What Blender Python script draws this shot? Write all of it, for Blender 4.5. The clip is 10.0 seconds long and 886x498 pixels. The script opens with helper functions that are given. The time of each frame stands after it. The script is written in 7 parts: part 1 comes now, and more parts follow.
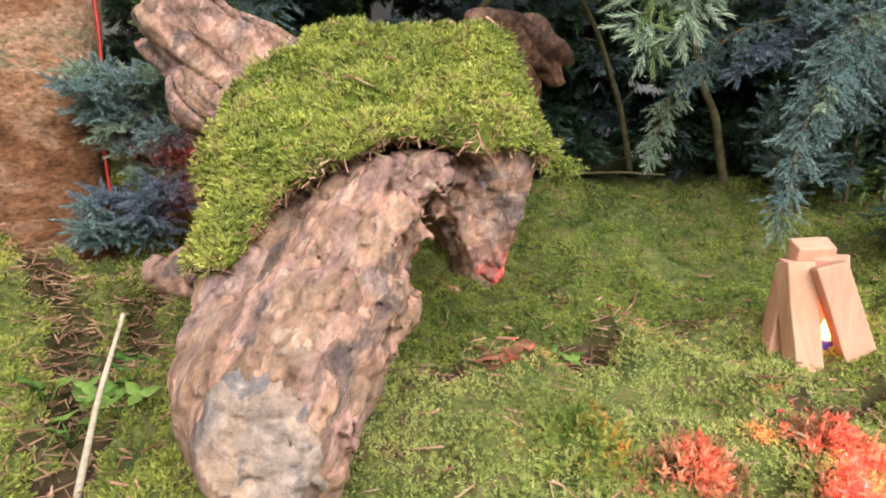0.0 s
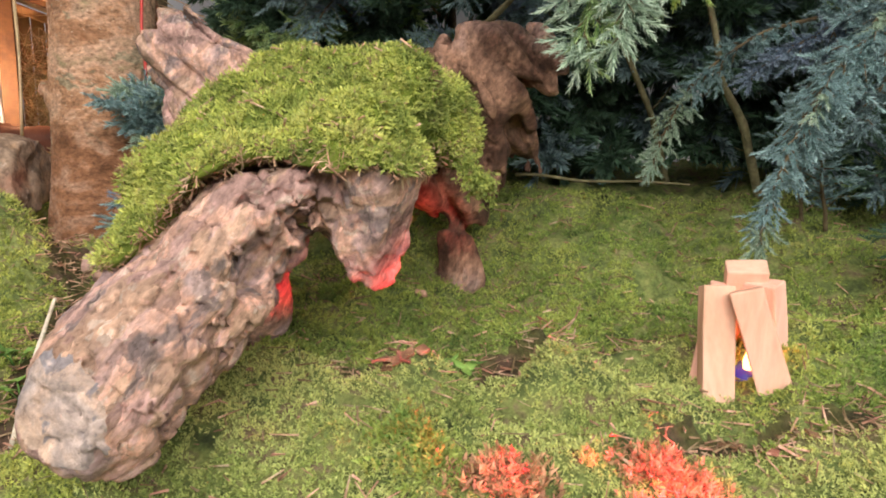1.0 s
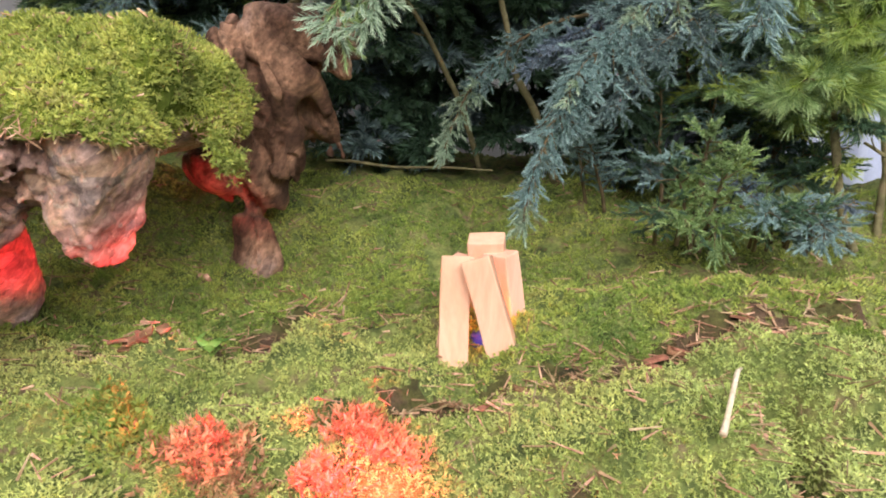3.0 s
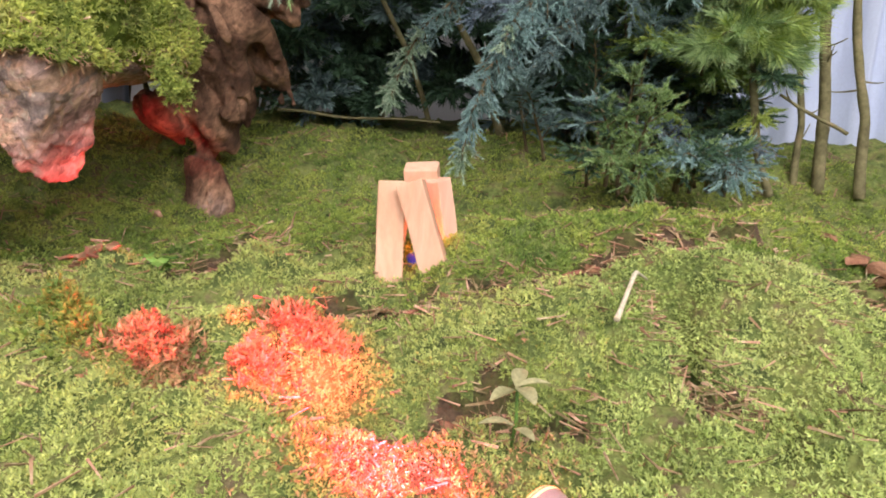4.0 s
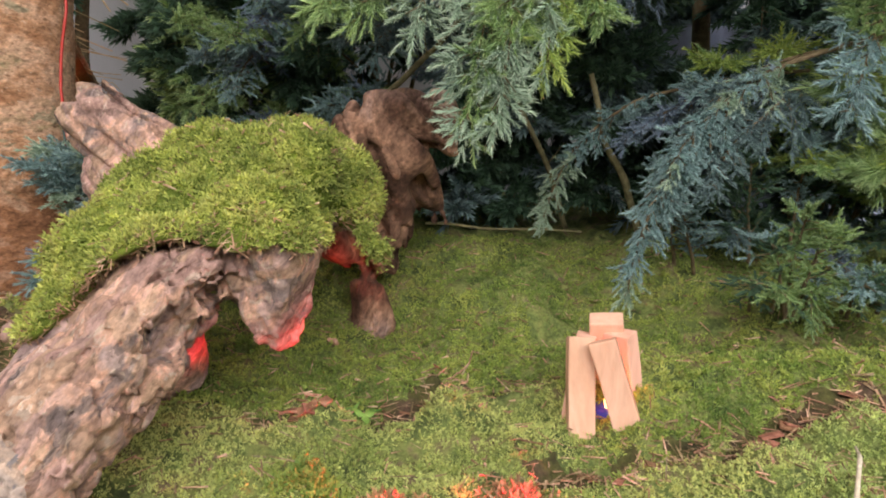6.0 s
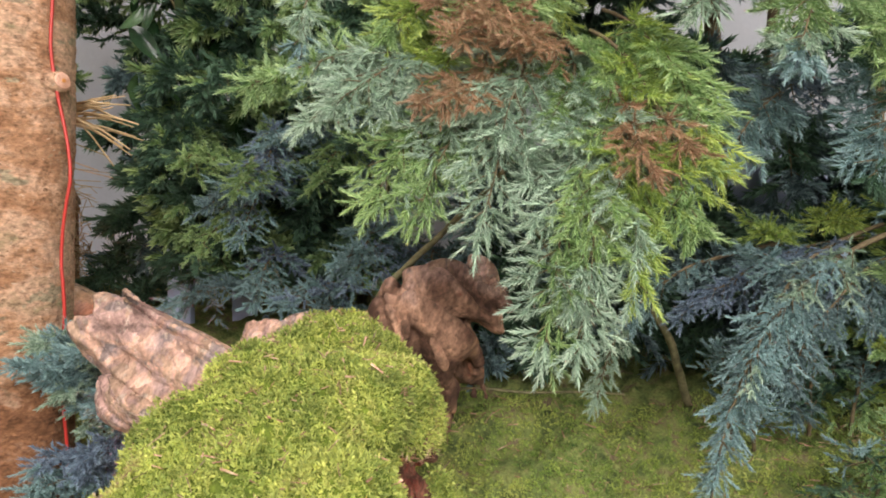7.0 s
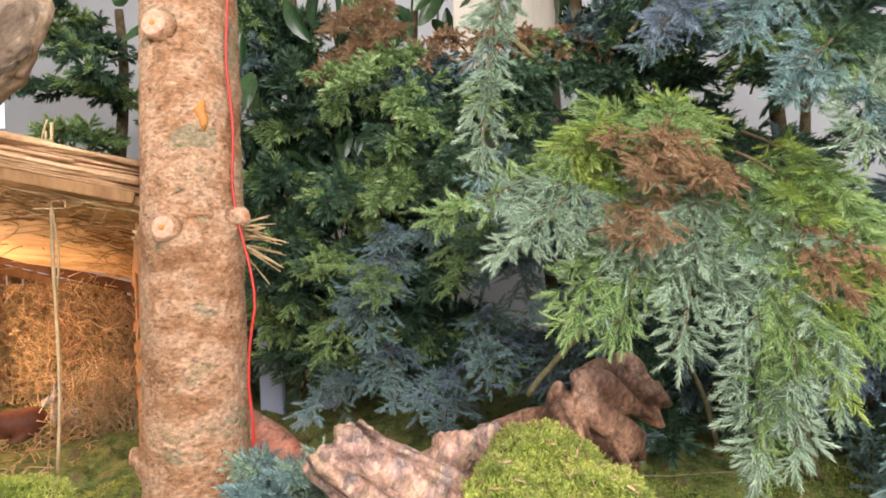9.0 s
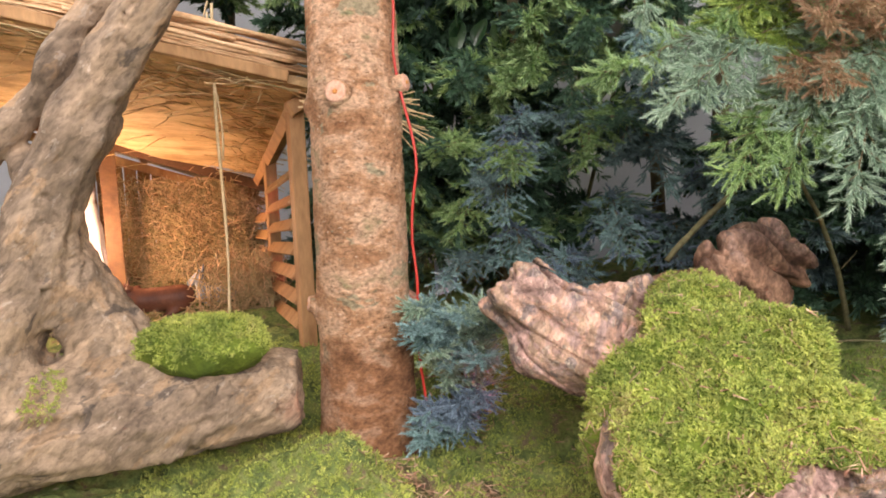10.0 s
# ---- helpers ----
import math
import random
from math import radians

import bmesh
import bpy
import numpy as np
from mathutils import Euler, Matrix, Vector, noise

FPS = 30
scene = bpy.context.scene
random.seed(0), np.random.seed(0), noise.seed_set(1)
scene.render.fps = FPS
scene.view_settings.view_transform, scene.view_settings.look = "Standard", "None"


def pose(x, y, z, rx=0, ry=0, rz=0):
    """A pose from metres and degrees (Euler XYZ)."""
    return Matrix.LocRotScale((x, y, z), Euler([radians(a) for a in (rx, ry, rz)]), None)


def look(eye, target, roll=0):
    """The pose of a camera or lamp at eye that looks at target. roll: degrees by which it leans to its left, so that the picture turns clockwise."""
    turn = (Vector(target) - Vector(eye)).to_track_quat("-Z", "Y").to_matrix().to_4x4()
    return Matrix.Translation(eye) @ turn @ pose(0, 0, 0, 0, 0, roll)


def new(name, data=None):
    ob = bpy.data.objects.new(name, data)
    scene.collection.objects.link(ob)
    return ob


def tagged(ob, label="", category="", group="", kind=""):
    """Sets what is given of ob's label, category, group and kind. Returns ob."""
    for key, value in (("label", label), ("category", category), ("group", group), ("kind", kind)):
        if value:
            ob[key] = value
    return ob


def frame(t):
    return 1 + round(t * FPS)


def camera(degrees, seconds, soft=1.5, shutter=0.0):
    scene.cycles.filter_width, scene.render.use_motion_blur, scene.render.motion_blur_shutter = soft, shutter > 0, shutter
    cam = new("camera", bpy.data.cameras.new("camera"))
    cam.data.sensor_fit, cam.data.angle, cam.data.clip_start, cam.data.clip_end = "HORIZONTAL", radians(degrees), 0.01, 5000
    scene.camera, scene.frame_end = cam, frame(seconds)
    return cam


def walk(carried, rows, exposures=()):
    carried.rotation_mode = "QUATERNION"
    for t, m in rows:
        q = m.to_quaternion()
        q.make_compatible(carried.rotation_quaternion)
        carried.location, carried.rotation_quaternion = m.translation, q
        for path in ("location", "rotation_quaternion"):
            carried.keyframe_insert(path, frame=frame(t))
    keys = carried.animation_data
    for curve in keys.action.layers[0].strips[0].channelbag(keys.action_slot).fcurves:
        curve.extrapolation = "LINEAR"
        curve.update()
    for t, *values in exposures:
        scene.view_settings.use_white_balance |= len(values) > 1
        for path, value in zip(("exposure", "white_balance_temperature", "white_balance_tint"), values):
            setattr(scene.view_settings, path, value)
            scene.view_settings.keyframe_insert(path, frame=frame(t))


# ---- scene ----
cam = camera(69.6, 10.0, soft=1.8)
PATH = [
    (0, (0.018, 0.072, 0.992), (0.004, 2.044, 0.66), 1.3),
    (0.5, (0.164, 0.065, 1.003), (-0.104, 2.017, 0.66), 1.6),
    (1, (0.228, 0.067, 1.013), (-0.238, 1.98, 0.661), 1.4),
    (1.5, (0.229, 0.086, 1.041), (-0.291, 1.994, 0.74), 1.0),
    (2, (0.26, 0.07, 1.024), (-0.197, 1.997, 0.74), 1.5),
    (2.5, (0.323, 0.07, 1.009), (0.042, 2.025, 0.695), 1.7),
    (3, (0.36, 0.079, 0.996), (0.214, 2.044, 0.653), 2.1),
    (3.2, (0.373, 0.078, 0.996), (0.263, 2.041, 0.63), 2.0),
    (4.3, (0.394, 0.013, 0.931), (0.364, 1.965, 0.498), 3.0),
    (4.5, (0.394, 0.01, 0.923), (0.362, 1.95, 0.439), 3.0),
    (5, (0.38, 0.001, 0.931), (0.316, 1.922, 0.377), 2.4),
    (5.5, (0.338, -0.01, 0.986), (0.154, 1.926, 0.515), 1.7),
    (6, (0.28, 0.01, 1.064), (0.0, 1.97, 0.783), 1.3),
    (6.2, (0.254, 0.028, 1.09), (-0.054, 1.987, 0.831), 1.3),
    (7.3, (0.126, 0.102, 1.284), (0.047, 2.099, 1.207), -1.0),
    (7.5, (0.111, 0.107, 1.308), (0.074, 2.106, 1.255), -3.0),
    (8, (0.061, 0.089, 1.341), (0.072, 2.089, 1.339), -4.4),
    (8.5, (-0.011, 0.05, 1.353), (-0.036, 2.05, 1.382), -4.5),
    (8.8, (-0.067, 0.02, 1.33), (-0.114, 2.018, 1.381), -3.4),
    (9, (-0.089, 0.004, 1.329), (-0.201, 2.001, 1.346), -2.3),
    (9.5, (-0.169, -0.032, 1.3), (-0.41, 1.953, 1.263), -2.0),
    (10, (-0.223, -0.065, 1.24), (-0.531, 1.901, 1.04), -2.3),
]
walk(cam, [(t, look(eye, target, roll)) for t, eye, target, roll in PATH], [(0, -0.02), (2, 0.0), (3.2, 0.10), (4.4, -0.16), (5.0, -0.27), (5.5, -0.38), (6.2, -0.14), (7.4, 0.25), (9, 0.31), (10, 0.20)])

# ---- world and lamps ----
world = bpy.data.worlds.new("world")
scene.world = world
world.use_nodes = True
world.node_tree.nodes["Background"].inputs[0].default_value = (0.85, 0.92, 1.0, 1)
world.node_tree.nodes["Background"].inputs[1].default_value = 1.5


def lamp(name, kind, m, power, colour, label, **settings):
    data = bpy.data.lights.new(name, kind)
    data.energy, data.color = power, colour
    for key, value in settings.items():
        if key == "size":
            data.size = value
        elif key == "size_y":
            data.shape, data.size_y = "RECTANGLE", value
        elif key == "disk":
            data.shape, data.size = "DISK", value
        elif key == "spread":
            data.spread = value
        elif key == "radius":
            data.shadow_soft_size = value
    ob = new(name, data)
    ob.matrix_world = m
    return tagged(ob, label, "lamp")


# ceiling light of the hall, over and behind the visitor
lamp("ceiling_lamp_glow", "AREA", look((0.60, -1.05, 2.42), (0.12, 0.9, 1.0)), 172, (1.0, 0.94, 0.925), "soft light of the ceiling panel", size=2.6, size_y=1.9)
# unseen second panel, added as fill to lift the dark tones
lamp("ceiling_lamp_glow", "AREA", look((-1.3, 0.35, 2.55), (-0.9, 0.9, 0.9)), 22, (1.0, 0.94, 0.925), "soft fill light added overhead on the west side", size=1.0, size_y=1.0)
# red spot bulb lying in the moss
BULB_RIM, BULB_AXIS = Vector((0.437, 0.292, 0.767)), Vector((-0.72, 0.64, 0.01)).normalized()
lamp("spot_bulb_glow", "AREA", look(BULB_RIM + BULB_AXIS * 0.004, BULB_RIM + BULB_AXIS - Vector((0, 0, 0.015))), 1.55, (1.0, 0.016, 0.045), "red light of the spot bulb", disk=0.042, spread=radians(41))
# warm lamp under the stable roof
lamp("stable_lamp_glow", "POINT", pose(-1.44, 1.42, 1.13), 12.5, (1.0, 0.60, 0.36), "warm light in the stable", radius=0.05)
lamp("candle_glow", "POINT", pose(0.362, 0.622, 0.842), 0.12, (1.0, 0.12, 0.05), "red glow of the electric candle", radius=0.006)


# ---- number noise and mesh helpers ----
TABLE = np.random.RandomState(5).rand(32, 32, 32)


def vnoise(p, scale=1.0, seed=0.0):
    """Smooth value noise, -1 to 1, for rows of points."""
    q = np.asarray(p, float) * scale + (seed * 7.31 + 100.0)
    i = np.floor(q).astype(int)
    f = q - i
    f = f * f * (3 - 2 * f)
    i0, i1 = i % 32, (i + 1) % 32
    x0, y0, z0, x1, y1, z1 = i0[..., 0], i0[..., 1], i0[..., 2], i1[..., 0], i1[..., 1], i1[..., 2]
    fx, fy, fz = f[..., 0], f[..., 1], f[..., 2]
    a = TABLE[x0, y0, z0] * (1 - fx) + TABLE[x1, y0, z0] * fx
    b = TABLE[x0, y1, z0] * (1 - fx) + TABLE[x1, y1, z0] * fx
    c = TABLE[x0, y0, z1] * (1 - fx) + TABLE[x1, y0, z1] * fx
    d = TABLE[x0, y1, z1] * (1 - fx) + TABLE[x1, y1, z1] * fx
    return ((a * (1 - fy) + b * fy) * (1 - fz) + (c * (1 - fy) + d * fy) * fz) * 2 - 1


def fbm(p, scale, octaves=3, seed=0.0):
    return sum(vnoise(p, scale * 2**k, seed + k) / 2**k for k in range(octaves))


def ridged(p, scale, octaves=3, seed=0.0):
    return sum((1 - 2 * np.abs(vnoise(p, scale * 2**k, seed + k))) / 2**k for k in range(octaves))


def base_of(ob):
    place = Vector((0, 0, 0))
    while ob:
        place += ob.location
        ob = ob.parent
    return place


def mesh_of(name, verts, faces, material, smooth=True):
    verts, faces = np.asarray(verts, np.float32), np.asarray(faces, np.int32)
    me = bpy.data.meshes.new(name)
    me.vertices.add(len(verts))
    me.vertices.foreach_set("co", verts.ravel())
    me.loops.add(faces.size)
    me.loops.foreach_set("vertex_index", faces.ravel())
    me.polygons.add(len(faces))
    me.polygons.foreach_set("loop_start", np.arange(0, faces.size, faces.shape[1], dtype=np.int32))
    me.polygons.foreach_set("use_smooth", np.full(len(faces), smooth))
    me.update(calc_edges=True)
    me.materials.append(material)
    return me


def thing(name, place, label, category, group="", kind=""):
    ob = new(name)
    ob.location, ob.empty_display_size = place, 0.02
    return tagged(ob, label, category, group, kind)


def solid(name, verts, faces, material, parent=None, label="", smooth=True, place=None):
    """A mesh object from world-space rows; with a parent it becomes its part."""
    base = base_of(parent) if parent else Vector(place or (0, 0, 0))
    ob = new(name, mesh_of(name, np.asarray(verts, float) - np.array(base), faces, material, smooth))
    if parent:
        ob.parent = parent
    else:
        ob.location = base
    if label:
        tagged(ob, label)
    return ob


def part(name, bm, material, parent, label="", smooth=False):
    """Links a bmesh, in world space, as one mesh under its thing."""
    base = base_of(parent) if parent else Vector((0, 0, 0))
    bmesh.ops.translate(bm, verts=bm.verts, vec=-base)
    me = bpy.data.meshes.new(name)
    bm.to_mesh(me)
    bm.free()
    for polygon in me.polygons:
        polygon.use_smooth = smooth
    me.materials.append(material)
    ob = new(name, me)
    ob.parent = parent
    if label:
        tagged(ob, label)
    return ob


def box(size, m, bevel=0.0, rough=0.0, seed=0, cuts=0):
    """A bevelled box as a bmesh; rough jitters its vertices like sawn or split wood."""
    bm = bmesh.new()
    bmesh.ops.create_cube(bm, size=1.0)
    bmesh.ops.scale(bm, verts=bm.verts, vec=size)
    if cuts:
        bmesh.ops.subdivide_edges(bm, edges=bm.edges[:], cuts=cuts, use_grid_fill=True)
    if bevel:
        sharp = [e for e in bm.edges if len(e.link_faces) == 2 and e.calc_face_angle(0) > 0.5]
        bmesh.ops.bevel(bm, geom=sharp, offset=bevel, segments=2, affect="EDGES", profile=0.6)
    if rough:
        for v in bm.verts:
            v.co += rough * noise.noise_vector(v.co * 35 + Vector((seed * 3.7, seed, 0)))
    bmesh.ops.transform(bm, matrix=m, verts=bm.verts)
    return bm


def tube(points, radii, sides=8, caps=True, wobble=0.0, seed=0):
    """Rows and quads of a tube round a polyline."""
    p = np.asarray(points, float)
    r = np.broadcast_to(np.asarray(radii, float), (len(p),))
    tangent = np.gradient(p, axis=0)
    tangent /= np.linalg.norm(tangent, axis=1, keepdims=True) + 1e-12
    ref = np.array([0.0, 0.0, 1.0]) if abs(tangent[0][2]) < 0.9 else np.array([1.0, 0.0, 0.0])
    verts = []
    u = np.cross(tangent[0], ref)
    for k in range(len(p)):
        u = u - tangent[k] * (u @ tangent[k])
        u /= np.linalg.norm(u) + 1e-12
        w = np.cross(tangent[k], u)
        a = np.linspace(0, 2 * np.pi, sides, endpoint=False)
        ring = p[k] + r[k] * (np.cos(a)[:, None] * u + np.sin(a)[:, None] * w)
        verts.append(ring)
    v = np.concatenate(verts)
    if wobble:
        middle = np.repeat(p, sides, axis=0)
        v = middle + (v - middle) * (1 + wobble * fbm(v, 60, 2, seed))[:, None]
    k, s = np.meshgrid(np.arange(len(p) - 1), np.arange(sides), indexing="ij")
    k, s = k.ravel(), s.ravel()
    f = np.stack([k * sides + s, k * sides + (s + 1) % sides, (k + 1) * sides + (s + 1) % sides, (k + 1) * sides + s], 1)
    if caps:
        n = len(v)
        v = np.concatenate([v, p[:1], p[-1:]])
        s = np.arange(0, sides, 1)
        e = (len(p) - 1) * sides
        f = np.concatenate([f, np.stack([np.full(sides, n), (s + 1) % sides, s, s], 1), np.stack([np.full(sides, n + 1), e + s, e + (s + 1) % sides, e + (s + 1) % sides], 1)])
        # triangles as fans: drop the doubled corner by turning them into thin quads through the ring's middle
        half = len(f) - 2 * sides
        fans = f[half:]
        mids = (v[fans[:, 1]] + v[fans[:, 2]]) / 2
        m0 = len(v)
        v = np.concatenate([v, mids])
        fans = np.stack([fans[:, 0], fans[:, 1], m0 + np.arange(2 * sides), fans[:, 2]], 1)
        f = np.concatenate([f[:half], fans])
    return v, f


def merge(pieces):
    """Several (rows, faces) as one."""
    verts, faces, n = [], [], 0
    for v, f in pieces:
        verts.append(v)
        faces.append(np.asarray(f) + n)
        n += len(v)
    return np.concatenate(verts), np.concatenate(faces)


def scatter(template, faces, places, turns):
    """Copies of a small template, one mesh: turns are 3 x 3 rows that hold the scale."""
    v = np.einsum("nij,mj->nmi", turns, template) + places[:, None, :]
    f = faces[None] + (np.arange(len(places)) * len(template))[:, None, None]
    return v.reshape(-1, 3), f.reshape(-1, faces.shape[1])


def frames_along(ahead, rng, flat=None):
    """A 3 x 3 turn for each row, whose third column points ahead; flat: a wished up direction."""
    w = ahead / (np.linalg.norm(ahead, axis=1, keepdims=True) + 1e-12)
    side = rng.normal(size=w.shape) if flat is None else np.broadcast_to(flat, w.shape)
    u = np.cross(side, w)
    u /= np.linalg.norm(u, axis=1, keepdims=True) + 1e-12
    return np.stack([u, np.cross(w, u), w], 2)


# ---- implicit solids for weathered wood ----
def smin(a, b, k):
    h = np.clip(0.5 + 0.5 * (b - a) / k, 0, 1)
    return b * (1 - h) + a * h - k * h * (1 - h)


def capsule(p, a, b, ra, rb, flat=None):
    a, b = np.array(a), np.array(b)
    ab = b - a
    t = np.clip(((p - a) @ ab) / (ab @ ab), 0, 1)
    d = p - a - t[..., None] * ab
    if flat is not None:
        n, s = np.array(flat[:3]), flat[3]
        n = n / np.linalg.norm(n)
        d = d + (d @ n)[..., None] * n * (s - 1)
    return np.linalg.norm(d, axis=-1) - (ra + (rb - ra) * t)


def blob(p, c, r):
    r = np.array(r)
    return (np.linalg.norm((p - np.array(c)) / r, axis=-1) - 1) * r.min()


def grain(p, ahead, fine, along, seed):
    """Noise stretched along a direction."""
    w = np.array(ahead, float) / np.linalg.norm(ahead)
    q = p - (p @ w)[..., None] * w * (1 - along / fine)
    return vnoise(q, fine, seed)


def surface(field, low, high, h, detail=None):
    """The zero surface of field(rows) in a box, as rows and quads (surface nets); detail is added near the surface alone."""
    low, high = np.array(low), np.array(high)
    n = np.ceil((high - low) / h).astype(int) + 1
    axes = [low[k] + h * np.arange(n[k]) for k in range(3)]
    g = np.stack(np.meshgrid(*axes, indexing="ij"), -1)
    # blocks far from the surface take the value at their middle
    size = 10
    blocks = -(-n // size)
    centre = np.stack(np.meshgrid(*[low[k] + h * (size * np.arange(blocks[k]) + (size - 1) / 2) for k in range(3)], indexing="ij"), -1)
    coarse = field(centre)
    full = np.repeat(np.repeat(np.repeat(coarse, size, 0), size, 1), size, 2)[: n[0], : n[1], : n[2]]
    f = full.copy()
    close = np.argwhere(np.abs(full) < size * h * 1.3 + 0.02)
    for rows in np.array_split(close, max(1, len(close) // 200000)):
        at = tuple(rows.T)
        f[at] = field(g[at])
    if detail:
        near = np.abs(f) < 0.03
        f[near] += detail(g[near])
    neg = f < 0
    count = sum(neg[a:n[0] - 1 + a, b:n[1] - 1 + b, c:n[2] - 1 + c].astype(np.int8) for a in (0, 1) for b in (0, 1) for c in (0, 1))
    cells = np.argwhere((count > 0) & (count < 8))
    index = np.full(n - 1, -1)
    index[tuple(cells.T)] = np.arange(len(cells))
    total, hits = np.zeros((len(cells), 3)), np.zeros(len(cells))
    corners = [np.array((a, b, c)) for a in (0, 1) for b in (0, 1) for c in (0, 1)]
    for i, a in enumerate(corners):
        for b in corners[i + 1:]:
            if np.abs(a - b).sum() != 1:
                continue
            fa, fb = f[tuple((cells + a).T)], f[tuple((cells + b).T)]
            cross = (fa < 0) != (fb < 0)
            t = np.where(cross, fa / np.where(cross, fa - fb, 1), 0)
            total += np.where(cross[:, None], a + t[:, None] * (b - a), 0)
            hits += cross
    verts = low + h * (cells + total / hits[:, None])
    quads = []
    for axis in range(3):
        o1, o2 = np.eye(3, dtype=int)[(axis + 1) % 3], np.eye(3, dtype=int)[(axis + 2) % 3]
        step = np.eye(3, dtype=int)[axis]
        e = np.argwhere(neg[: n[0] - step[0], : n[1] - step[1], : n[2] - step[2]] != neg[step[0]:, step[1]:, step[2]:])
        e = e[((e[:, (axis + 1) % 3] > 0) & (e[:, (axis + 2) % 3] > 0) & (e[:, (axis + 1) % 3] < n[(axis + 1) % 3] - 1) & (e[:, (axis + 2) % 3] < n[(axis + 2) % 3] - 1))]
        q = np.stack([index[tuple((e - o1 - o2).T)], index[tuple((e - o2).T)], index[tuple(e.T)], index[tuple((e - o1).T)]], 1)
        back = ~neg[tuple(e.T)]
        q[back] = q[back][:, ::-1]
        quads.append(q)
    return verts, np.concatenate(quads)


def pieces_of(name, verts, quads, labels, names, material, owner):
    """One carved body as its natural pieces: the faces of each label become a part of the owner."""
    for k, piece in enumerate(names):
        mine = quads[labels == k]
        if len(mine):
            used, back = np.unique(mine, return_inverse=True)
            solid(piece, verts[used], back.reshape(-1, 4), material, owner)


def samples_on(verts, quads, spacing, rng, keep):
    """Random places with normals on the faces whose middle suits keep(middle, normal)."""
    a, b, c, d = (verts[quads[:, k]] for k in range(4))
    cross = np.cross(c - a, d - b)
    size = np.linalg.norm(cross, axis=1) / 2
    normal = cross / (np.linalg.norm(cross, axis=1, keepdims=True) + 1e-12)
    good = keep((a + b + c + d) / 4, normal)
    a, b, c, d, normal, size = (s[good] for s in (a, b, c, d, normal, size))
    pick = rng.choice(len(size), int(size.sum() / spacing**2), p=size / size.sum())
    s, t = rng.rand(len(pick), 1), rng.rand(len(pick), 1)
    return (a[pick] * (1 - s) + b[pick] * s) * (1 - t) + (d[pick] * (1 - s) + c[pick] * s) * t, normal[pick]

# ---- materials ----
def ramp_of(nodes, stops):
    node = nodes.new("ShaderNodeValToRGB")
    node.color_ramp.elements[0].position, node.color_ramp.elements[0].color = stops[0][0], (*stops[0][1], 1)
    node.color_ramp.elements[1].position, node.color_ramp.elements[1].color = stops[-1][0], (*stops[-1][1], 1)
    for at, colour in stops[1:-1]:
        node.color_ramp.elements.new(at).color = (*colour, 1)
    return node


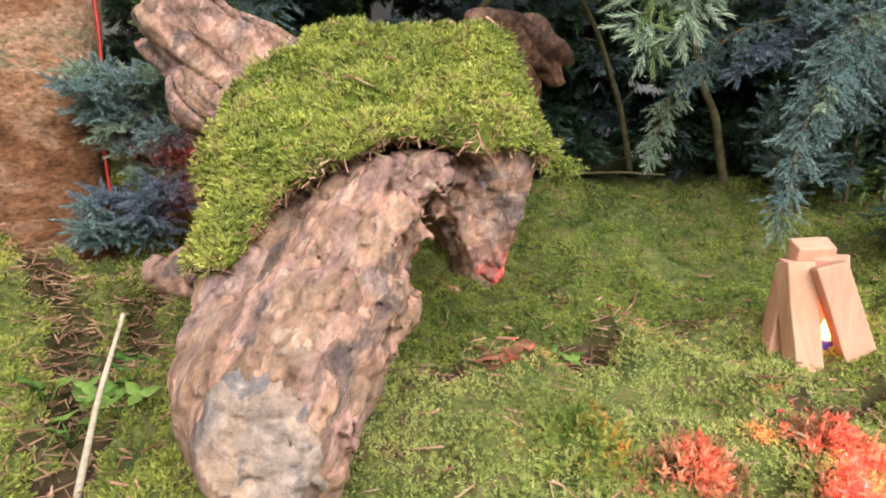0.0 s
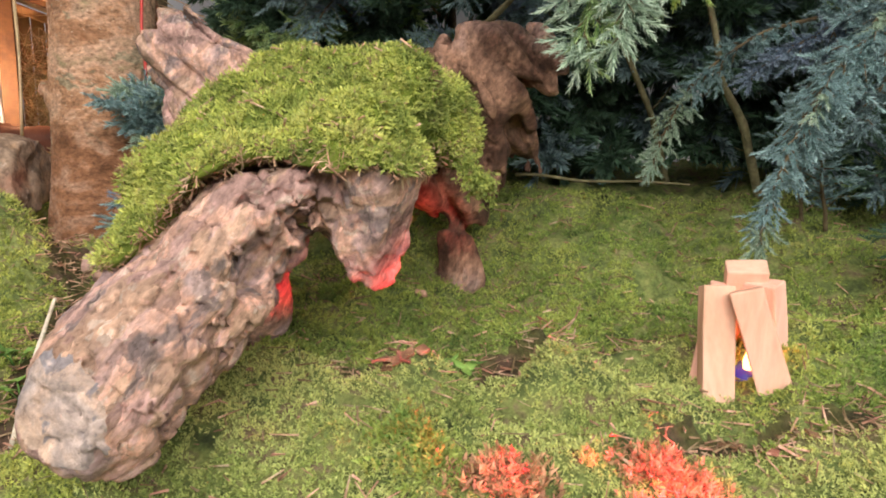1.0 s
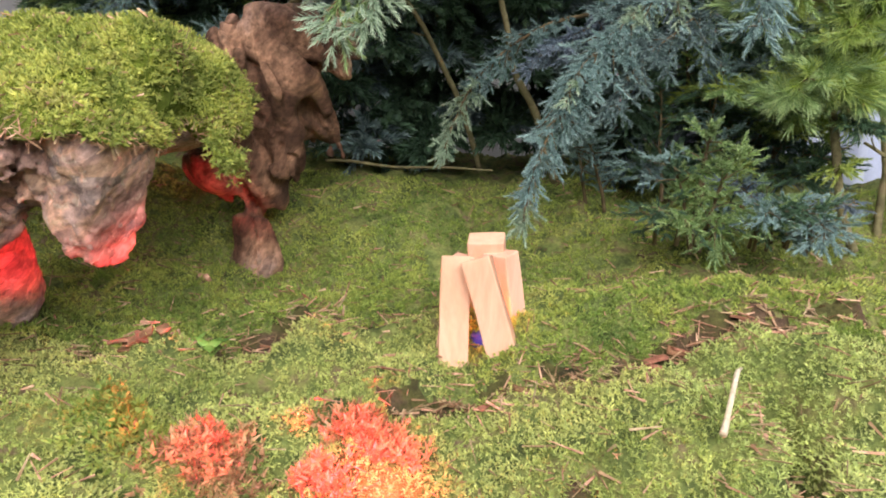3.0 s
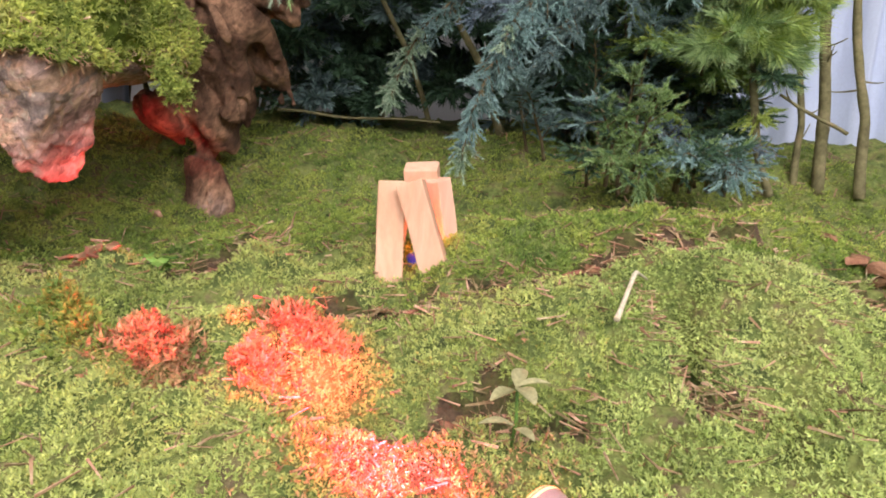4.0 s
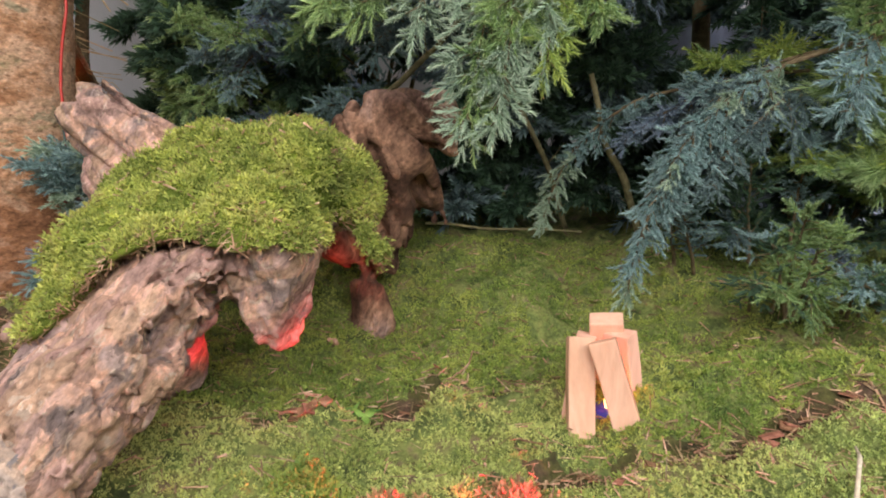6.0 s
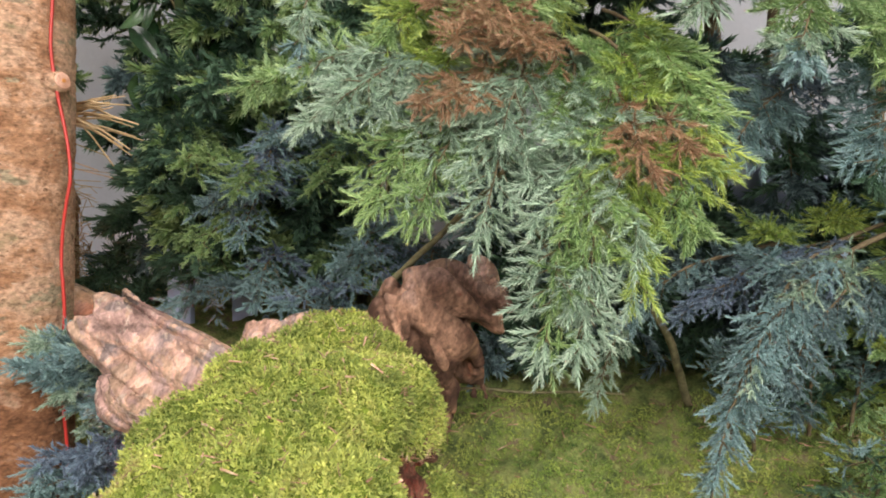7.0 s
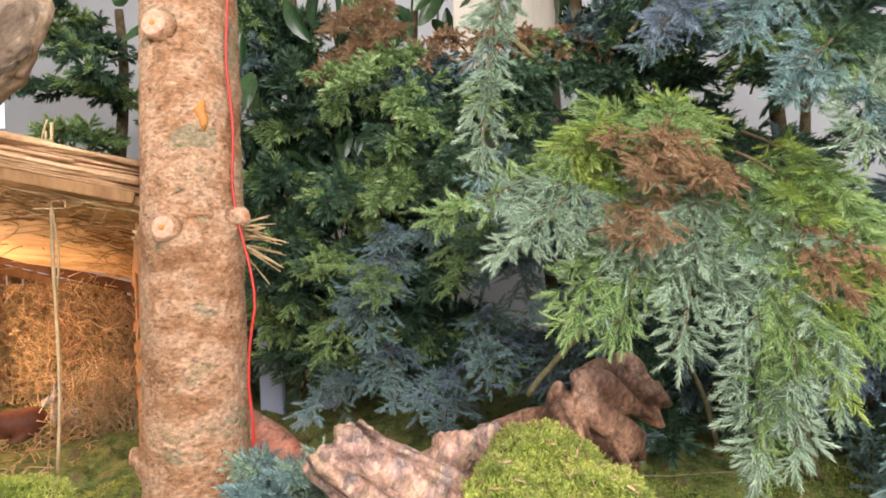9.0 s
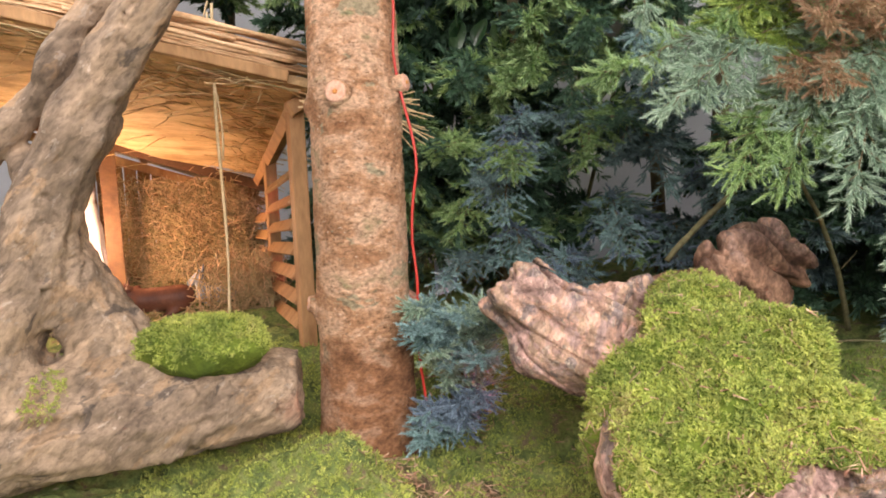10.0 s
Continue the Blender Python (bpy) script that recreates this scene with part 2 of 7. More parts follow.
def matter(name, stops, scale, fine, rough=0.8, bump=0.3, bump_scale=None, stretch=(1, 1, 1), turn=(0, 0, 0), island=0.0, thing_random=0.0, mottle=0.35, thin=0.0, tip=None, second=None, gloss=0.3, streaks=0.0, chips=None, flecks=()):
    """A worn natural surface: broad colour by noise, a finer grain over it, relief, and change from piece to piece.
    tip: colour of young growth, by the mesh's own growth attribute. second: (colour stops, centre, radius) of another wood in one body.
    chips: (scale, depth) of split plates. flecks: (colour, scale, threshold) of sharp-edged patches."""
    m = bpy.data.materials.new(name)
    m.use_nodes = True
    nodes, links = m.node_tree.nodes, m.node_tree.links
    shader = nodes["Principled BSDF"]
    where = nodes.new("ShaderNodeNewGeometry")
    mapping = nodes.new("ShaderNodeMapping")
    mapping.vector_type = "TEXTURE"
    mapping.inputs["Rotation"].default_value = [radians(a) for a in turn]
    mapping.inputs["Scale"].default_value = stretch
    links.new(where.outputs["Position"], mapping.inputs[0])

    def noise_node(size, detail, rough_, distortion=0.0, source=mapping.outputs[0]):
        n = nodes.new("ShaderNodeTexNoise")
        n.inputs["Scale"].default_value, n.inputs["Detail"].default_value = size, detail
        n.inputs["Roughness"].default_value, n.inputs["Distortion"].default_value = rough_, distortion
        links.new(source, n.inputs["Vector"])
        return n

    def mix(kind, factor, a, b):
        n = nodes.new("ShaderNodeMix")
        n.data_type, n.blend_type = "RGBA", kind
        for socket, value in ((n.inputs["Factor"], factor), (n.inputs["A"], a), (n.inputs["B"], b)):
            if isinstance(value, (int, float)):
                socket.default_value = value
            elif isinstance(value, tuple):
                socket.default_value = (*value, 1)
            else:
                links.new(value, socket)
        return n.outputs["Result"]

    broad, small = noise_node(scale, 5, 0.6, 0.3), noise_node(fine, 6, 0.65)
    ramp = ramp_of(nodes, stops)
    links.new(broad.outputs["Fac"], ramp.inputs[0])
    colour = ramp.outputs[0]
    for patch, size, limit in flecks:
        spots = noise_node(size, 4, 0.6, 0.4)
        edge = nodes.new("ShaderNodeMapRange")
        links.new(spots.outputs["Fac"], edge.inputs[0])
        edge.inputs[1].default_value, edge.inputs[2].default_value = limit, limit + 0.03
        edge.inputs[3].default_value, edge.inputs[4].default_value = 0.0, 0.75
        colour = mix("MIX", edge.outputs[0], colour, patch)
    if second:
        other = ramp_of(nodes, second[0])
        links.new(broad.outputs["Fac"], other.inputs[0])
        away = nodes.new("ShaderNodeVectorMath")
        away.operation = "DISTANCE"
        links.new(where.outputs["Position"], away.inputs[0])
        away.inputs[1].default_value = second[1]
        add = nodes.new("ShaderNodeMath")
        add.operation = "MULTIPLY_ADD"
        links.new(broad.outputs["Fac"], add.inputs[0])
        add.inputs[1].default_value = 0.10
        links.new(away.outputs["Value"], add.inputs[2])
        step = nodes.new("ShaderNodeMapRange")
        links.new(add.outputs[0], step.inputs[0])
        step.inputs[1].default_value, step.inputs[2].default_value = second[2] + 0.03, second[2] + 0.08
        step.inputs[3].default_value, step.inputs[4].default_value = 1.0, 0.0
        colour = mix("MIX", step.outputs[0], colour, other.outputs[0])
    grey = nodes.new("ShaderNodeMapRange")
    links.new(small.outputs["Fac"], grey.inputs[0])
    grey.inputs[1].default_value, grey.inputs[2].default_value = 0.25, 0.75
    grey.inputs[3].default_value, grey.inputs[4].default_value = 1 - mottle, 1 + mottle * 0.7
    colour = mix("MULTIPLY", 1.0, colour, grey.outputs[0])
    if streaks:
        lines = noise_node(scale * 7, 5, 0.7, 0.6)
        dark = nodes.new("ShaderNodeMapRange")
        links.new(lines.outputs["Fac"], dark.inputs[0])
        dark.inputs[1].default_value, dark.inputs[2].default_value = 0.36, 0.46
        dark.inputs[3].default_value, dark.inputs[4].default_value = 1 - streaks, 1.0
        colour = mix("MULTIPLY", 1.0, colour, dark.outputs[0])
    if chips:
        cells = nodes.new("ShaderNodeTexVoronoi")
        cells.inputs["Scale"].default_value = chips[0]
        bent = nodes.new("ShaderNodeVectorMath")
        bent.operation = "MULTIPLY_ADD"
        links.new(noise_node(chips[0] * 0.8, 4, 0.6).outputs["Color"], bent.inputs[0])
        bent.inputs[1].default_value = (1.3 / chips[0],) * 3
        links.new(mapping.outputs[0], bent.inputs[2])
        links.new(bent.outputs[0], cells.inputs["Vector"])
        tone = nodes.new("ShaderNodeSeparateColor")
        links.new(cells.outputs["Color"], tone.inputs[0])
        plate = nodes.new("ShaderNodeMapRange")
        links.new(tone.outputs[1], plate.inputs[0])
        plate.inputs[3].default_value, plate.inputs[4].default_value = 1 - min(0.35, 0.28 * chips[1]), 1 + min(0.25, 0.2 * chips[1])
        colour = mix("MULTIPLY", 1.0, colour, plate.outputs[0])
    if tip:
        age = nodes.new("ShaderNodeAttribute")
        age.attribute_name = "growth"
        colour = mix("MIX", age.outputs["Fac"], colour, tip)
    for amount, source in ((island, "Random Per Island"), (thing_random, "Random")):
        if not amount:
            continue
        node = where if source == "Random Per Island" else nodes.new("ShaderNodeObjectInfo")
        shift = nodes.new("ShaderNodeMapRange")
        links.new(node.outputs[source], shift.inputs[0])
        shift.inputs[3].default_value, shift.inputs[4].default_value = 1 - amount, 1 + amount
        hsv = nodes.new("ShaderNodeHueSaturation")
        links.new(shift.outputs[0], hsv.inputs["Value"])
        turned = nodes.new("ShaderNodeMapRange")
        links.new(node.outputs[source], turned.inputs[0])
        turned.inputs[3].default_value, turned.inputs[4].default_value = 0.5 + amount * 0.06, 0.5 - amount * 0.06
        links.new(turned.outputs[0], hsv.inputs["Hue"])
        links.new(colour, hsv.inputs["Color"])
        colour = hsv.outputs[0]
    links.new(colour, shader.inputs["Base Color"])
    shader.inputs["Roughness"].default_value = rough
    shader.inputs["Specular IOR Level"].default_value = gloss
    if bump:
        relief = nodes.new("ShaderNodeBump")
        relief.inputs["Strength"].default_value, relief.inputs["Distance"].default_value = bump, 0.004
        source = noise_node(bump_scale or fine, 8, 0.7)
        height = source.outputs["Fac"]
        if streaks:
            total = nodes.new("ShaderNodeMath")
            total.operation = "MULTIPLY_ADD"
            links.new(dark.outputs[0], total.inputs[0])
            total.inputs[1].default_value = 0.8
            links.new(height, total.inputs[2])
            height = total.outputs[0]
        if chips:
            stepped = nodes.new("ShaderNodeMath")
            stepped.operation = "MULTIPLY_ADD"
            links.new(tone.outputs[0], stepped.inputs[0])
            stepped.inputs[1].default_value = chips[1]
            links.new(height, stepped.inputs[2])
            height = stepped.outputs[0]
        links.new(height, relief.inputs["Height"])
        links.new(relief.outputs[0], shader.inputs["Normal"])
    if thin:
        glow = nodes.new("ShaderNodeBsdfTranslucent")
        links.new(colour, glow.inputs[0])
        blend = nodes.new("ShaderNodeMixShader")
        blend.inputs[0].default_value = thin
        links.new(shader.outputs[0], blend.inputs[1])
        links.new(glow.outputs[0], blend.inputs[2])
        links.new(blend.outputs[0], nodes["Material Output"].inputs[0])
    return m


def plain(name, colour, rough=0.5, metal=0.0, emit=0.0, glass=0.0, ior=1.45, alpha=1.0):
    m = bpy.data.materials.new(name)
    m.use_nodes = True
    shader = m.node_tree.nodes["Principled BSDF"]
    shader.inputs["Base Color"].default_value = (*colour, 1)
    shader.inputs["Roughness"].default_value, shader.inputs["Metallic"].default_value = rough, metal
    shader.inputs["Transmission Weight"].default_value, shader.inputs["IOR"].default_value = glass, ior
    if emit:
        shader.inputs["Emission Color"].default_value, shader.inputs["Emission Strength"].default_value = (*colour, 1), emit
    return m


MOSS_BED = matter("moss_undergrowth", [(0.3, (0.064, 0.086, 0.031)), (0.45, (0.166, 0.214, 0.061)), (0.55, (0.255, 0.285, 0.086)), (0.66, (0.217, 0.157, 0.095))], 30, 220, 0.95, 1.0, 300, mottle=0.6)
SOIL = matter("mossy_soil", [(0.3, (0.05, 0.045, 0.02)), (0.45, (0.10, 0.10, 0.03)), (0.6, (0.11, 0.07, 0.045)), (0.75, (0.18, 0.11, 0.07))], 30, 200, 0.95, 1.0, 260, mottle=0.6)
MOSS_BASE = matter("moss_base", [(0.3, (0.078, 0.117, 0.016)), (0.6, (0.169, 0.221, 0.026)), (0.75, (0.143, 0.117, 0.039))], 16, 180, 0.95, 0.9, 240, mottle=0.5)
MOSS_GOLD = matter("golden_moss", [(0.30, (0.142, 0.190, 0.051)), (0.42, (0.294, 0.367, 0.080)), (0.54, (0.458, 0.512, 0.122)), (0.64, (0.545, 0.556, 0.173)), (0.76, (0.436, 0.334, 0.187))], 16, 55, 0.75, 0, island=0.3, mottle=0.6, thin=0.35, tip=(0.640, 0.690, 0.200))
MOSS_PALE = matter("pale_green_moss", [(0.30, (0.146, 0.217, 0.051)), (0.42, (0.370, 0.460, 0.131)), (0.54, (0.607, 0.664, 0.248)), (0.64, (0.659, 0.664, 0.235)), (0.72, (0.529, 0.409, 0.194)), (0.8, (0.290, 0.191, 0.118))], 10, 60, 0.75, 0, island=0.25, mottle=0.4, thin=0.35, tip=(0.703, 0.754, 0.269))
MOSS_LIME = matter("lime_moss", [(0.30, (0.175, 0.260, 0.068)), (0.42, (0.400, 0.495, 0.153)), (0.54, (0.600, 0.685, 0.255)), (0.66, (0.644, 0.685, 0.290)), (0.8, (0.400, 0.307, 0.187))], 10, 60, 0.75, 0, island=0.25, mottle=0.4, thin=0.35, tip=(0.747, 0.850, 0.340))
MOSS_DEEP = matter("deep_green_moss", [(0.30, (0.081, 0.164, 0.046)), (0.44, (0.227, 0.342, 0.072)), (0.56, (0.440, 0.519, 0.125)), (0.66, (0.559, 0.574, 0.179)), (0.76, (0.347, 0.246, 0.143))], 12, 60, 0.75, 0, island=0.25, mottle=0.4, thin=0.35, tip=(0.528, 0.620, 0.171))
# brown moss whose colour is reddened to carry the bulb's glow
MOSS_BROWN_GLOW = matter("brown_moss_with_red_glow", [(0.3, (0.224, 0.112, 0.066)), (0.5, (0.517, 0.286, 0.155)), (0.7, (0.793, 0.530, 0.265))], 40, 120, 0.8, 0, island=0.4, mottle=0.4, thin=0.3, tip=(0.850, 0.571, 0.309))
LITTER = matter("plant_litter", [(0.3, (0.16, 0.08, 0.05)), (0.5, (0.36, 0.23, 0.13)), (0.7, (0.60, 0.46, 0.30))], 60, 300, 0.85, 0.2, island=0.5, mottle=0.3)
BLEACHED = [(0.25, (0.178, 0.105, 0.089)), (0.38, (0.384, 0.234, 0.194)), (0.47, (0.532, 0.340, 0.288)), (0.54, (0.696, 0.415, 0.295)), (0.60, (0.532, 0.353, 0.298)), (0.68, (0.431, 0.303, 0.281)), (0.8, (0.310, 0.211, 0.186))]
BURL = [(0.25, (0.050, 0.028, 0.018)), (0.40, (0.145, 0.074, 0.047)), (0.52, (0.273, 0.150, 0.095)), (0.62, (0.494, 0.277, 0.174)), (0.8, (0.188, 0.112, 0.077))]
DRIFTWOOD = matter("driftwood", BLEACHED, 18, 170, 0.85, 1.0, 230, turn=(39, 0, -16), stretch=(1, 2.2, 1), second=(BURL, (0.06, 0.93, 0.98), 0.17), mottle=0.6, streaks=0.28, chips=(85, 1.7), flecks=(((0.50, 0.33, 0.22), 34, 0.54), ((0.22, 0.185, 0.18), 26, 0.58), ((0.60, 0.47, 0.37), 110, 0.60)))
SAWN_GREY = matter("old_sawn_face", [(0.3, (0.210, 0.186, 0.178)), (0.45, (0.406, 0.320, 0.270)), (0.56, (0.532, 0.378, 0.276)), (0.7, (0.420, 0.326, 0.270))], 26, 160, 0.9, 0.6, 120, mottle=0.5, streaks=0.2, chips=(60, 0.8), flecks=(((0.46, 0.33, 0.23), 40, 0.58), ((0.17, 0.17, 0.19), 30, 0.60)))
ROOTWOOD = matter("weathered_root", [(0.3, (0.183, 0.129, 0.091)), (0.47, (0.320, 0.229, 0.160)), (0.6, (0.424, 0.296, 0.198)), (0.75, (0.274, 0.207, 0.155))], 12, 130, 0.8, 0.8, 150, turn=(0, -38, 0), stretch=(3.0, 1, 1), mottle=0.55, streaks=0.30, chips=(34, 1.0), flecks=(((0.42, 0.27, 0.16), 22, 0.56), ((0.12, 0.095, 0.08), 30, 0.62), ((0.46, 0.36, 0.28), 90, 0.62)))
BARK = matter("spruce_bark", [(0.28, (0.270, 0.121, 0.055)), (0.45, (0.470, 0.257, 0.140)), (0.56, (0.620, 0.388, 0.251)), (0.64, (0.460, 0.306, 0.183)), (0.72, (0.270, 0.252, 0.128))], 22, 170, 0.9, 1.0, 210, stretch=(1.3, 1.3, 0.8), mottle=0.6, streaks=0.3, flecks=(((0.66, 0.48, 0.34), 120, 0.65), ((0.20, 0.11, 0.06), 90, 0.64), ((0.30, 0.27, 0.17), 20, 0.60)), second=([(0.3, (0.16, 0.07, 0.03)), (0.5, (0.33, 0.155, 0.075)), (0.62, (0.46, 0.27, 0.17)), (0.75, (0.25, 0.17, 0.09))], (-0.48, 0.82, 0.84), 0.16))
CUT_WOOD = matter("fresh_cut_wood", [(0.3, (0.46, 0.23, 0.14)), (0.55, (0.64, 0.38, 0.27)), (0.75, (0.50, 0.27, 0.18))], 90, 300, 0.7, 0.15, mottle=0.2)
RESIN = matter("torn_bark", [(0.3, (0.45, 0.15, 0.03)), (0.7, (0.62, 0.28, 0.08))], 60, 300, 0.5, 0.4)
PINE_BLOCK = matter("sawn_softwood", [(0.3, (0.612, 0.339, 0.223)), (0.55, (0.755, 0.461, 0.335)), (0.75, (0.673, 0.388, 0.267))], 22, 120, 0.65, 0.2, 200, stretch=(1, 1, 6), thing_random=0.12, mottle=0.14)
PLANK = matter("stable_timber", [(0.3, (0.28, 0.14, 0.06)), (0.55, (0.46, 0.26, 0.12)), (0.75, (0.36, 0.19, 0.09))], 18, 120, 0.7, 0.3, 150, stretch=(1, 1, 4), thing_random=0.15, mottle=0.25)
# timber colour darkened to carry shade on the far posts and wall beam
SHADE_BOARD = matter("shade_toned_board", [(0.3, (0.08, 0.035, 0.018)), (0.55, (0.15, 0.07, 0.035)), (0.75, (0.11, 0.05, 0.028))], 18, 120, 0.7, 0.3, 150, stretch=(4, 1, 1), thing_random=0.15, mottle=0.25)
STRAW = matter("straw", [(0.3, (0.425, 0.290, 0.144)), (0.55, (0.688, 0.502, 0.272)), (0.75, (0.800, 0.620, 0.384))], 30, 120, 0.6, 0, island=0.3, mottle=0.2, thin=0.15)
THATCH = matter("thatch", [(0.3, (0.390, 0.225, 0.108)), (0.5, (0.676, 0.438, 0.240)), (0.7, (0.850, 0.600, 0.360))], 25, 160, 0.75, 0.5, 200, stretch=(4, 1, 1), island=0.3, mottle=0.3)
TWINE = matter("twine", [(0.3, (0.45, 0.33, 0.18)), (0.7, (0.62, 0.47, 0.28))], 60, 300, 0.8, 0.3)
STEM = matter("conifer_stem", [(0.3, (0.08, 0.055, 0.03)), (0.55, (0.17, 0.13, 0.07)), (0.75, (0.24, 0.18, 0.10))], 40, 200, 0.85, 0.4)
STEM_GREEN = matter("mossy_stem", [(0.3, (0.09, 0.08, 0.04)), (0.55, (0.20, 0.18, 0.09)), (0.75, (0.28, 0.22, 0.13))], 40, 200, 0.85, 0.4)
NEEDLE = {
    "blue": matter("blue_juniper_needles", [(0.3, (0.058, 0.125, 0.122)), (0.5, (0.142, 0.251, 0.244)), (0.7, (0.244, 0.383, 0.385))], 12, 60, 0.55, 0, island=0.3, mottle=0.3, thin=0.12, tip=(0.400, 0.547, 0.542)),
    "violet": matter("glaucous_juniper_needles", [(0.3, (0.060, 0.095, 0.143)), (0.5, (0.131, 0.184, 0.250)), (0.7, (0.238, 0.309, 0.393))], 12, 60, 0.55, 0, island=0.3, mottle=0.3, thin=0.12, tip=(0.340, 0.425, 0.510)),
    "green": matter("green_conifer_needles", [(0.3, (0.055, 0.130, 0.035)), (0.5, (0.149, 0.265, 0.070)), (0.7, (0.275, 0.400, 0.120))], 10, 60, 0.55, 0, island=0.3, mottle=0.3, thin=0.2, tip=(0.484, 0.640, 0.320)),
    "lime": matter("young_conifer_needles", [(0.3, (0.116, 0.190, 0.026)), (0.5, (0.252, 0.360, 0.052)), (0.7, (0.399, 0.460, 0.091))], 12, 60, 0.55, 0, island=0.3, mottle=0.3, thin=0.25, tip=(0.504, 0.640, 0.234)),
    "pale": matter("silvery_conifer_needles", [(0.3, (0.105, 0.189, 0.122)), (0.5, (0.226, 0.345, 0.230)), (0.7, (0.368, 0.488, 0.357))], 10, 60, 0.5, 0, island=0.3, mottle=0.3, thin=0.2, tip=(0.567, 0.681, 0.530)),
    # dark and slate: needle colours deepened to carry shade in the back rows
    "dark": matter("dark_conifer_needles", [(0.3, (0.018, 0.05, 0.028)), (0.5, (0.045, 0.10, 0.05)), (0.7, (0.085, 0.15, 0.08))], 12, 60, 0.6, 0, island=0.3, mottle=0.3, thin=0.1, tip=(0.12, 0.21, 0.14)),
    "slate": matter("shade_toned_juniper_needles", [(0.3, (0.038, 0.075, 0.076)), (0.5, (0.090, 0.149, 0.150)), (0.7, (0.164, 0.239, 0.246))], 12, 60, 0.6, 0, island=0.3, mottle=0.3, thin=0.1, tip=(0.253, 0.356, 0.357)),
    "brown": matter("withered_needles", [(0.3, (0.146, 0.079, 0.041)), (0.5, (0.308, 0.178, 0.088)), (0.7, (0.421, 0.282, 0.162))], 20, 80, 0.8, 0, island=0.35, mottle=0.3, thin=0.15, tip=(0.486, 0.345, 0.216)),
}
LEAF = matter("laurel_leaf", [(0.3, (0.02, 0.05, 0.02)), (0.55, (0.05, 0.11, 0.04)), (0.75, (0.12, 0.20, 0.08))], 9, 120, 0.25, 0.1, thing_random=0.4, gloss=0.6)
HERB = matter("herb_leaf", [(0.3, (0.10, 0.22, 0.04)), (0.6, (0.20, 0.36, 0.08)), (0.75, (0.30, 0.42, 0.12))], 60, 300, 0.5, 0.1, thing_random=0.3, thin=0.2)
WALL = matter("white_wall_paint", [(0.3, (0.66, 0.68, 0.72)), (0.7, (0.76, 0.77, 0.80))], 1.5, 60, 0.85, 0.1, mottle=0.05)
CLOTH = matter("white_cloth", [(0.3, (0.432, 0.491, 0.665)), (0.7, (0.518, 0.577, 0.750))], 3, 200, 0.9, 0.15, mottle=0.08)
CREAM = matter("cream_board", [(0.3, (0.56, 0.50, 0.42)), (0.7, (0.68, 0.62, 0.54))], 4, 90, 0.7, 0.15, stretch=(1, 1, 5), mottle=0.12)
FLOOR = matter("hall_floor", [(0.3, (0.20, 0.15, 0.11)), (0.7, (0.32, 0.25, 0.19))], 4, 60, 0.5, 0.1)
CEILING = matter("ceiling_paint", [(0.3, (0.70, 0.69, 0.66)), (0.7, (0.78, 0.77, 0.75))], 1, 60, 0.9, 0.05, mottle=0.04)
PLINTH = matter("plinth_boards", [(0.3, (0.10, 0.07, 0.05)), (0.7, (0.18, 0.13, 0.09))], 6, 90, 0.7, 0.3, stretch=(5, 1, 1))
RED_WIRE = plain("red_plastic_sleeve", (0.42, 0.03, 0.02), 0.4)


# ---- the lie of the land ----
def seam_distance(x, y):
    """How far a place is from the gaps between the laid moss sheets."""
    lines = [((0.02, 0.585), (0.12, 0.635), (0.24, 0.70), (0.33, 0.735)), ((0.30, 0.545), (0.40, 0.565), (0.47, 0.585), (0.53, 0.635), (0.66, 0.645), (0.80, 0.60)), ((0.36, 0.40), (0.42, 0.44), (0.47, 0.40)), ((0.55, 0.53), (0.565, 0.45), (0.575, 0.41))]
    wide = [((-0.46, 0.75), (-0.33, 0.64), (-0.27, 0.55), (-0.22, 0.44), (-0.20, 0.34)), ((-0.30, 0.77), (-0.26, 0.62), (-0.27, 0.55))]
    best = np.full(np.shape(x), 9.0)
    for line in lines + wide:
        for (ax, ay), (bx, by) in zip(line, line[1:]):
            t = np.clip(((x - ax) * (bx - ax) + (y - ay) * (by - ay)) / ((bx - ax) ** 2 + (by - ay) ** 2), 0, 1)
            best = np.minimum(best, np.hypot(x - ax - t * (bx - ax), y - ay - t * (by - ay)) * (0.75 if line in wide else 1.0))
    return best


def cleft_distance(x, y):
    """How far a place is from the dark clefts between the cushions of moss."""
    best = np.full(np.shape(x), 9.0)
    for line in (((0.577, 0.572), (0.587, 0.539), (0.569, 0.461)), ((0.307, 0.31), (0.294, 0.287), (0.277, 0.271)), ((0.07, 0.45), (0.162, 0.421), (0.206, 0.437), (0.239, 0.461)), ((0.18, 0.285), (0.21, 0.265), (0.25, 0.262)), ((0.10, 0.60), (0.14, 0.625), (0.17, 0.64)), ((0.42, 0.66), (0.45, 0.69), (0.47, 0.74))):
        for (ax, ay), (bx, by) in zip(line, line[1:]):
            t = np.clip(((x - ax) * (bx - ax) + (y - ay) * (by - ay)) / ((bx - ax) ** 2 + (by - ay) ** 2), 0, 1)
            best = np.minimum(best, np.hypot(x - ax - t * (bx - ax), y - ay - t * (by - ay)))
    return best


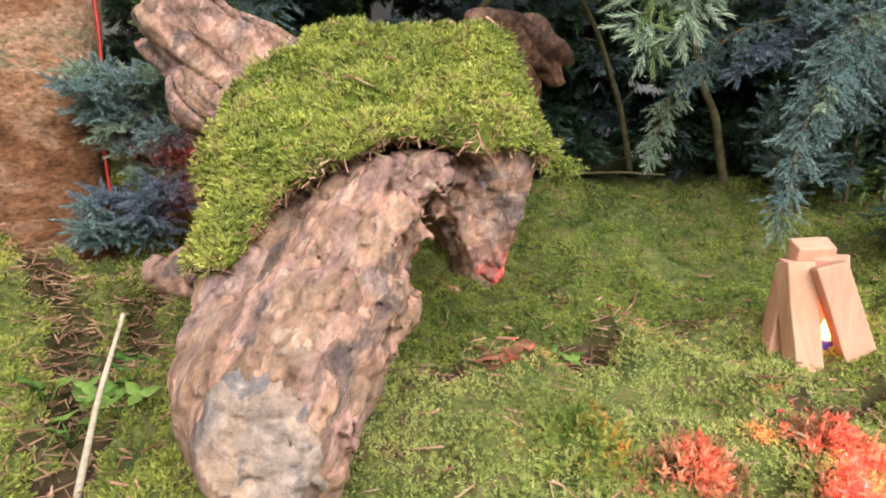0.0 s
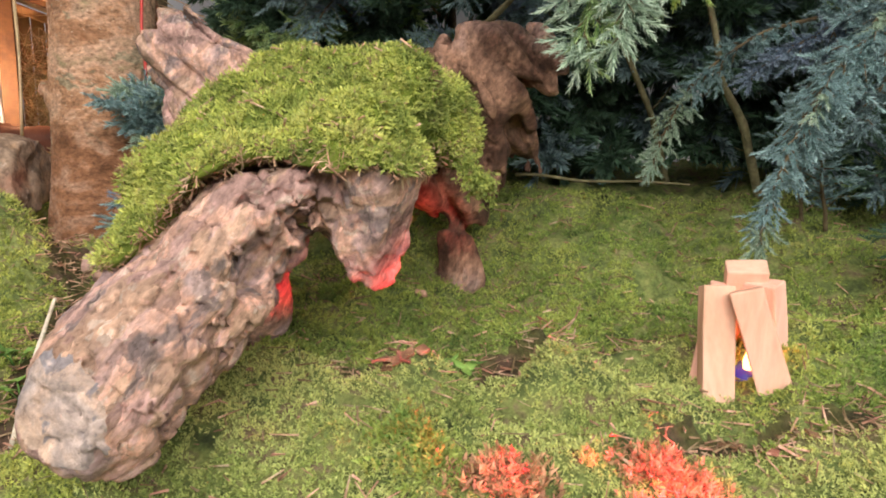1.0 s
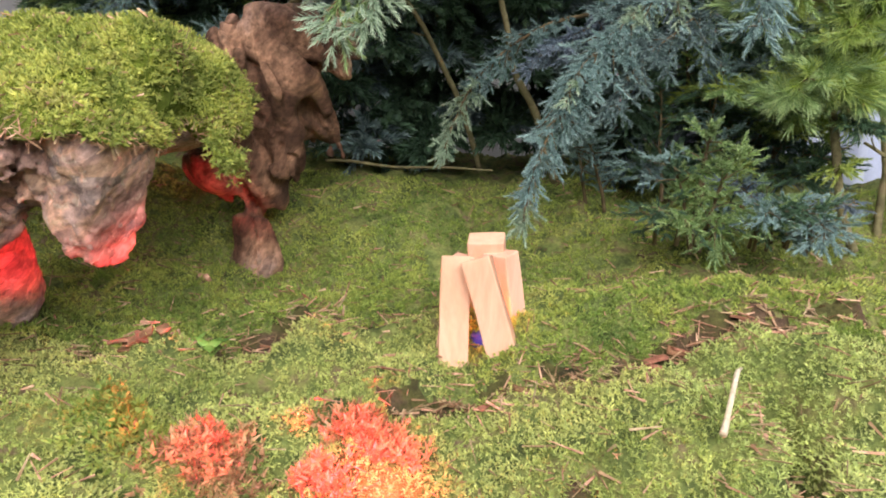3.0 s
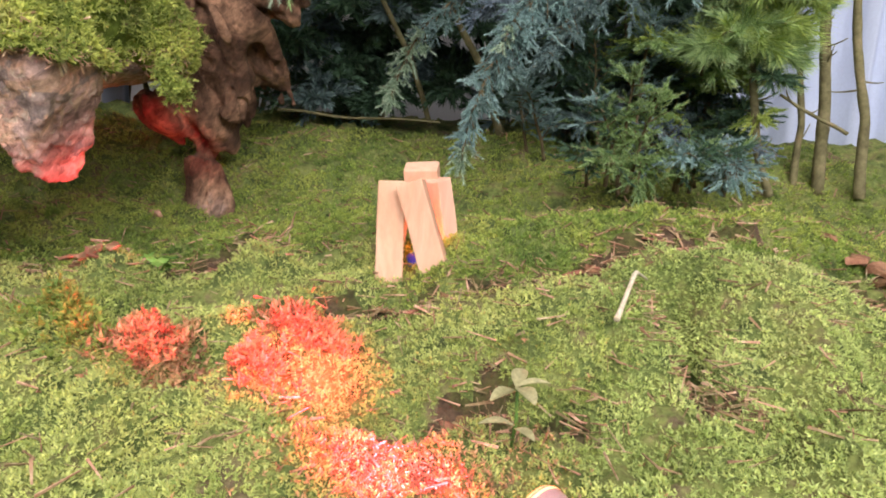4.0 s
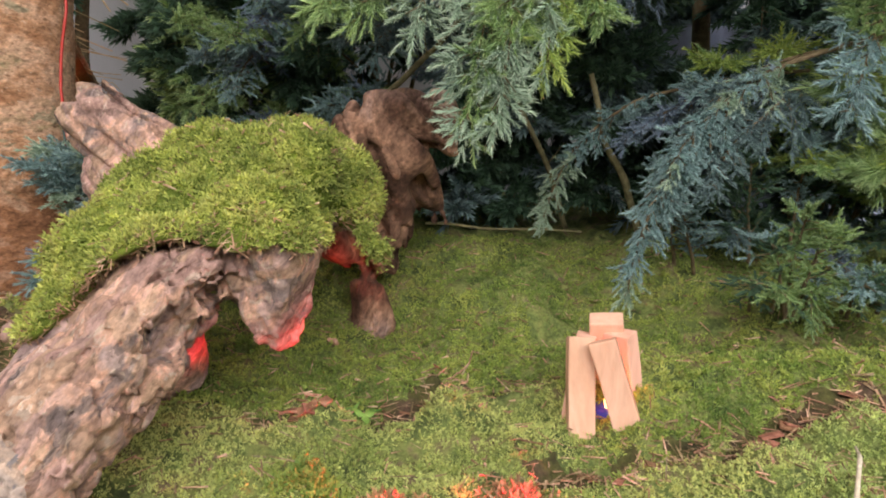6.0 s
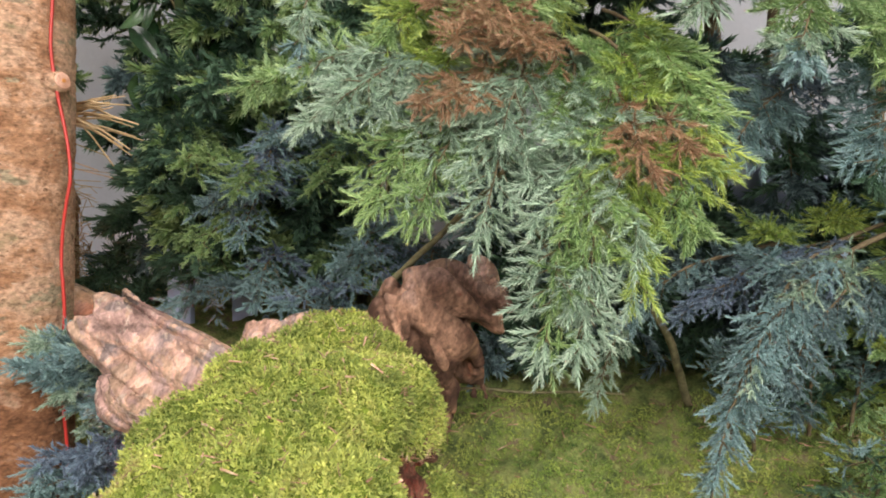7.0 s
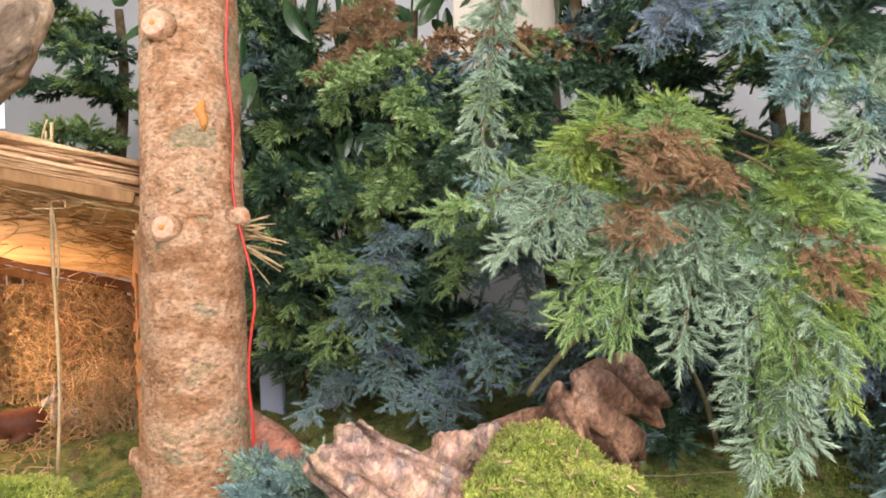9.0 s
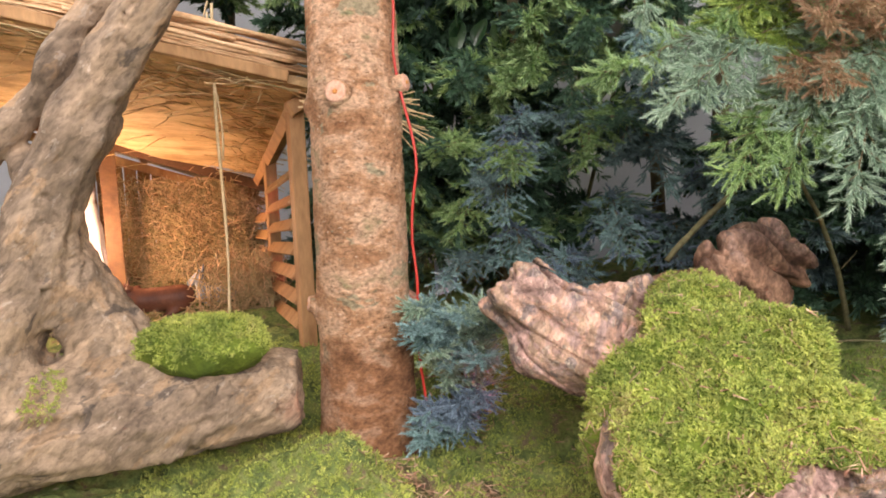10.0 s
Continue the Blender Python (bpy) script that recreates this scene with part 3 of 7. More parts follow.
def land(x, y):
    """Height of the moss bed: a ramp that climbs to the back, with mounds, hollows and seams."""
    x, y = np.asarray(x, float), np.asarray(y, float)
    z = np.interp(y, [0.0, 0.2, 0.3, 0.45, 0.6, 0.75, 0.9, 1.03, 1.3, 2.2], [0.705, 0.722, 0.742, 0.783, 0.805, 0.818, 0.842, 0.915, 0.945, 0.95])

    def mound(cx, cy, rx, ry, height):
        return height * np.exp(-(((x - cx) / rx) ** 2 + ((y - cy) / ry) ** 2))

    z = z + mound(0.60, 0.68, 0.20, 0.10, 0.062) + mound(0.11, 0.87, 0.07, 0.07, -0.035) + mound(-0.02, 0.77, 0.06, 0.05, 0.01)
    z = z + mound(-0.50, 0.68, 0.16, 0.09, 0.130) + mound(-0.45, 0.45, 0.2, 0.15, 0.03) + mound(0.62, 0.33, 0.12, 0.10, 0.035) + mound(0.85, 0.75, 0.15, 0.2, 0.01)
    z = z + mound(0.24, 0.95, 0.06, 0.08, 0.02) + mound(0.637, 0.452, 0.030, 0.016, -0.030) + mound(0.66, 0.54, 0.07, 0.05, 0.022) + mound(0.49, 0.50, 0.07, 0.05, 0.018) + mound(0.23, 0.39, 0.06, 0.035, 0.014) + mound(0.16, 0.50, 0.05, 0.03, 0.012) + mound(0.34, 0.412, 0.06, 0.028, -0.018) + mound(0.335, 0.366, 0.040, 0.014, 0.006) + mound(0.315, 0.425, 0.030, 0.018, -0.018) + mound(0.362, 0.605, 0.06, 0.045, -0.010) + mound(0.47, 0.50, 0.05, 0.05, 0.01) + mound(0.43, 0.29, 0.05, 0.03, -0.012)
    p = np.stack([x, y, 0 * x], -1)
    z = z + 0.016 * fbm(p, 11, 2, 1) - 0.026 * np.abs(vnoise(p, 14, 3)) - 0.011 * np.abs(vnoise(p, 38, 6)) - 0.006 * np.abs(vnoise(p, 85, 4)) + 0.0025 * vnoise(p, 150, 7) + 0.007
    cleft = cleft_distance(x + 0.010 * vnoise(p, 45, 13), y + 0.010 * vnoise(p, 45, 14))
    z = z - 0.034 * np.exp(-((cleft / 0.008) ** 2)) + 0.014 * np.exp(-(((cleft - 0.030) / 0.018) ** 2))
    gap = seam_distance(x + 0.012 * vnoise(p, 40, 8), y + 0.012 * vnoise(p, 40, 9))
    return z - 0.022 * np.exp(-((gap / 0.013) ** 2))


# ---- structure of the hall ----
def slab(name, low, high, material, kind="structure", label=""):
    low, high = Vector(low), Vector(high)
    bm = box(high - low, Matrix.Translation((low + high) / 2), 0.004)
    me = bpy.data.meshes.new(name)
    bm.to_mesh(me)
    bm.free()
    me.materials.append(material)
    return tagged(new(name, me), label, name.split("_")[0], "", kind)


slab("floor", (-3.6, -3.0, -0.1), (2.4, 3.1, 0.0), FLOOR, label="brown floor of the hall")
slab("ceiling", (-3.6, -3.0, 2.7), (2.4, 3.1, 2.8), CEILING, label="white painted ceiling of the hall")
slab("wall_south", (-3.6, -3.1, 0.0), (2.4, -3.0, 2.7), WALL, label="white painted wall of the hall")
slab("wall_east", (2.4, -3.1, 0.0), (2.5, 3.1, 2.7), WALL, label="white painted wall of the hall")
slab("wall_west", (-3.7, -3.1, 0.0), (-3.6, 3.1, 2.7), WALL, label="white painted wall of the hall")
# north wall with a window on the west side
slab("wall_north", (-2.35, 3.0, 0.0), (2.4, 3.1, 2.7), WALL, label="white painted wall of the hall")
slab("wall_north_west", (-3.6, 3.0, 0.0), (-3.2, 3.1, 2.7), WALL, label="white painted wall of the hall")
slab("wall_north_below", (-3.2, 3.0, 0.0), (-2.35, 3.1, 2.0), WALL, label="white painted wall below the window")
slab("wall_north_above", (-3.2, 3.0, 2.35), (-2.35, 3.1, 2.7), WALL, label="white painted wall above the window")
window = thing("window_1", (-2.775, 3.05, 2.0), "bright window with a white frame", "window", kind="structure")
for low, high in (((-3.2, 3.02, 2.0), (-3.15, 3.08, 2.35)), ((-2.4, 3.02, 2.0), (-2.35, 3.08, 2.35)), ((-3.15, 3.02, 2.0), (-2.4, 3.08, 2.04)), ((-3.15, 3.02, 2.31), (-2.4, 3.08, 2.35)), ((-2.8, 3.02, 2.04), (-2.76, 3.08, 2.31))):
    low, high = Vector(low), Vector(high)
    part("window_frame", box(high - low, Matrix.Translation((low + high) / 2), 0.004), WALL, window)
WINDOW_GLASS = plain("window_glass", (1.0, 1.0, 1.0), 0.02, glass=1.0, ior=1.05)
for x0, x1 in ((-3.15, -2.80), (-2.76, -2.40)):
    pane = part("pane", box((x1 - x0, 0.006, 0.27), Matrix.Translation(((x0 + x1) / 2, 3.05, 2.175))), WINDOW_GLASS, window)
    pane.visible_shadow = False
ceiling_lamp = thing("ceiling_lamp", (0.60, -1.05, 2.6), "flat white ceiling lamp panel", "lamp")
part("housing", box((2.1, 1.6, 0.05), Matrix.Translation((0.60, -1.05, 2.67)), 0.01), CEILING, ceiling_lamp)
# housing for the added fill light; no such panel is known
ceiling_lamp = thing("ceiling_lamp", (-1.3, 0.35, 2.66), "square white housing added for the fill light, out of view", "lamp")
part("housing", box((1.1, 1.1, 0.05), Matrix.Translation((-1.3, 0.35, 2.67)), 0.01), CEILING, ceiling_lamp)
# plinth that carries the moss bed
slab("plinth", (-2.2, -0.02, 0.0), (1.9, 2.3, 0.66), PLINTH, label="dark boarded plinth under the moss landscape")
# pale cloth hung behind the shrubs
u, w = np.meshgrid(np.linspace(0, 1, 90), np.linspace(0, 1, 12), indexing="ij")
cloth_x = 0.55 + 1.3 * u
cloth_y = 1.62 - 0.35 * u + 0.022 * np.sin(u * 60 + 2 * np.sin(u * 11)) + 0.01 * np.sin(u * 130)
rows = np.stack([cloth_x, cloth_y, 0.80 + 0.58 * w], -1).reshape(-1, 3)
back = rows + (0.0, 0.006, 0.0)
i, j = np.meshgrid(np.arange(89), np.arange(11), indexing="ij")
i, j = i.ravel(), j.ravel()
quads = np.stack([i * 12 + j, (i + 1) * 12 + j, (i + 1) * 12 + j + 1, i * 12 + j + 1], 1)
tagged(solid("backdrop_cloth", *merge([(rows, quads), (back, quads[:, ::-1])]), CLOTH), "pale bluish cloth hung behind the shrubs", "cloth", "", "structure")

# ground: one sheet, fine where the visitor looks
gx = np.concatenate([np.linspace(-2.2, -0.95, 60)[:-1], np.linspace(-0.95, 1.05, 330), np.linspace(1.05, 1.9, 40)[1:]])
gy = np.concatenate([np.linspace(-0.02, 0.14, 16)[:-1], np.linspace(0.14, 1.25, 200), np.linspace(1.25, 2.3, 50)[1:]])
X, Y = np.meshgrid(gx, gy, indexing="ij")
rows = np.stack([X, Y, land(X, Y)], -1).reshape(-1, 3)
i, j = np.meshgrid(np.arange(len(gx) - 1), np.arange(len(gy) - 1), indexing="ij")
i, j, m = i.ravel(), j.ravel(), len(gy)
quads = np.stack([i * m + j, (i + 1) * m + j, (i + 1) * m + j + 1, i * m + j + 1], 1)
centres = rows[quads].mean(axis=1)
ground = tagged(solid("ground", rows, quads, SOIL), "brown soil and dark moss of the laid landscape", "ground", "", "structure")
ground.data.materials.append(MOSS_BED)
ground.data.polygons.foreach_set("material_index", (seam_distance(centres[:, 0], centres[:, 1]) + 0.014 * vnoise(centres, 60, 21) > 0.013).astype(np.int32))
GROUND_ROWS, GROUND_QUADS = rows, quads


# ---- moss ----
def frond():
    """A tiny branched moss shoot, 1 high: stubby leaflets round a bent stem, and how young each corner is."""
    rows, faces, age = [], [], []
    for k, (h, size) in enumerate(((0.10, 0.46), (0.30, 0.46), (0.50, 0.40), (0.68, 0.32), (0.84, 0.24))):
        a = k * 2.4
        x, y = math.cos(a), math.sin(a)
        n = len(rows)
        rows += [(0.10 * h - 0.11 * y, 0.11 * x, h - 0.10), (0.10 * h + size * x, size * y, h + 0.22), (0.10 * h + 0.11 * y, -0.11 * x, h - 0.10)]
        faces.append((n, n + 1, n + 2))
        age += [h * 0.5, 0.25 + h * 0.75, h * 0.5]
    n = len(rows)
    rows += [(0.05, -0.10, 0.66), (0.05, 0.10, 0.66), (0.16, 0.0, 1.06)]
    faces.append((n, n + 1, n + 2))
    age += [0.5, 0.5, 1.0]
    return np.array(rows), np.array(faces), np.array(age)


FROND, FROND_FACES, FROND_AGE = frond()


def moss(name, places, normals, material, label, rng, size=0.009, lean=0.85, parent=None):
    """A carpet of moss shoots at the given places."""
    ahead = normals * 0.8 + rng.normal(size=normals.shape) * lean + (0, 0, 0.15)
    turns = frames_along(ahead, rng) * (size * rng.uniform(0.6, 1.4, len(places)))[:, None, None]
    v, f = scatter(FROND, FROND_FACES, places - 0.15 * size * normals, turns)
    ob = solid(name, v, f, material, parent, label)
    growth = ob.data.attributes.new("growth", "FLOAT", "POINT")
    young = np.tile(FROND_AGE, len(places)) * np.repeat(rng.uniform(0.0, 0.9, len(places)), len(FROND_AGE))
    growth.data.foreach_set("value", young.astype(np.float32))
    return tagged(ob, label, "moss", "", "stuff")


rng = np.random.RandomState(11)
ground_places, ground_normals = samples_on(GROUND_ROWS, GROUND_QUADS, 0.0026, rng, lambda p, n: (p[:, 0] > -0.85) & (p[:, 0] < 1.02) & (p[:, 1] > 0.17) & (p[:, 1] < 1.16))
far = np.hypot(ground_places[:, 0] - 0.25, ground_places[:, 1] - 0.05)
thin_out = rng.rand(len(far)) < np.clip(1.25 - 1.0 * far, 0.22, 1.0)
bare = seam_distance(ground_places[:, 0], ground_places[:, 1]) + 0.014 * vnoise(ground_places, 60, 21)
wander = ground_places + 0.010 * np.stack([vnoise(ground_places * (1, 1, 0), 45, 13), vnoise(ground_places * (1, 1, 0), 45, 14), 0 * ground_places[:, 0]], -1)
bare = np.minimum(bare, cleft_distance(wander[:, 0], wander[:, 1]) + 0.006 + 0.003 * vnoise(ground_places, 120, 22))
patchy = fbm(ground_places * (1, 1, 0), 22, 2, 33)
grow = thin_out & (bare > 0.013) & (patchy > -0.80 + 0.25 * rng.rand(len(far)))
ground_places, ground_normals = ground_places[grow], ground_normals[grow]
gxp, gyp = ground_places[:, 0], ground_places[:, 1]
sheet = np.where(gxp < -0.10, 0, np.where(gyp + 0.03 * vnoise(ground_places, 12, 5) > np.interp(gxp, [0, 0.3, 0.36, 0.47, 0.53, 0.8], [0.59, 0.72, 0.56, 0.585, 0.64, 0.60]), 1, np.where(gxp + 0.05 * vnoise(ground_places, 9, 6) > 0.50, 3, 2)))
# pool of the bulb's red light, put in as browner moss colour
dry = np.exp(-(((gxp - 0.372) / 0.065) ** 2 + ((gyp - 0.362) / 0.040) ** 2)) * 0.8 > rng.rand(len(gxp))
sheet = np.where(dry, 4, sheet)
for k, (mat, words) in enumerate(((MOSS_GOLD, "golden green moss carpet beside the tree trunk"), (MOSS_DEEP, "deep green moss carpet behind the wood blocks"), (MOSS_PALE, "pale yellow green feather moss carpet in front of the wood blocks"), (MOSS_LIME, "bright yellow green moss carpet with deep folds"), (MOSS_BROWN_GLOW, "brown moss in front of the bulb, red light put into its colour"))):
    moss("moss_carpet", ground_places[sheet == k], ground_normals[sheet == k], mat, words, rng, 0.0062 if k > 1 else 0.0078, 0.55)

# taller tufts that stand up into the beam of the bulb, and olive ones beside them
rng = np.random.RandomState(13)
# the brown tufts hold part of the red light in their colour
for cx, cy, wide, count, mat, words in ((0.182, 0.455, 0.018, 520, MOSS_BROWN_GLOW, "tall brown moss tuft in the beam, red light put into its colour"), (0.285, 0.478, 0.016, 460, MOSS_BROWN_GLOW, "tall brown moss tuft in the beam, red light put into its colour"), (0.120, 0.466, 0.022, 300, MOSS_DEEP, "deep green moss tuft"), (0.262, 0.430, 0.010, 90, MOSS_BROWN_GLOW, "small brown moss tuft in the beam, red light put into its colour")):
    spot = rng.normal(size=(count, 2)) * (wide, wide * 0.5) + (cx, cy)
    high = 0.020 * np.exp(-(((spot[:, 0] - cx) / wide) ** 2 + ((spot[:, 1] - cy) / (wide * 0.6)) ** 2) / 2) * rng.rand(count)
    moss("moss_tuft", np.column_stack([spot, land(spot[:, 0], spot[:, 1]) + high]), np.tile((0.0, -0.2, 0.8), (count, 1)), mat, words, rng, 0.0125, 0.45)

# ---- driftwood stump with its moss ----
def cut(a, b, k):
    """a without b, with a soft edge."""
    return -smin(-a, b, k)


def stump_parts(p):
    """Limb, nose and the rest of the stump, before they grow together."""
    warp = np.stack([vnoise(p, 16, 41), vnoise(p, 16, 43), vnoise(p, 16, 47)], -1)
    q = p + 0.007 * warp
    # limb that comes down towards the visitor and ends in a sawn face
    limb = capsule(q, (-0.070, 0.385, 0.838), (-0.034, 0.505, 0.937), 0.047, 0.046)
    limb = smin(limb, capsule(q, (-0.090, 0.44, 0.85), (-0.095, 0.53, 0.92), 0.030, 0.036), 0.02)
    limb = smin(limb, capsule(q, (-0.104, 0.40, 0.835), (-0.118, 0.500, 0.895), 0.030, 0.032), 0.02)
    face = (p - np.array((-0.070, 0.352, 0.862))) @ np.array((0.02, -0.985, 0.17))
    limb = np.maximum(limb, face)
    # wedge with flat split sides that hangs down to a blunt tip
    nose = capsule(q, (0.030, 0.560, 0.965), (0.046, 0.552, 0.930), 0.064, 0.050)
    for corner, normal in (((0.083, 0.55, 0.975), (0.92, -0.05, -0.30)), ((0.018, 0.55, 0.898), (-0.80, -0.05, -0.60)), ((0.046, 0.517, 0.955), (0.10, -0.96, -0.28)), ((0.064, 0.522, 0.93), (0.66, -0.72, -0.15)), ((0.046, 0.545, 0.888), (-0.35, 0.0, -0.95)), ((0.010, 0.520, 0.93), (-0.50, -0.85, -0.1))):
        n = np.array(normal)
        nose = -smin(-nose, -((q - np.array(corner)) @ (n / np.linalg.norm(n)) + 0.003 * vnoise(p, 60, 48)), 0.003)
    knuckle = blob(q, (-0.002, 0.508, 0.963), (0.032, 0.022, 0.024))
    # slab of the trunk under the moss
    body = capsule(q, (-0.10, 0.57, 0.955), (-0.03, 0.80, 1.048), 0.058, 0.057, (0.1, -0.3, 1, 1.2))
    body = smin(body, capsule(q, (-0.04, 0.60, 0.985), (0.046, 0.735, 1.024), 0.052, 0.046), 0.03)
    body = smin(body, capsule(q, (-0.085, 0.70, 1.040), (0.030, 0.665, 1.044), 0.040, 0.040), 0.02)
    body = smin(body, capsule(q, (-0.132, 0.570, 0.935), (-0.110, 0.66, 1.00), 0.042, 0.050), 0.03)
    body = smin(body, capsule(q, (-0.115, 0.60, 0.93), (-0.115, 0.64, 0.83), 0.040, 0.045), 0.03)
    body = smin(body, capsule(q, (-0.045, 0.525, 0.935), (0.005, 0.545, 0.944), 0.030, 0.022), 0.012)
    left = capsule(q, (-0.132, 0.545, 0.890), (-0.186, 0.520, 0.890), 0.036, 0.016)
    horn = capsule(q, (-0.125, 0.755, 1.020), (-0.262, 0.735, 1.105), 0.056, 0.048, (0.25, 1, 0.3, 1.2))
    horn = smin(horn, capsule(q, (-0.15, 0.735, 1.01), (-0.225, 0.735, 1.025), 0.055, 0.040), 0.03)
    broken = (p - np.array((-0.266, 0.735, 1.126))) @ np.array((-0.62, -0.10, 0.78)) + 0.012 * grain(p, (-0.78, -0.15, 0.6), 70, 12, 49)
    horn = -smin(-horn, -broken, 0.005)
    knob = smin(blob(q, (-0.135, 0.855, 1.066), (0.034, 0.028, 0.034)), blob(q, (-0.088, 0.857, 1.066), (0.028, 0.028, 0.036)), 0.006)
    # gnarled root burl on a short foot
    burl = capsule(q, (0.050, 0.90, 1.095), (0.110, 0.985, 1.118), 0.048, 0.046)
    burl = smin(burl, capsule(q, (0.11, 0.945, 1.095), (0.150, 0.955, 1.098), 0.040, 0.030), 0.015)
    burl = smin(burl, capsule(q, (0.06, 0.93, 1.07), (0.045, 0.925, 0.925), 0.064, 0.046), 0.03)
    burl = smin(burl, capsule(q, (0.09, 0.95, 1.05), (0.130, 0.985, 0.985), 0.046, 0.024), 0.015)
    burl = smin(burl, capsule(q, (-0.02, 0.82, 1.03), (0.05, 0.90, 1.05), 0.055, 0.05), 0.03)
    burl = smin(burl, capsule(q, (0.01, 0.86, 0.955), (0.05, 0.90, 0.93), 0.03, 0.03), 0.02)
    burl = cut(burl, blob(q, (0.088, 0.868, 0.968), (0.036, 0.030, 0.022)), 0.008)
    burl = cut(burl, blob(q, (0.066, 0.848, 1.035), (0.024, 0.030, 0.034)), 0.008)
    burl = cut(burl, blob(q, (0.115, 0.905, 1.02), (0.014, 0.030, 0.040)), 0.006)
    foot = capsule(q, (0.040, 0.905, 0.910), (0.055, 0.888, 0.824), 0.020, 0.029)
    return limb, nose, knuckle, body, left, horn, knob, burl, foot


def stump_field(p):
    limb, nose, knuckle, body, left, horn, knob, burl, foot = stump_parts(p)
    out = smin(limb, body, 0.022)
    out = smin(out, nose, 0.010)
    out = smin(out, knuckle, 0.010)
    out = smin(out, left, 0.010)
    out = smin(out, horn, 0.016)
    out = smin(out, knob, 0.008)
    out = smin(out, burl, 0.022)
    out = smin(out, foot, 0.008)
    out = cut(out, blob(p, (0.012, 0.466, 0.916), (0.032, 0.036, 0.028)), 0.006)
    wander = p + 0.006 * np.stack([vnoise(p, 45, 131), vnoise(p, 45, 132), vnoise(p, 45, 133)], -1)
    for a, b, r0, r1 in (((0.026, 0.492, 0.990), (0.026, 0.494, 0.930), 0.0042, 0.0022), ((0.000, 0.478, 0.990), (-0.030, 0.478, 0.945), 0.0040, 0.0030), ((-0.030, 0.478, 0.945), (0.010, 0.482, 0.935), 0.0045, 0.0030), ((-0.040, 0.395, 0.885), (-0.075, 0.44, 0.935), 0.0030, 0.0018), ((-0.100, 0.365, 0.870), (-0.110, 0.46, 0.925), 0.0045, 0.0020)):
        out = cut(out, capsule(wander, a, b, r0, r1), 0.002)
    return cut(out, blob(p, (0.006, 0.520, 0.905), (0.018, 0.040, 0.026)), 0.006)


def plates(p, scale, seed):
    """Cracked plates: a random height for each cell, and how near its border a place is."""
    q = p * scale + seed * 3.7
    base = np.floor(q).astype(int)
    best = np.full(q.shape[:-1], 9.0)
    second, height = best.copy(), np.zeros(q.shape[:-1])
    for step in ((a, b, c) for a in (-1, 0, 1) for b in (-1, 0, 1) for c in (-1, 0, 1)):
        c = base + np.array(step)
        x, y, z = c[..., 0] % 32, c[..., 1] % 32, c[..., 2] % 32
        centre = c + np.stack([TABLE[x, y, z], TABLE[y, z, x], TABLE[z, x, y]], -1)
        d = np.linalg.norm(q - centre, axis=-1)
        closer = d < best
        second = np.where(closer, best, np.minimum(second, d))
        height = np.where(closer, TABLE[(x + 7) % 32, (y + 3) % 32, z], height)
        best = np.minimum(best, d)
    return height, np.clip(1 - (second - best) / 0.12, 0, 1)


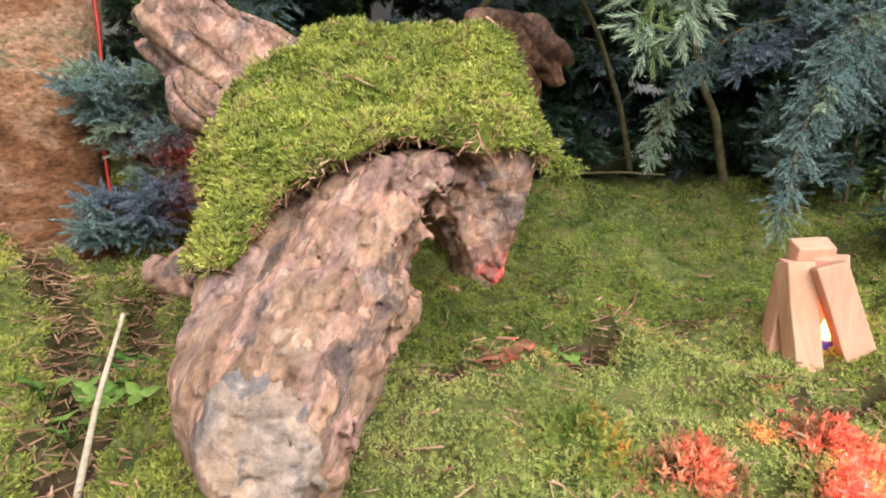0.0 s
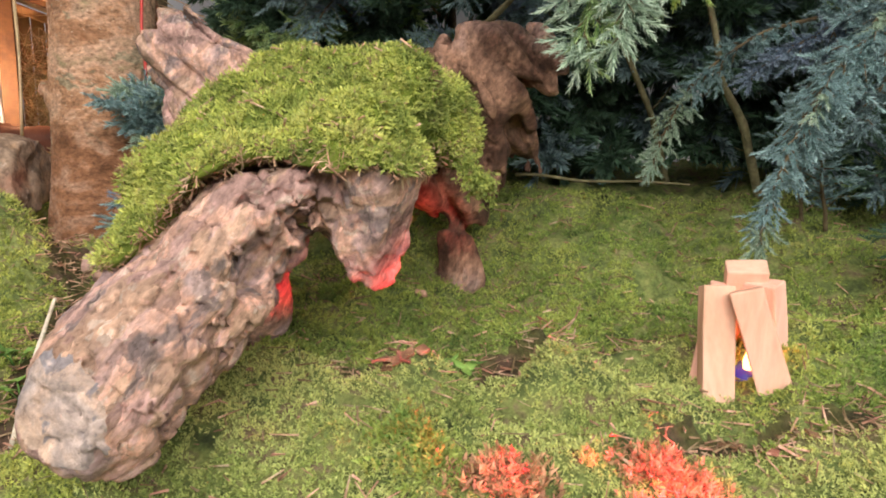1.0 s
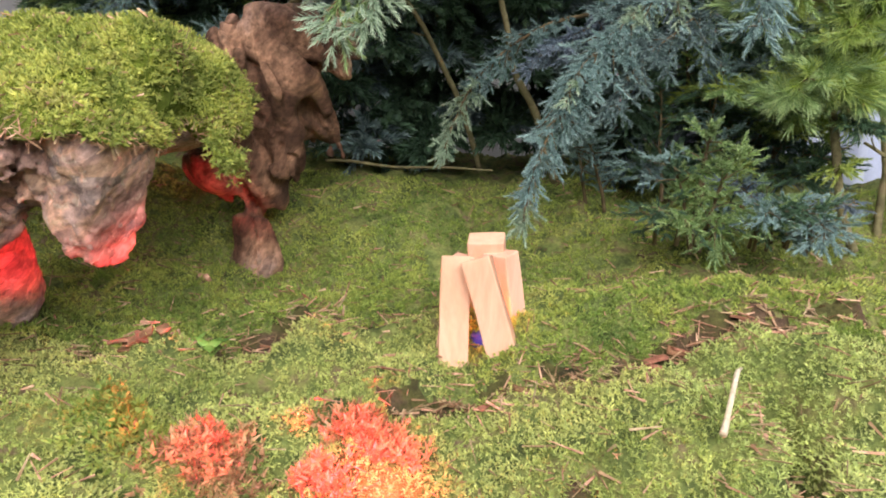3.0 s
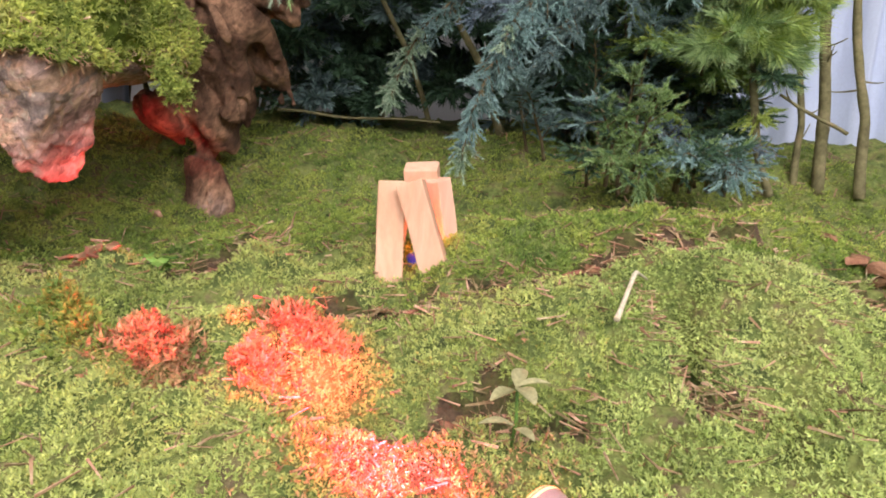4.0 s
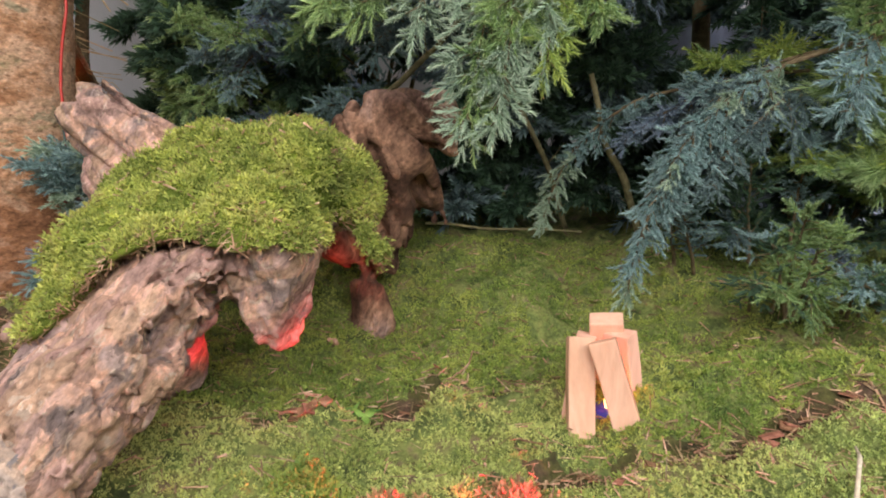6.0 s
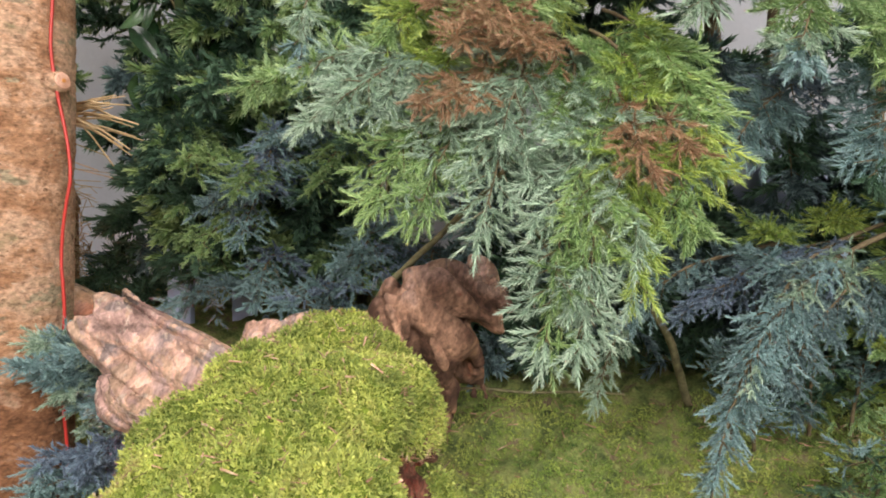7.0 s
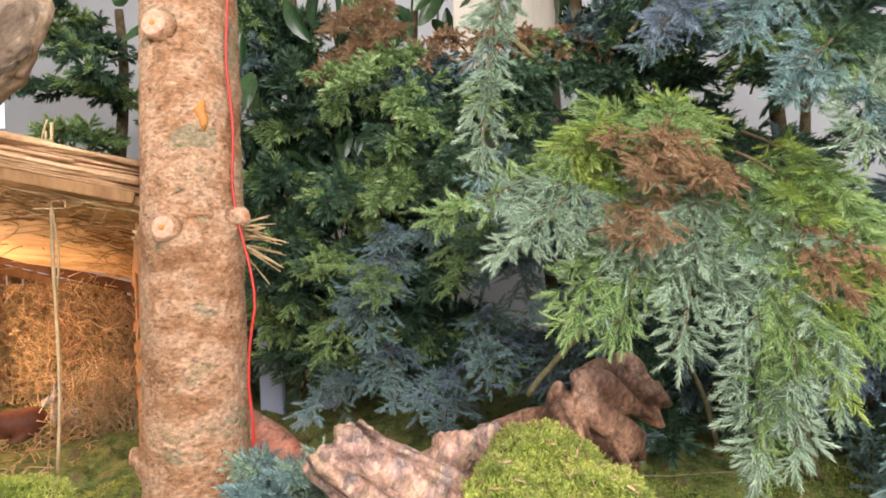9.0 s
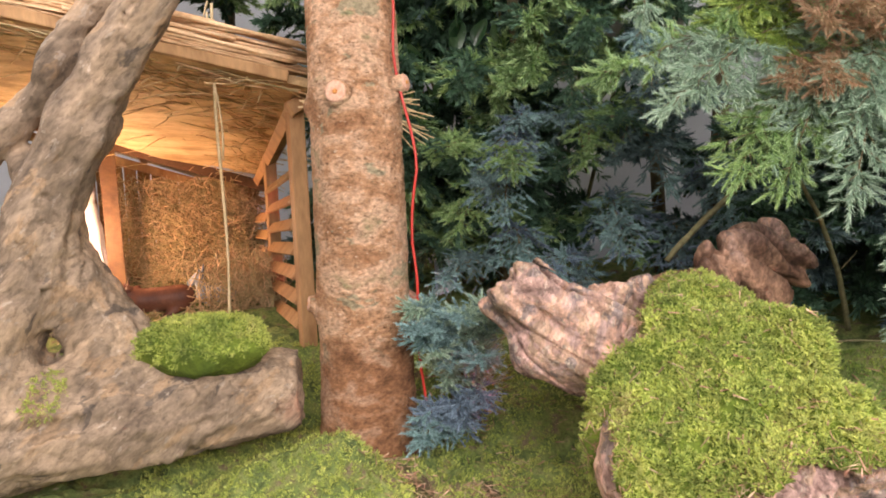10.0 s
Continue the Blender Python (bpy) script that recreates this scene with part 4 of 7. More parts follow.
def stump_detail(p):
    """Grain, splits and knobbly relief, each along its own limb."""
    limb, nose, knuckle, body, left, horn, knob, burl, foot = stump_parts(p)
    twist = p + 0.005 * np.stack([vnoise(p, 26, 91), vnoise(p, 26, 92), vnoise(p, 26, 93)], -1)

    def near(d):
        return np.clip(1 - d / 0.014, 0, 1)

    def wood(ahead, fine, seed, depth):
        g = grain(twist, ahead, fine, fine * 0.09, seed)
        crack = np.clip(1 - np.abs(grain(twist, ahead, fine * 0.42, fine * 0.04, seed + 1)) / 0.07, 0, 1)
        return depth * (1.0 * g + 0.9 * np.abs(grain(twist, ahead, fine * 2.1, fine * 0.22, seed + 2))) + depth * 1.9 * crack

    face = np.exp(-((((p - np.array((-0.070, 0.352, 0.862))) @ np.array((0.02, -0.985, 0.17))) / 0.004) ** 2))
    rings = 0.0005 * np.sin(np.linalg.norm((p - np.array((-0.050, 0.352, 0.870))) * (1, 0.4, 1), axis=-1) * 900 + 4 * vnoise(p, 40, 95)) + 0.004 * np.clip(1 - np.abs(vnoise(p * (1, 1, 3.2), 26, 96)) / 0.10, 0, 1)
    knobbly = 0.008 * vnoise(twist, 44, 97) + 0.007 * np.abs(vnoise(twist, 95, 98)) + 0.003 * vnoise(twist, 190, 99)
    lower = np.clip((p[..., 0] + 0.065) / 0.05, 0, 1)
    bent = p + 0.010 * np.stack([vnoise(p, 42, 121), vnoise(p, 42, 122), vnoise(p, 42, 123)], -1)
    level, border = plates(bent * (1, 0.65, 0.65), 52, 1)
    level2, border2 = plates(bent * (1, 0.7, 0.7), 120, 2)
    rough_side = np.clip((p[..., 0] + 0.105) / 0.05, 0.35, 1)
    chunks = rough_side * (0.0065 * (0.45 - level) + 0.0060 * border + 0.0042 * (0.5 - level2) + 0.0028 * border2)
    chunks = chunks + 0.0045 * (0.25 - np.abs(vnoise(twist, 46, 101))) * lower + 0.005 * np.clip(np.abs(vnoise(twist, 85, 102)) - 0.2, 0, 1) * lower

    def ledges(ahead, fine, seed, depth):
        """Split layers: flat steps that run along the grain."""
        g = grain(twist, ahead, fine, fine * 0.14, seed) * 3.0
        low = np.floor(g)
        return depth * (low + np.clip((g - low) * 4, 0, 1))

    out = near(limb) * (1 - face) * (wood((0.035, 0.12, 0.10), 42, 51, 0.0018) + ledges((0.035, 0.12, 0.10), 24, 111, 0.0010) + 0.15 * knobbly + chunks - 0.001) + face * rings
    out = out + near(nose) * (wood((0.35, 0.1, -1), 60, 53, 0.0020) + ledges((0.35, 0.1, -1), 28, 112, 0.0018) + 0.1 * knobbly + 0.6 * chunks) + near(knuckle) * (wood((0.8, -0.2, 0.5), 60, 55, 0.002) + 0.6 * chunks)
    out = out + near(left) * wood((-0.6, -0.4, -1), 80, 57, 0.004) + near(horn) * (wood((-0.78, -0.15, 0.60), 46, 59, 0.0062) + ledges((-0.78, -0.15, 0.60), 40, 113, 0.0035) + 0.1 * knobbly)
    out = out + near(knob) * 0.7 * knobbly + near(foot) * wood((0.2, -0.2, -1), 85, 61, 0.0045)
    slanted = np.stack([twist[..., 0] + 0.45 * twist[..., 2], twist[..., 1] + 0.2 * twist[..., 2], 0.38 * twist[..., 2]], -1)
    folds = 0.056 * (0.33 - np.abs(vnoise(slanted, 24, 63))) + 0.014 * (0.36 - np.abs(vnoise(slanted, 50, 64))) + 0.0025 * vnoise(twist, 110, 65)
    return out + near(burl) * folds + near(body) * 0.4 * knobbly


STUMP_LOW, STUMP_HIGH = (-0.34, 0.32, 0.78), (0.22, 1.08, 1.23)
stump_rows, stump_quads = surface(stump_field, STUMP_LOW, STUMP_HIGH, 0.0028, stump_detail)
stump = thing("driftwood_stump", (-0.06, 0.62, 0.82), "bleached gnarled driftwood stump with a dark root burl, lying in moss", "driftwood")
middle = stump_rows[stump_quads].mean(axis=1)
limb, nose, knuckle, body, left, horn, knob, burl, foot = stump_parts(middle)
nearest = np.argmin(np.stack([limb, np.minimum(nose, knuckle), body, left, horn, knob, burl, foot]), axis=0)
sawn = (np.abs((middle - np.array((-0.070, 0.352, 0.862))) @ np.array((0.02, -0.985, 0.17))) < 0.0065) & (nearest == 0) & (np.linalg.norm((middle - np.array((-0.058, 0.352, 0.862))) * (1, 0, 1), axis=1) < 0.044)
nearest[sawn] = 8
pieces_of("driftwood_stump", stump_rows, stump_quads, nearest, ("limb", "snout", "trunk", "stub", "broken_branch", "knob", "burl", "foot"), DRIFTWOOD, stump)
pieces_of("driftwood_stump", stump_rows, stump_quads, nearest - 8, ("sawn_face",), SAWN_GREY, stump)


def moss_zone(p):
    """Positive where the moss sheet covers the stump."""
    x, y, z = p[..., 0], p[..., 1], p[..., 2]
    edge = 0.020 * fbm(p, 28, 2, 71)
    low = np.interp(x, [-0.22, -0.13, -0.085, -0.02, 0.03, 0.12], [0.905, 0.905, 0.962, 0.994, 0.994, 0.975])
    inside = np.minimum(z - low, 0.094 + 0.25 * np.clip(y - 0.66, 0, 0.1) - x)
    inside = np.minimum(inside, 0.825 - y)
    # bare horn on the far side
    inside = np.minimum(inside, np.where(y > 0.635, x + 0.118 - 0.2 * (y - 0.635), 9))
    # bare stub beside the limb
    inside = np.minimum(inside, np.where(y < 0.60, x + 0.160, 9))
    return inside + edge * 0.5


def cushion_field(p):
    fluff = 0.009 * np.abs(vnoise(p, 50, 73)) + 0.012 * vnoise(p, 24, 74) + 0.006 * np.abs(vnoise(p, 95, 72)) - 0.006
    return np.maximum(stump_field(p) - 0.010 + fluff, -moss_zone(p) * 0.8)


cushion_rows, cushion_quads = surface(cushion_field, (-0.25, 0.44, 0.87), (0.15, 0.86, 1.16), 0.005)
tagged(solid("moss_cushion", cushion_rows, cushion_quads, MOSS_BASE, place=(-0.04, 0.65, 1.0)), "brown matted underside of the moss on the stump", "moss", "", "stuff")
rng = np.random.RandomState(12)
places, normals = samples_on(cushion_rows, cushion_quads, 0.0027, rng, lambda p, n: (n[:, 2] > -0.35) & (moss_zone(p) > 0.004))
keep = fbm(places, 40, 2, 75) > -0.72
moss("moss_sheet", places[keep], normals[keep], MOSS_GOLD, "bright golden green moss sheet draped over the stump", rng, 0.0088, 0.5)
# sprig of moss that hangs over the edge, and dry bits along its rim
hang = np.array([(0.105, 0.655, 0.985), (0.112, 0.652, 0.975), (0.118, 0.650, 0.968), (0.124, 0.648, 0.965)])
many = hang[rng.randint(0, 4, 260)] + rng.normal(size=(260, 3)) * 0.006
moss("moss_tuft", many, np.tile((0.5, -0.3, -0.4), (260, 1)), MOSS_GOLD, "moss tuft hanging from the edge of the stump", rng, 0.009, 0.6)


def strews(name, places, normals, lengths, widths, material, label, category, rng, rise=0.25):
    """Loose straws, needles and bark flakes lying about."""
    ahead = np.cross(normals, rng.normal(size=normals.shape)) + normals * rng.normal(size=(len(normals), 1)) * rise
    turns = frames_along(ahead, rng)
    turns = turns * np.stack([widths, widths * 0.35, lengths], 1)[:, None, :]
    cube = np.array([(x, y, z) for x in (-0.5, 0.5) for y in (-0.5, 0.5) for z in (-0.5, 0.5)])
    cube[:, :2] *= np.where(cube[:, 2:] > 0, 0.5, 1.0)
    faces = np.array([(0, 1, 3, 2), (4, 6, 7, 5), (0, 4, 5, 1), (2, 3, 7, 6), (0, 2, 6, 4), (1, 5, 7, 3)])
    v, f = scatter(cube, faces, places, turns)
    return tagged(solid(name, v, f, material, None, "", False), label, category, "", "stuff")


rim = samples_on(cushion_rows, cushion_quads, 0.0045, rng, lambda p, n: (moss_zone(p) < 0.018) & (n[:, 1] < 0.3))
strews("dry_moss_rim", rim[0], rim[1], rng.uniform(0.006, 0.022, len(rim[0])), rng.uniform(0.0006, 0.0016, len(rim[0])), LITTER, "dry brown moss stems along the edge of the moss sheet", "litter", rng, 0.5)

# ---- spruce trunk ----

def trunk_axis(z):
    s = (z - 0.85) / 0.9
    return -0.500 - 0.014 * s, 0.884 + 0.066 * s


trunk = thing("spruce_trunk", (-0.50, 0.884, 0.86), "upright spruce trunk with rough bark and sawn branch stubs", "tree trunk")
zs, angles = np.linspace(0.80, 2.00, 290), np.linspace(0, 2 * np.pi, 150, endpoint=False)
Z, A = np.meshgrid(zs, angles, indexing="ij")
cx, cy = trunk_axis(Z)
unit = np.stack([np.cos(A) * 0.073, np.sin(A) * 0.073, Z], -1)
radius = 0.0725 + 0.010 * np.exp(-(Z - 0.84) / 0.05) - 0.004 * (Z - 0.9) + 0.0016 * fbm(unit * (1, 1, 0.6), 26, 2, 81)
scales = ridged(unit * (1, 1, 0.55), 95, 2, 82)
radius = radius + 0.0008 * scales + 0.0009 * fbm(unit, 190, 2, 83) - 0.0006 * np.clip(ridged(unit * (1, 1, 2.4), 60, 1, 84), 0, 1)
for kz, ka in ((1.37, -1.62), (1.657, -1.75), (1.385, -0.28), (1.055, 3.6), (1.37, 3.35)):
    away = np.hypot((Z - kz), (np.angle(np.exp(1j * (A - ka)))) * 0.073)
    radius = radius + 0.010 * np.exp(-((away / 0.018) ** 2))
rows = np.stack([cx + np.cos(A) * radius, cy + np.sin(A) * radius, Z], -1).reshape(-1, 3)
i, j = np.meshgrid(np.arange(len(zs) - 1), np.arange(150), indexing="ij")
i, j = i.ravel(), j.ravel()
quads = np.stack([i * 150 + j, i * 150 + (j + 1) % 150, (i + 1) * 150 + (j + 1) % 150, (i + 1) * 150 + j], 1)
solid("bark", rows, quads, BARK, trunk)


def stub(z, angle, r, out):
    """A sawn branch stub: a bark collar and a pale disc with a raised heart."""
    x, y = trunk_axis(z)
    d = np.array((math.cos(angle), math.sin(angle), 0.12))
    foot = np.array((x, y, z)) + d * 0.066
    v, f = tube([foot, foot + d * (0.010 + out) * 0.6, foot + d * (0.0135 + out)], [r * 1.35, r * 1.16, r * 1.08], 18, True, 0.06, z)
    collar = solid("knot", v, f, BARK, trunk, "sawn branch stub")
    v, f = tube([foot + d * (0.008 + out), foot + d * (0.0150 + out), foot + d * (0.0158 + out)], [r * 0.98, r * 0.95, r * 0.80], 18, True, 0.04, z + 1)
    solid("cut_face", v, f, CUT_WOOD, collar, "pale cut wood")
    v, f = tube([foot + d * (0.012 + out), foot + d * (0.0170 + out)], [r * 0.30, r * 0.22], 12)
    solid("heartwood", v, f, RESIN, collar, "darker heart of the stub")


for args in ((1.370, -1.62, 0.0165, 0.004), (1.657, -1.75, 0.020, 0.002), (1.385, -0.30, 0.012, 0.012), (1.055, 3.55, 0.012, 0.006)):
    stub(*args)
x, y = trunk_axis(1.55)
solid("bark_tear", *tube([(x + 0.044, y - 0.0575, 1.560), (x + 0.040, y - 0.0575, 1.545), (x + 0.043, y - 0.0565, 1.532), (x + 0.042, y - 0.0575, 1.515)], [0.002, 0.009, 0.008, 0.003], 8, True, 0.3), RESIN, trunk, "orange torn patch of bark")
wire_z = np.linspace(0.885, 2.2, 60)
wire = np.stack([np.interp(wire_z, [0.885, 1.0, 1.15, 1.27, 1.36, 1.45, 2.2], [-0.405, -0.410, -0.418, -0.408, -0.424, -0.437, -0.450]) + 0.003 * np.sin(wire_z * 30), np.interp(wire_z, [0.885, 1.36, 2.2], [0.862, 0.895, 0.93]), wire_z], 1)
tagged(solid("red_wire", *tube(wire, 0.0022, 8), RED_WIRE, place=(-0.405, 0.862, 0.885)), "thin red plastic wire hanging along the trunk", "wire")


# ---- weathered forked root beside the trunk ----
def root_parts(p):
    warp = np.stack([fbm(p, 11, 2, 141), fbm(p, 11, 2, 143), fbm(p, 11, 2, 147)], -1)
    q = p + 0.010 * warp
    log = capsule(q, (-1.00, 0.705, 0.915), (-0.63, 0.845, 0.935), 0.095, 0.068) + 0.007 * grain(p, (0.93, 0.35, 0.02), 55, 7, 151)
    log = np.maximum(log, ((p - np.array((-0.600, 0.858, 0.925))) @ np.array((0.95, 0.30, 0.05))) + 0.004 * vnoise(p, 60, 152))
    limb = capsule(q, (-1.00, 0.70, 1.00), (-0.82, 0.705, 1.34), 0.056, 0.036)
    limb = smin(limb, capsule(q, (-0.82, 0.705, 1.34), (-0.585, 0.69, 1.62), 0.036, 0.031), 0.02) + 0.006 * grain(p, (0.6, 0, 0.8), 60, 7, 153)
    fork = capsule(q, (-1.02, 0.72, 1.26), (-0.86, 0.72, 1.41), 0.024, 0.020)
    fork = smin(fork, capsule(q, (-0.86, 0.72, 1.41), (-0.70, 0.73, 1.60), 0.020, 0.017), 0.01) + 0.002 * grain(p, (0.6, 0, 0.8), 80, 9, 154)
    prop = capsule(q, (-0.915, 0.745, 1.28), (-0.895, 0.75, 1.12), 0.038, 0.042)
    prop = smin(prop, capsule(q, (-0.895, 0.75, 1.12), (-0.82, 0.78, 0.95), 0.042, 0.068), 0.03) + 0.006 * grain(p, (0.2, 0, -1), 60, 8, 155)
    return log, limb, fork, prop


def root_field(p):
    log, limb, fork, prop = root_parts(p)
    out = smin(smin(smin(log, limb, 0.04), prop, 0.03), fork, 0.012)
    hollow = capsule(p, (-0.935, 0.63, 1.04), (-0.905, 0.645, 1.18), 0.012, 0.010)
    return np.maximum(out, -hollow) + 0.0022 * fbm(p, 60, 2, 156)


def root_detail(p):
    """Split plates and cracks of the dry root."""
    bent = p + 0.014 * np.stack([vnoise(p, 30, 161), vnoise(p, 30, 162), vnoise(p, 30, 163)], -1)
    level, border = plates(bent * (0.6, 1, 0.75), 34, 5)
    crack = np.clip(1 - np.abs(vnoise(p * (1, 1, 0.45), 24, 164)) / 0.05, 0, 1)
    return 0.0028 * (0.45 - level) + 0.0015 * border + 0.006 * crack


root_rows, root_quads = surface(root_field, (-1.13, 0.58, 0.80), (-0.55, 0.95, 1.68), 0.0046, root_detail)
forked = thing("forked_root", (-0.8, 0.77, 0.86), "grey brown weathered forked root lying beside the trunk", "driftwood")
middle = root_rows[root_quads].mean(axis=1)
pieces_of("forked_root", root_rows, root_quads, np.argmin(np.stack(root_parts(middle)), axis=0), ("log", "limb", "fork", "prop"), ROOTWOOD, forked)


def pad_field(p):
    return np.maximum(blob(p, (-0.712, 0.775, 1.022), (0.100, 0.060, 0.042)) + 0.006 * fbm(p, 40, 2, 161), -root_field(p) - 0.02)


pad_rows, pad_quads = surface(pad_field, (-0.84, 0.69, 0.92), (-0.58, 0.86, 1.09), 0.006)
tagged(solid("moss_pad_base", pad_rows, pad_quads, MOSS_BASE, place=(-0.695, 0.775, 0.97)), "dark base of the moss pad on the root", "moss", "", "stuff")
rng = np.random.RandomState(14)
places, normals = samples_on(pad_rows, pad_quads, 0.0034, rng, lambda p, n: n[:, 2] > -0.1)
moss("moss_pad", places, normals, MOSS_GOLD, "bright green moss pad on the forked root", rng, 0.009, 0.5)
patch_places, patch_normals = samples_on(root_rows, root_quads, 0.0035, rng, lambda p, n: (np.linalg.norm((p - np.array((-0.885, 0.63, 0.985))) / (0.03, 0.08, 0.045), axis=1) < 1) & (n[:, 1] < 0.2))
if len(patch_places):
    moss("moss_patch", patch_places, patch_normals, MOSS_GOLD, "small yellow green moss patch on the forked root", rng, 0.007, 0.5)

# ---- the pretend fire: sawn blocks leaning over an electric candle ----
for foot, top, wide, deep, turn, words in (
    ((0.333, 0.608, 0.796), (0.330, 0.636, 0.886), 0.026, 0.020, 6, "pale sawn softwood block leaning at the front"),
    ((0.383, 0.603, 0.796), (0.351, 0.619, 0.889), 0.026, 0.019, -10, "pale sawn softwood block leaning across its neighbour"),
    ((0.366, 0.698, 0.800), (0.357, 0.660, 0.902), 0.034, 0.022, -4, "tallest sawn softwood block standing at the back"),
    ((0.386, 0.664, 0.795), (0.370, 0.652, 0.890), 0.030, 0.020, -40, "sawn softwood block leaning in from one side"),
    ((0.326, 0.652, 0.792), (0.336, 0.650, 0.884), 0.032, 0.020, 80, "sawn softwood block leaning in from one side"),
):
    foot, top = Vector(foot), Vector(top)
    axis = (top - foot).normalized()
    ahead = Matrix.Rotation(radians(turn), 3, "Z") @ Vector((1, 0, 0))
    depth = axis.cross(ahead).normalized()
    ahead = depth.cross(axis).normalized()
    m = Matrix((ahead, depth, axis)).transposed().to_4x4()
    m.translation = (foot + top) / 2
    bm = box((wide, deep, (top - foot).length + 0.012), m, 0.0018, 0.0012, turn, 2)
    me = bpy.data.meshes.new("wood_block")
    bmesh.ops.translate(bm, verts=bm.verts, vec=-foot)
    bm.to_mesh(me)
    bm.free()
    me.materials.append(PINE_BLOCK)
    ob = new("wood_block", me)
    ob.location = foot
    tagged(ob, words, "wood block", "blocks leaning together")
candle = thing("electric_candle", (0.362, 0.640, 0.79), "small blue electric candle glowing red between the blocks", "lamp")
solid("body", *tube([(0.362, 0.640, 0.785), (0.362, 0.640, 0.79), (0.362, 0.640, 0.820), (0.362, 0.640, 0.823)], [0.014, 0.016, 0.016, 0.013], 20), plain("blue_plastic", (0.03, 0.05, 0.50), 0.35), candle, "blue plastic body")
solid("flame", *tube([(0.362, 0.634, 0.822), (0.362, 0.632, 0.830), (0.361, 0.630, 0.838), (0.361, 0.630, 0.848)], [0.005, 0.0065, 0.004, 0.0006], 14), plain("candle_flame", (1.0, 0.42, 0.12), 0.4, emit=9.0), candle, "glowing red orange flame tip")

# ---- red spot bulb lying in the moss ----
bulb = thing("spot_bulb", BULB_RIM - BULB_AXIS * 0.02 - Vector((0, 0, 0.02)), "lit reflector spot bulb with handwriting, lying in the moss", "lamp")


def turned(profile, sides=40):
    """A body of revolution round the bulb's axis: (along, radius) from the rim back."""
    pts = [np.array(BULB_RIM - BULB_AXIS * a) for a, r in profile]
    return tube(pts, [r for a, r in profile], sides, False)


GLASS_RED = bpy.data.materials.new("red_lit_glass")
GLASS_RED.use_nodes = True
shader = GLASS_RED.node_tree.nodes["Principled BSDF"]
shader.inputs["Base Color"].default_value = (0.95, 0.72, 0.76, 1)
shader.inputs["Roughness"].default_value, shader.inputs["Metallic"].default_value = 0.10, 0.0
shader.inputs["Transmission Weight"].default_value = 0.75
shader.inputs["Emission Color"].default_value, shader.inputs["Emission Strength"].default_value = (1.0, 0.12, 0.16, 1), 0.14
R = 0.0235
solid("reflector", *turned([(0.0000, R), (-0.0013, R * 0.97), (-0.0009, R * 1.0), (0.0017, R * 1.02), (0.0070, R * 0.95), (0.0139, R * 0.82), (0.0200, R * 0.66), (0.0248, R * 0.50), (0.0270, R * 0.44)]), GLASS_RED, bulb, "pink lit glass reflector")
SILVER = plain("dull_silver", (0.55, 0.60, 0.66), 0.28, metal=0.9)
solid("mirror_cone", *turned([(0.0020, R * 0.94), (0.0070, R * 0.87), (0.0139, R * 0.73), (0.0200, R * 0.56), (0.0250, R * 0.38)]), SILVER, bulb, "silvered inner reflector")
solid("lens", *turned([(0.0010, R * 0.97), (0.0007, R * 0.6), (0.0003, R * 0.3), (0.0002, 0.0005)]), plain("glowing_lens", (1.0, 0.34, 0.12), 0.3, emit=7.0), bulb, "glowing front lens")
solid("neck", *turned([(0.0265, R * 0.43), (0.0287, R * 0.47), (0.0348, R * 0.46), (0.0374, R * 0.43)]), GLASS_RED, bulb, "clear glass neck")
solid("base", *turned([(0.0370, R * 0.30), (0.0372, R * 0.47), (0.0400, R * 0.50), (0.0478, R * 0.47), (0.0500, R * 0.40), (0.0505, 0.001)]), plain("violet_base", (0.0391, 0.012, 0.16), 0.3), bulb, "dark violet base")
INK = plain("black_ink", (0.01, 0.01, 0.02), 0.5)
side = BULB_AXIS.cross(Vector((0, 0, 1))).normalized()
lift = side.cross(BULB_AXIS).normalized()
for k, (a0, a1, s0, s1) in enumerate(((-34, -32, 0.003, 0.014), (-26, -25, 0.006, 0.014), (-17, -15, 0.005, 0.013), (-9, -7, 0.006, 0.013), (0, 2, 0.004, 0.013), (9, 11, 0.006, 0.013), (19, 20, 0.005, 0.012), (28, 30, 0.006, 0.012))):
    pts = []
    for s in np.linspace(0, 1, 6):
        along, angle = s0 + (s1 - s0) * s, radians(a0 + (a1 - a0) * s + 38)
        r = float(np.interp(along, [0.0017, 0.007, 0.0139, 0.020], [R * 1.02, R * 0.95, R * 0.82, R * 0.66])) + 0.0003
        front = -side if (side.y > 0) else side
        pts.append(np.array(BULB_RIM - BULB_AXIS * along + r * (math.cos(angle) * front + math.sin(angle) * lift)))
    solid("ink_mark", *tube(pts, 0.0008, 6), INK, bulb, "black handwritten stroke")


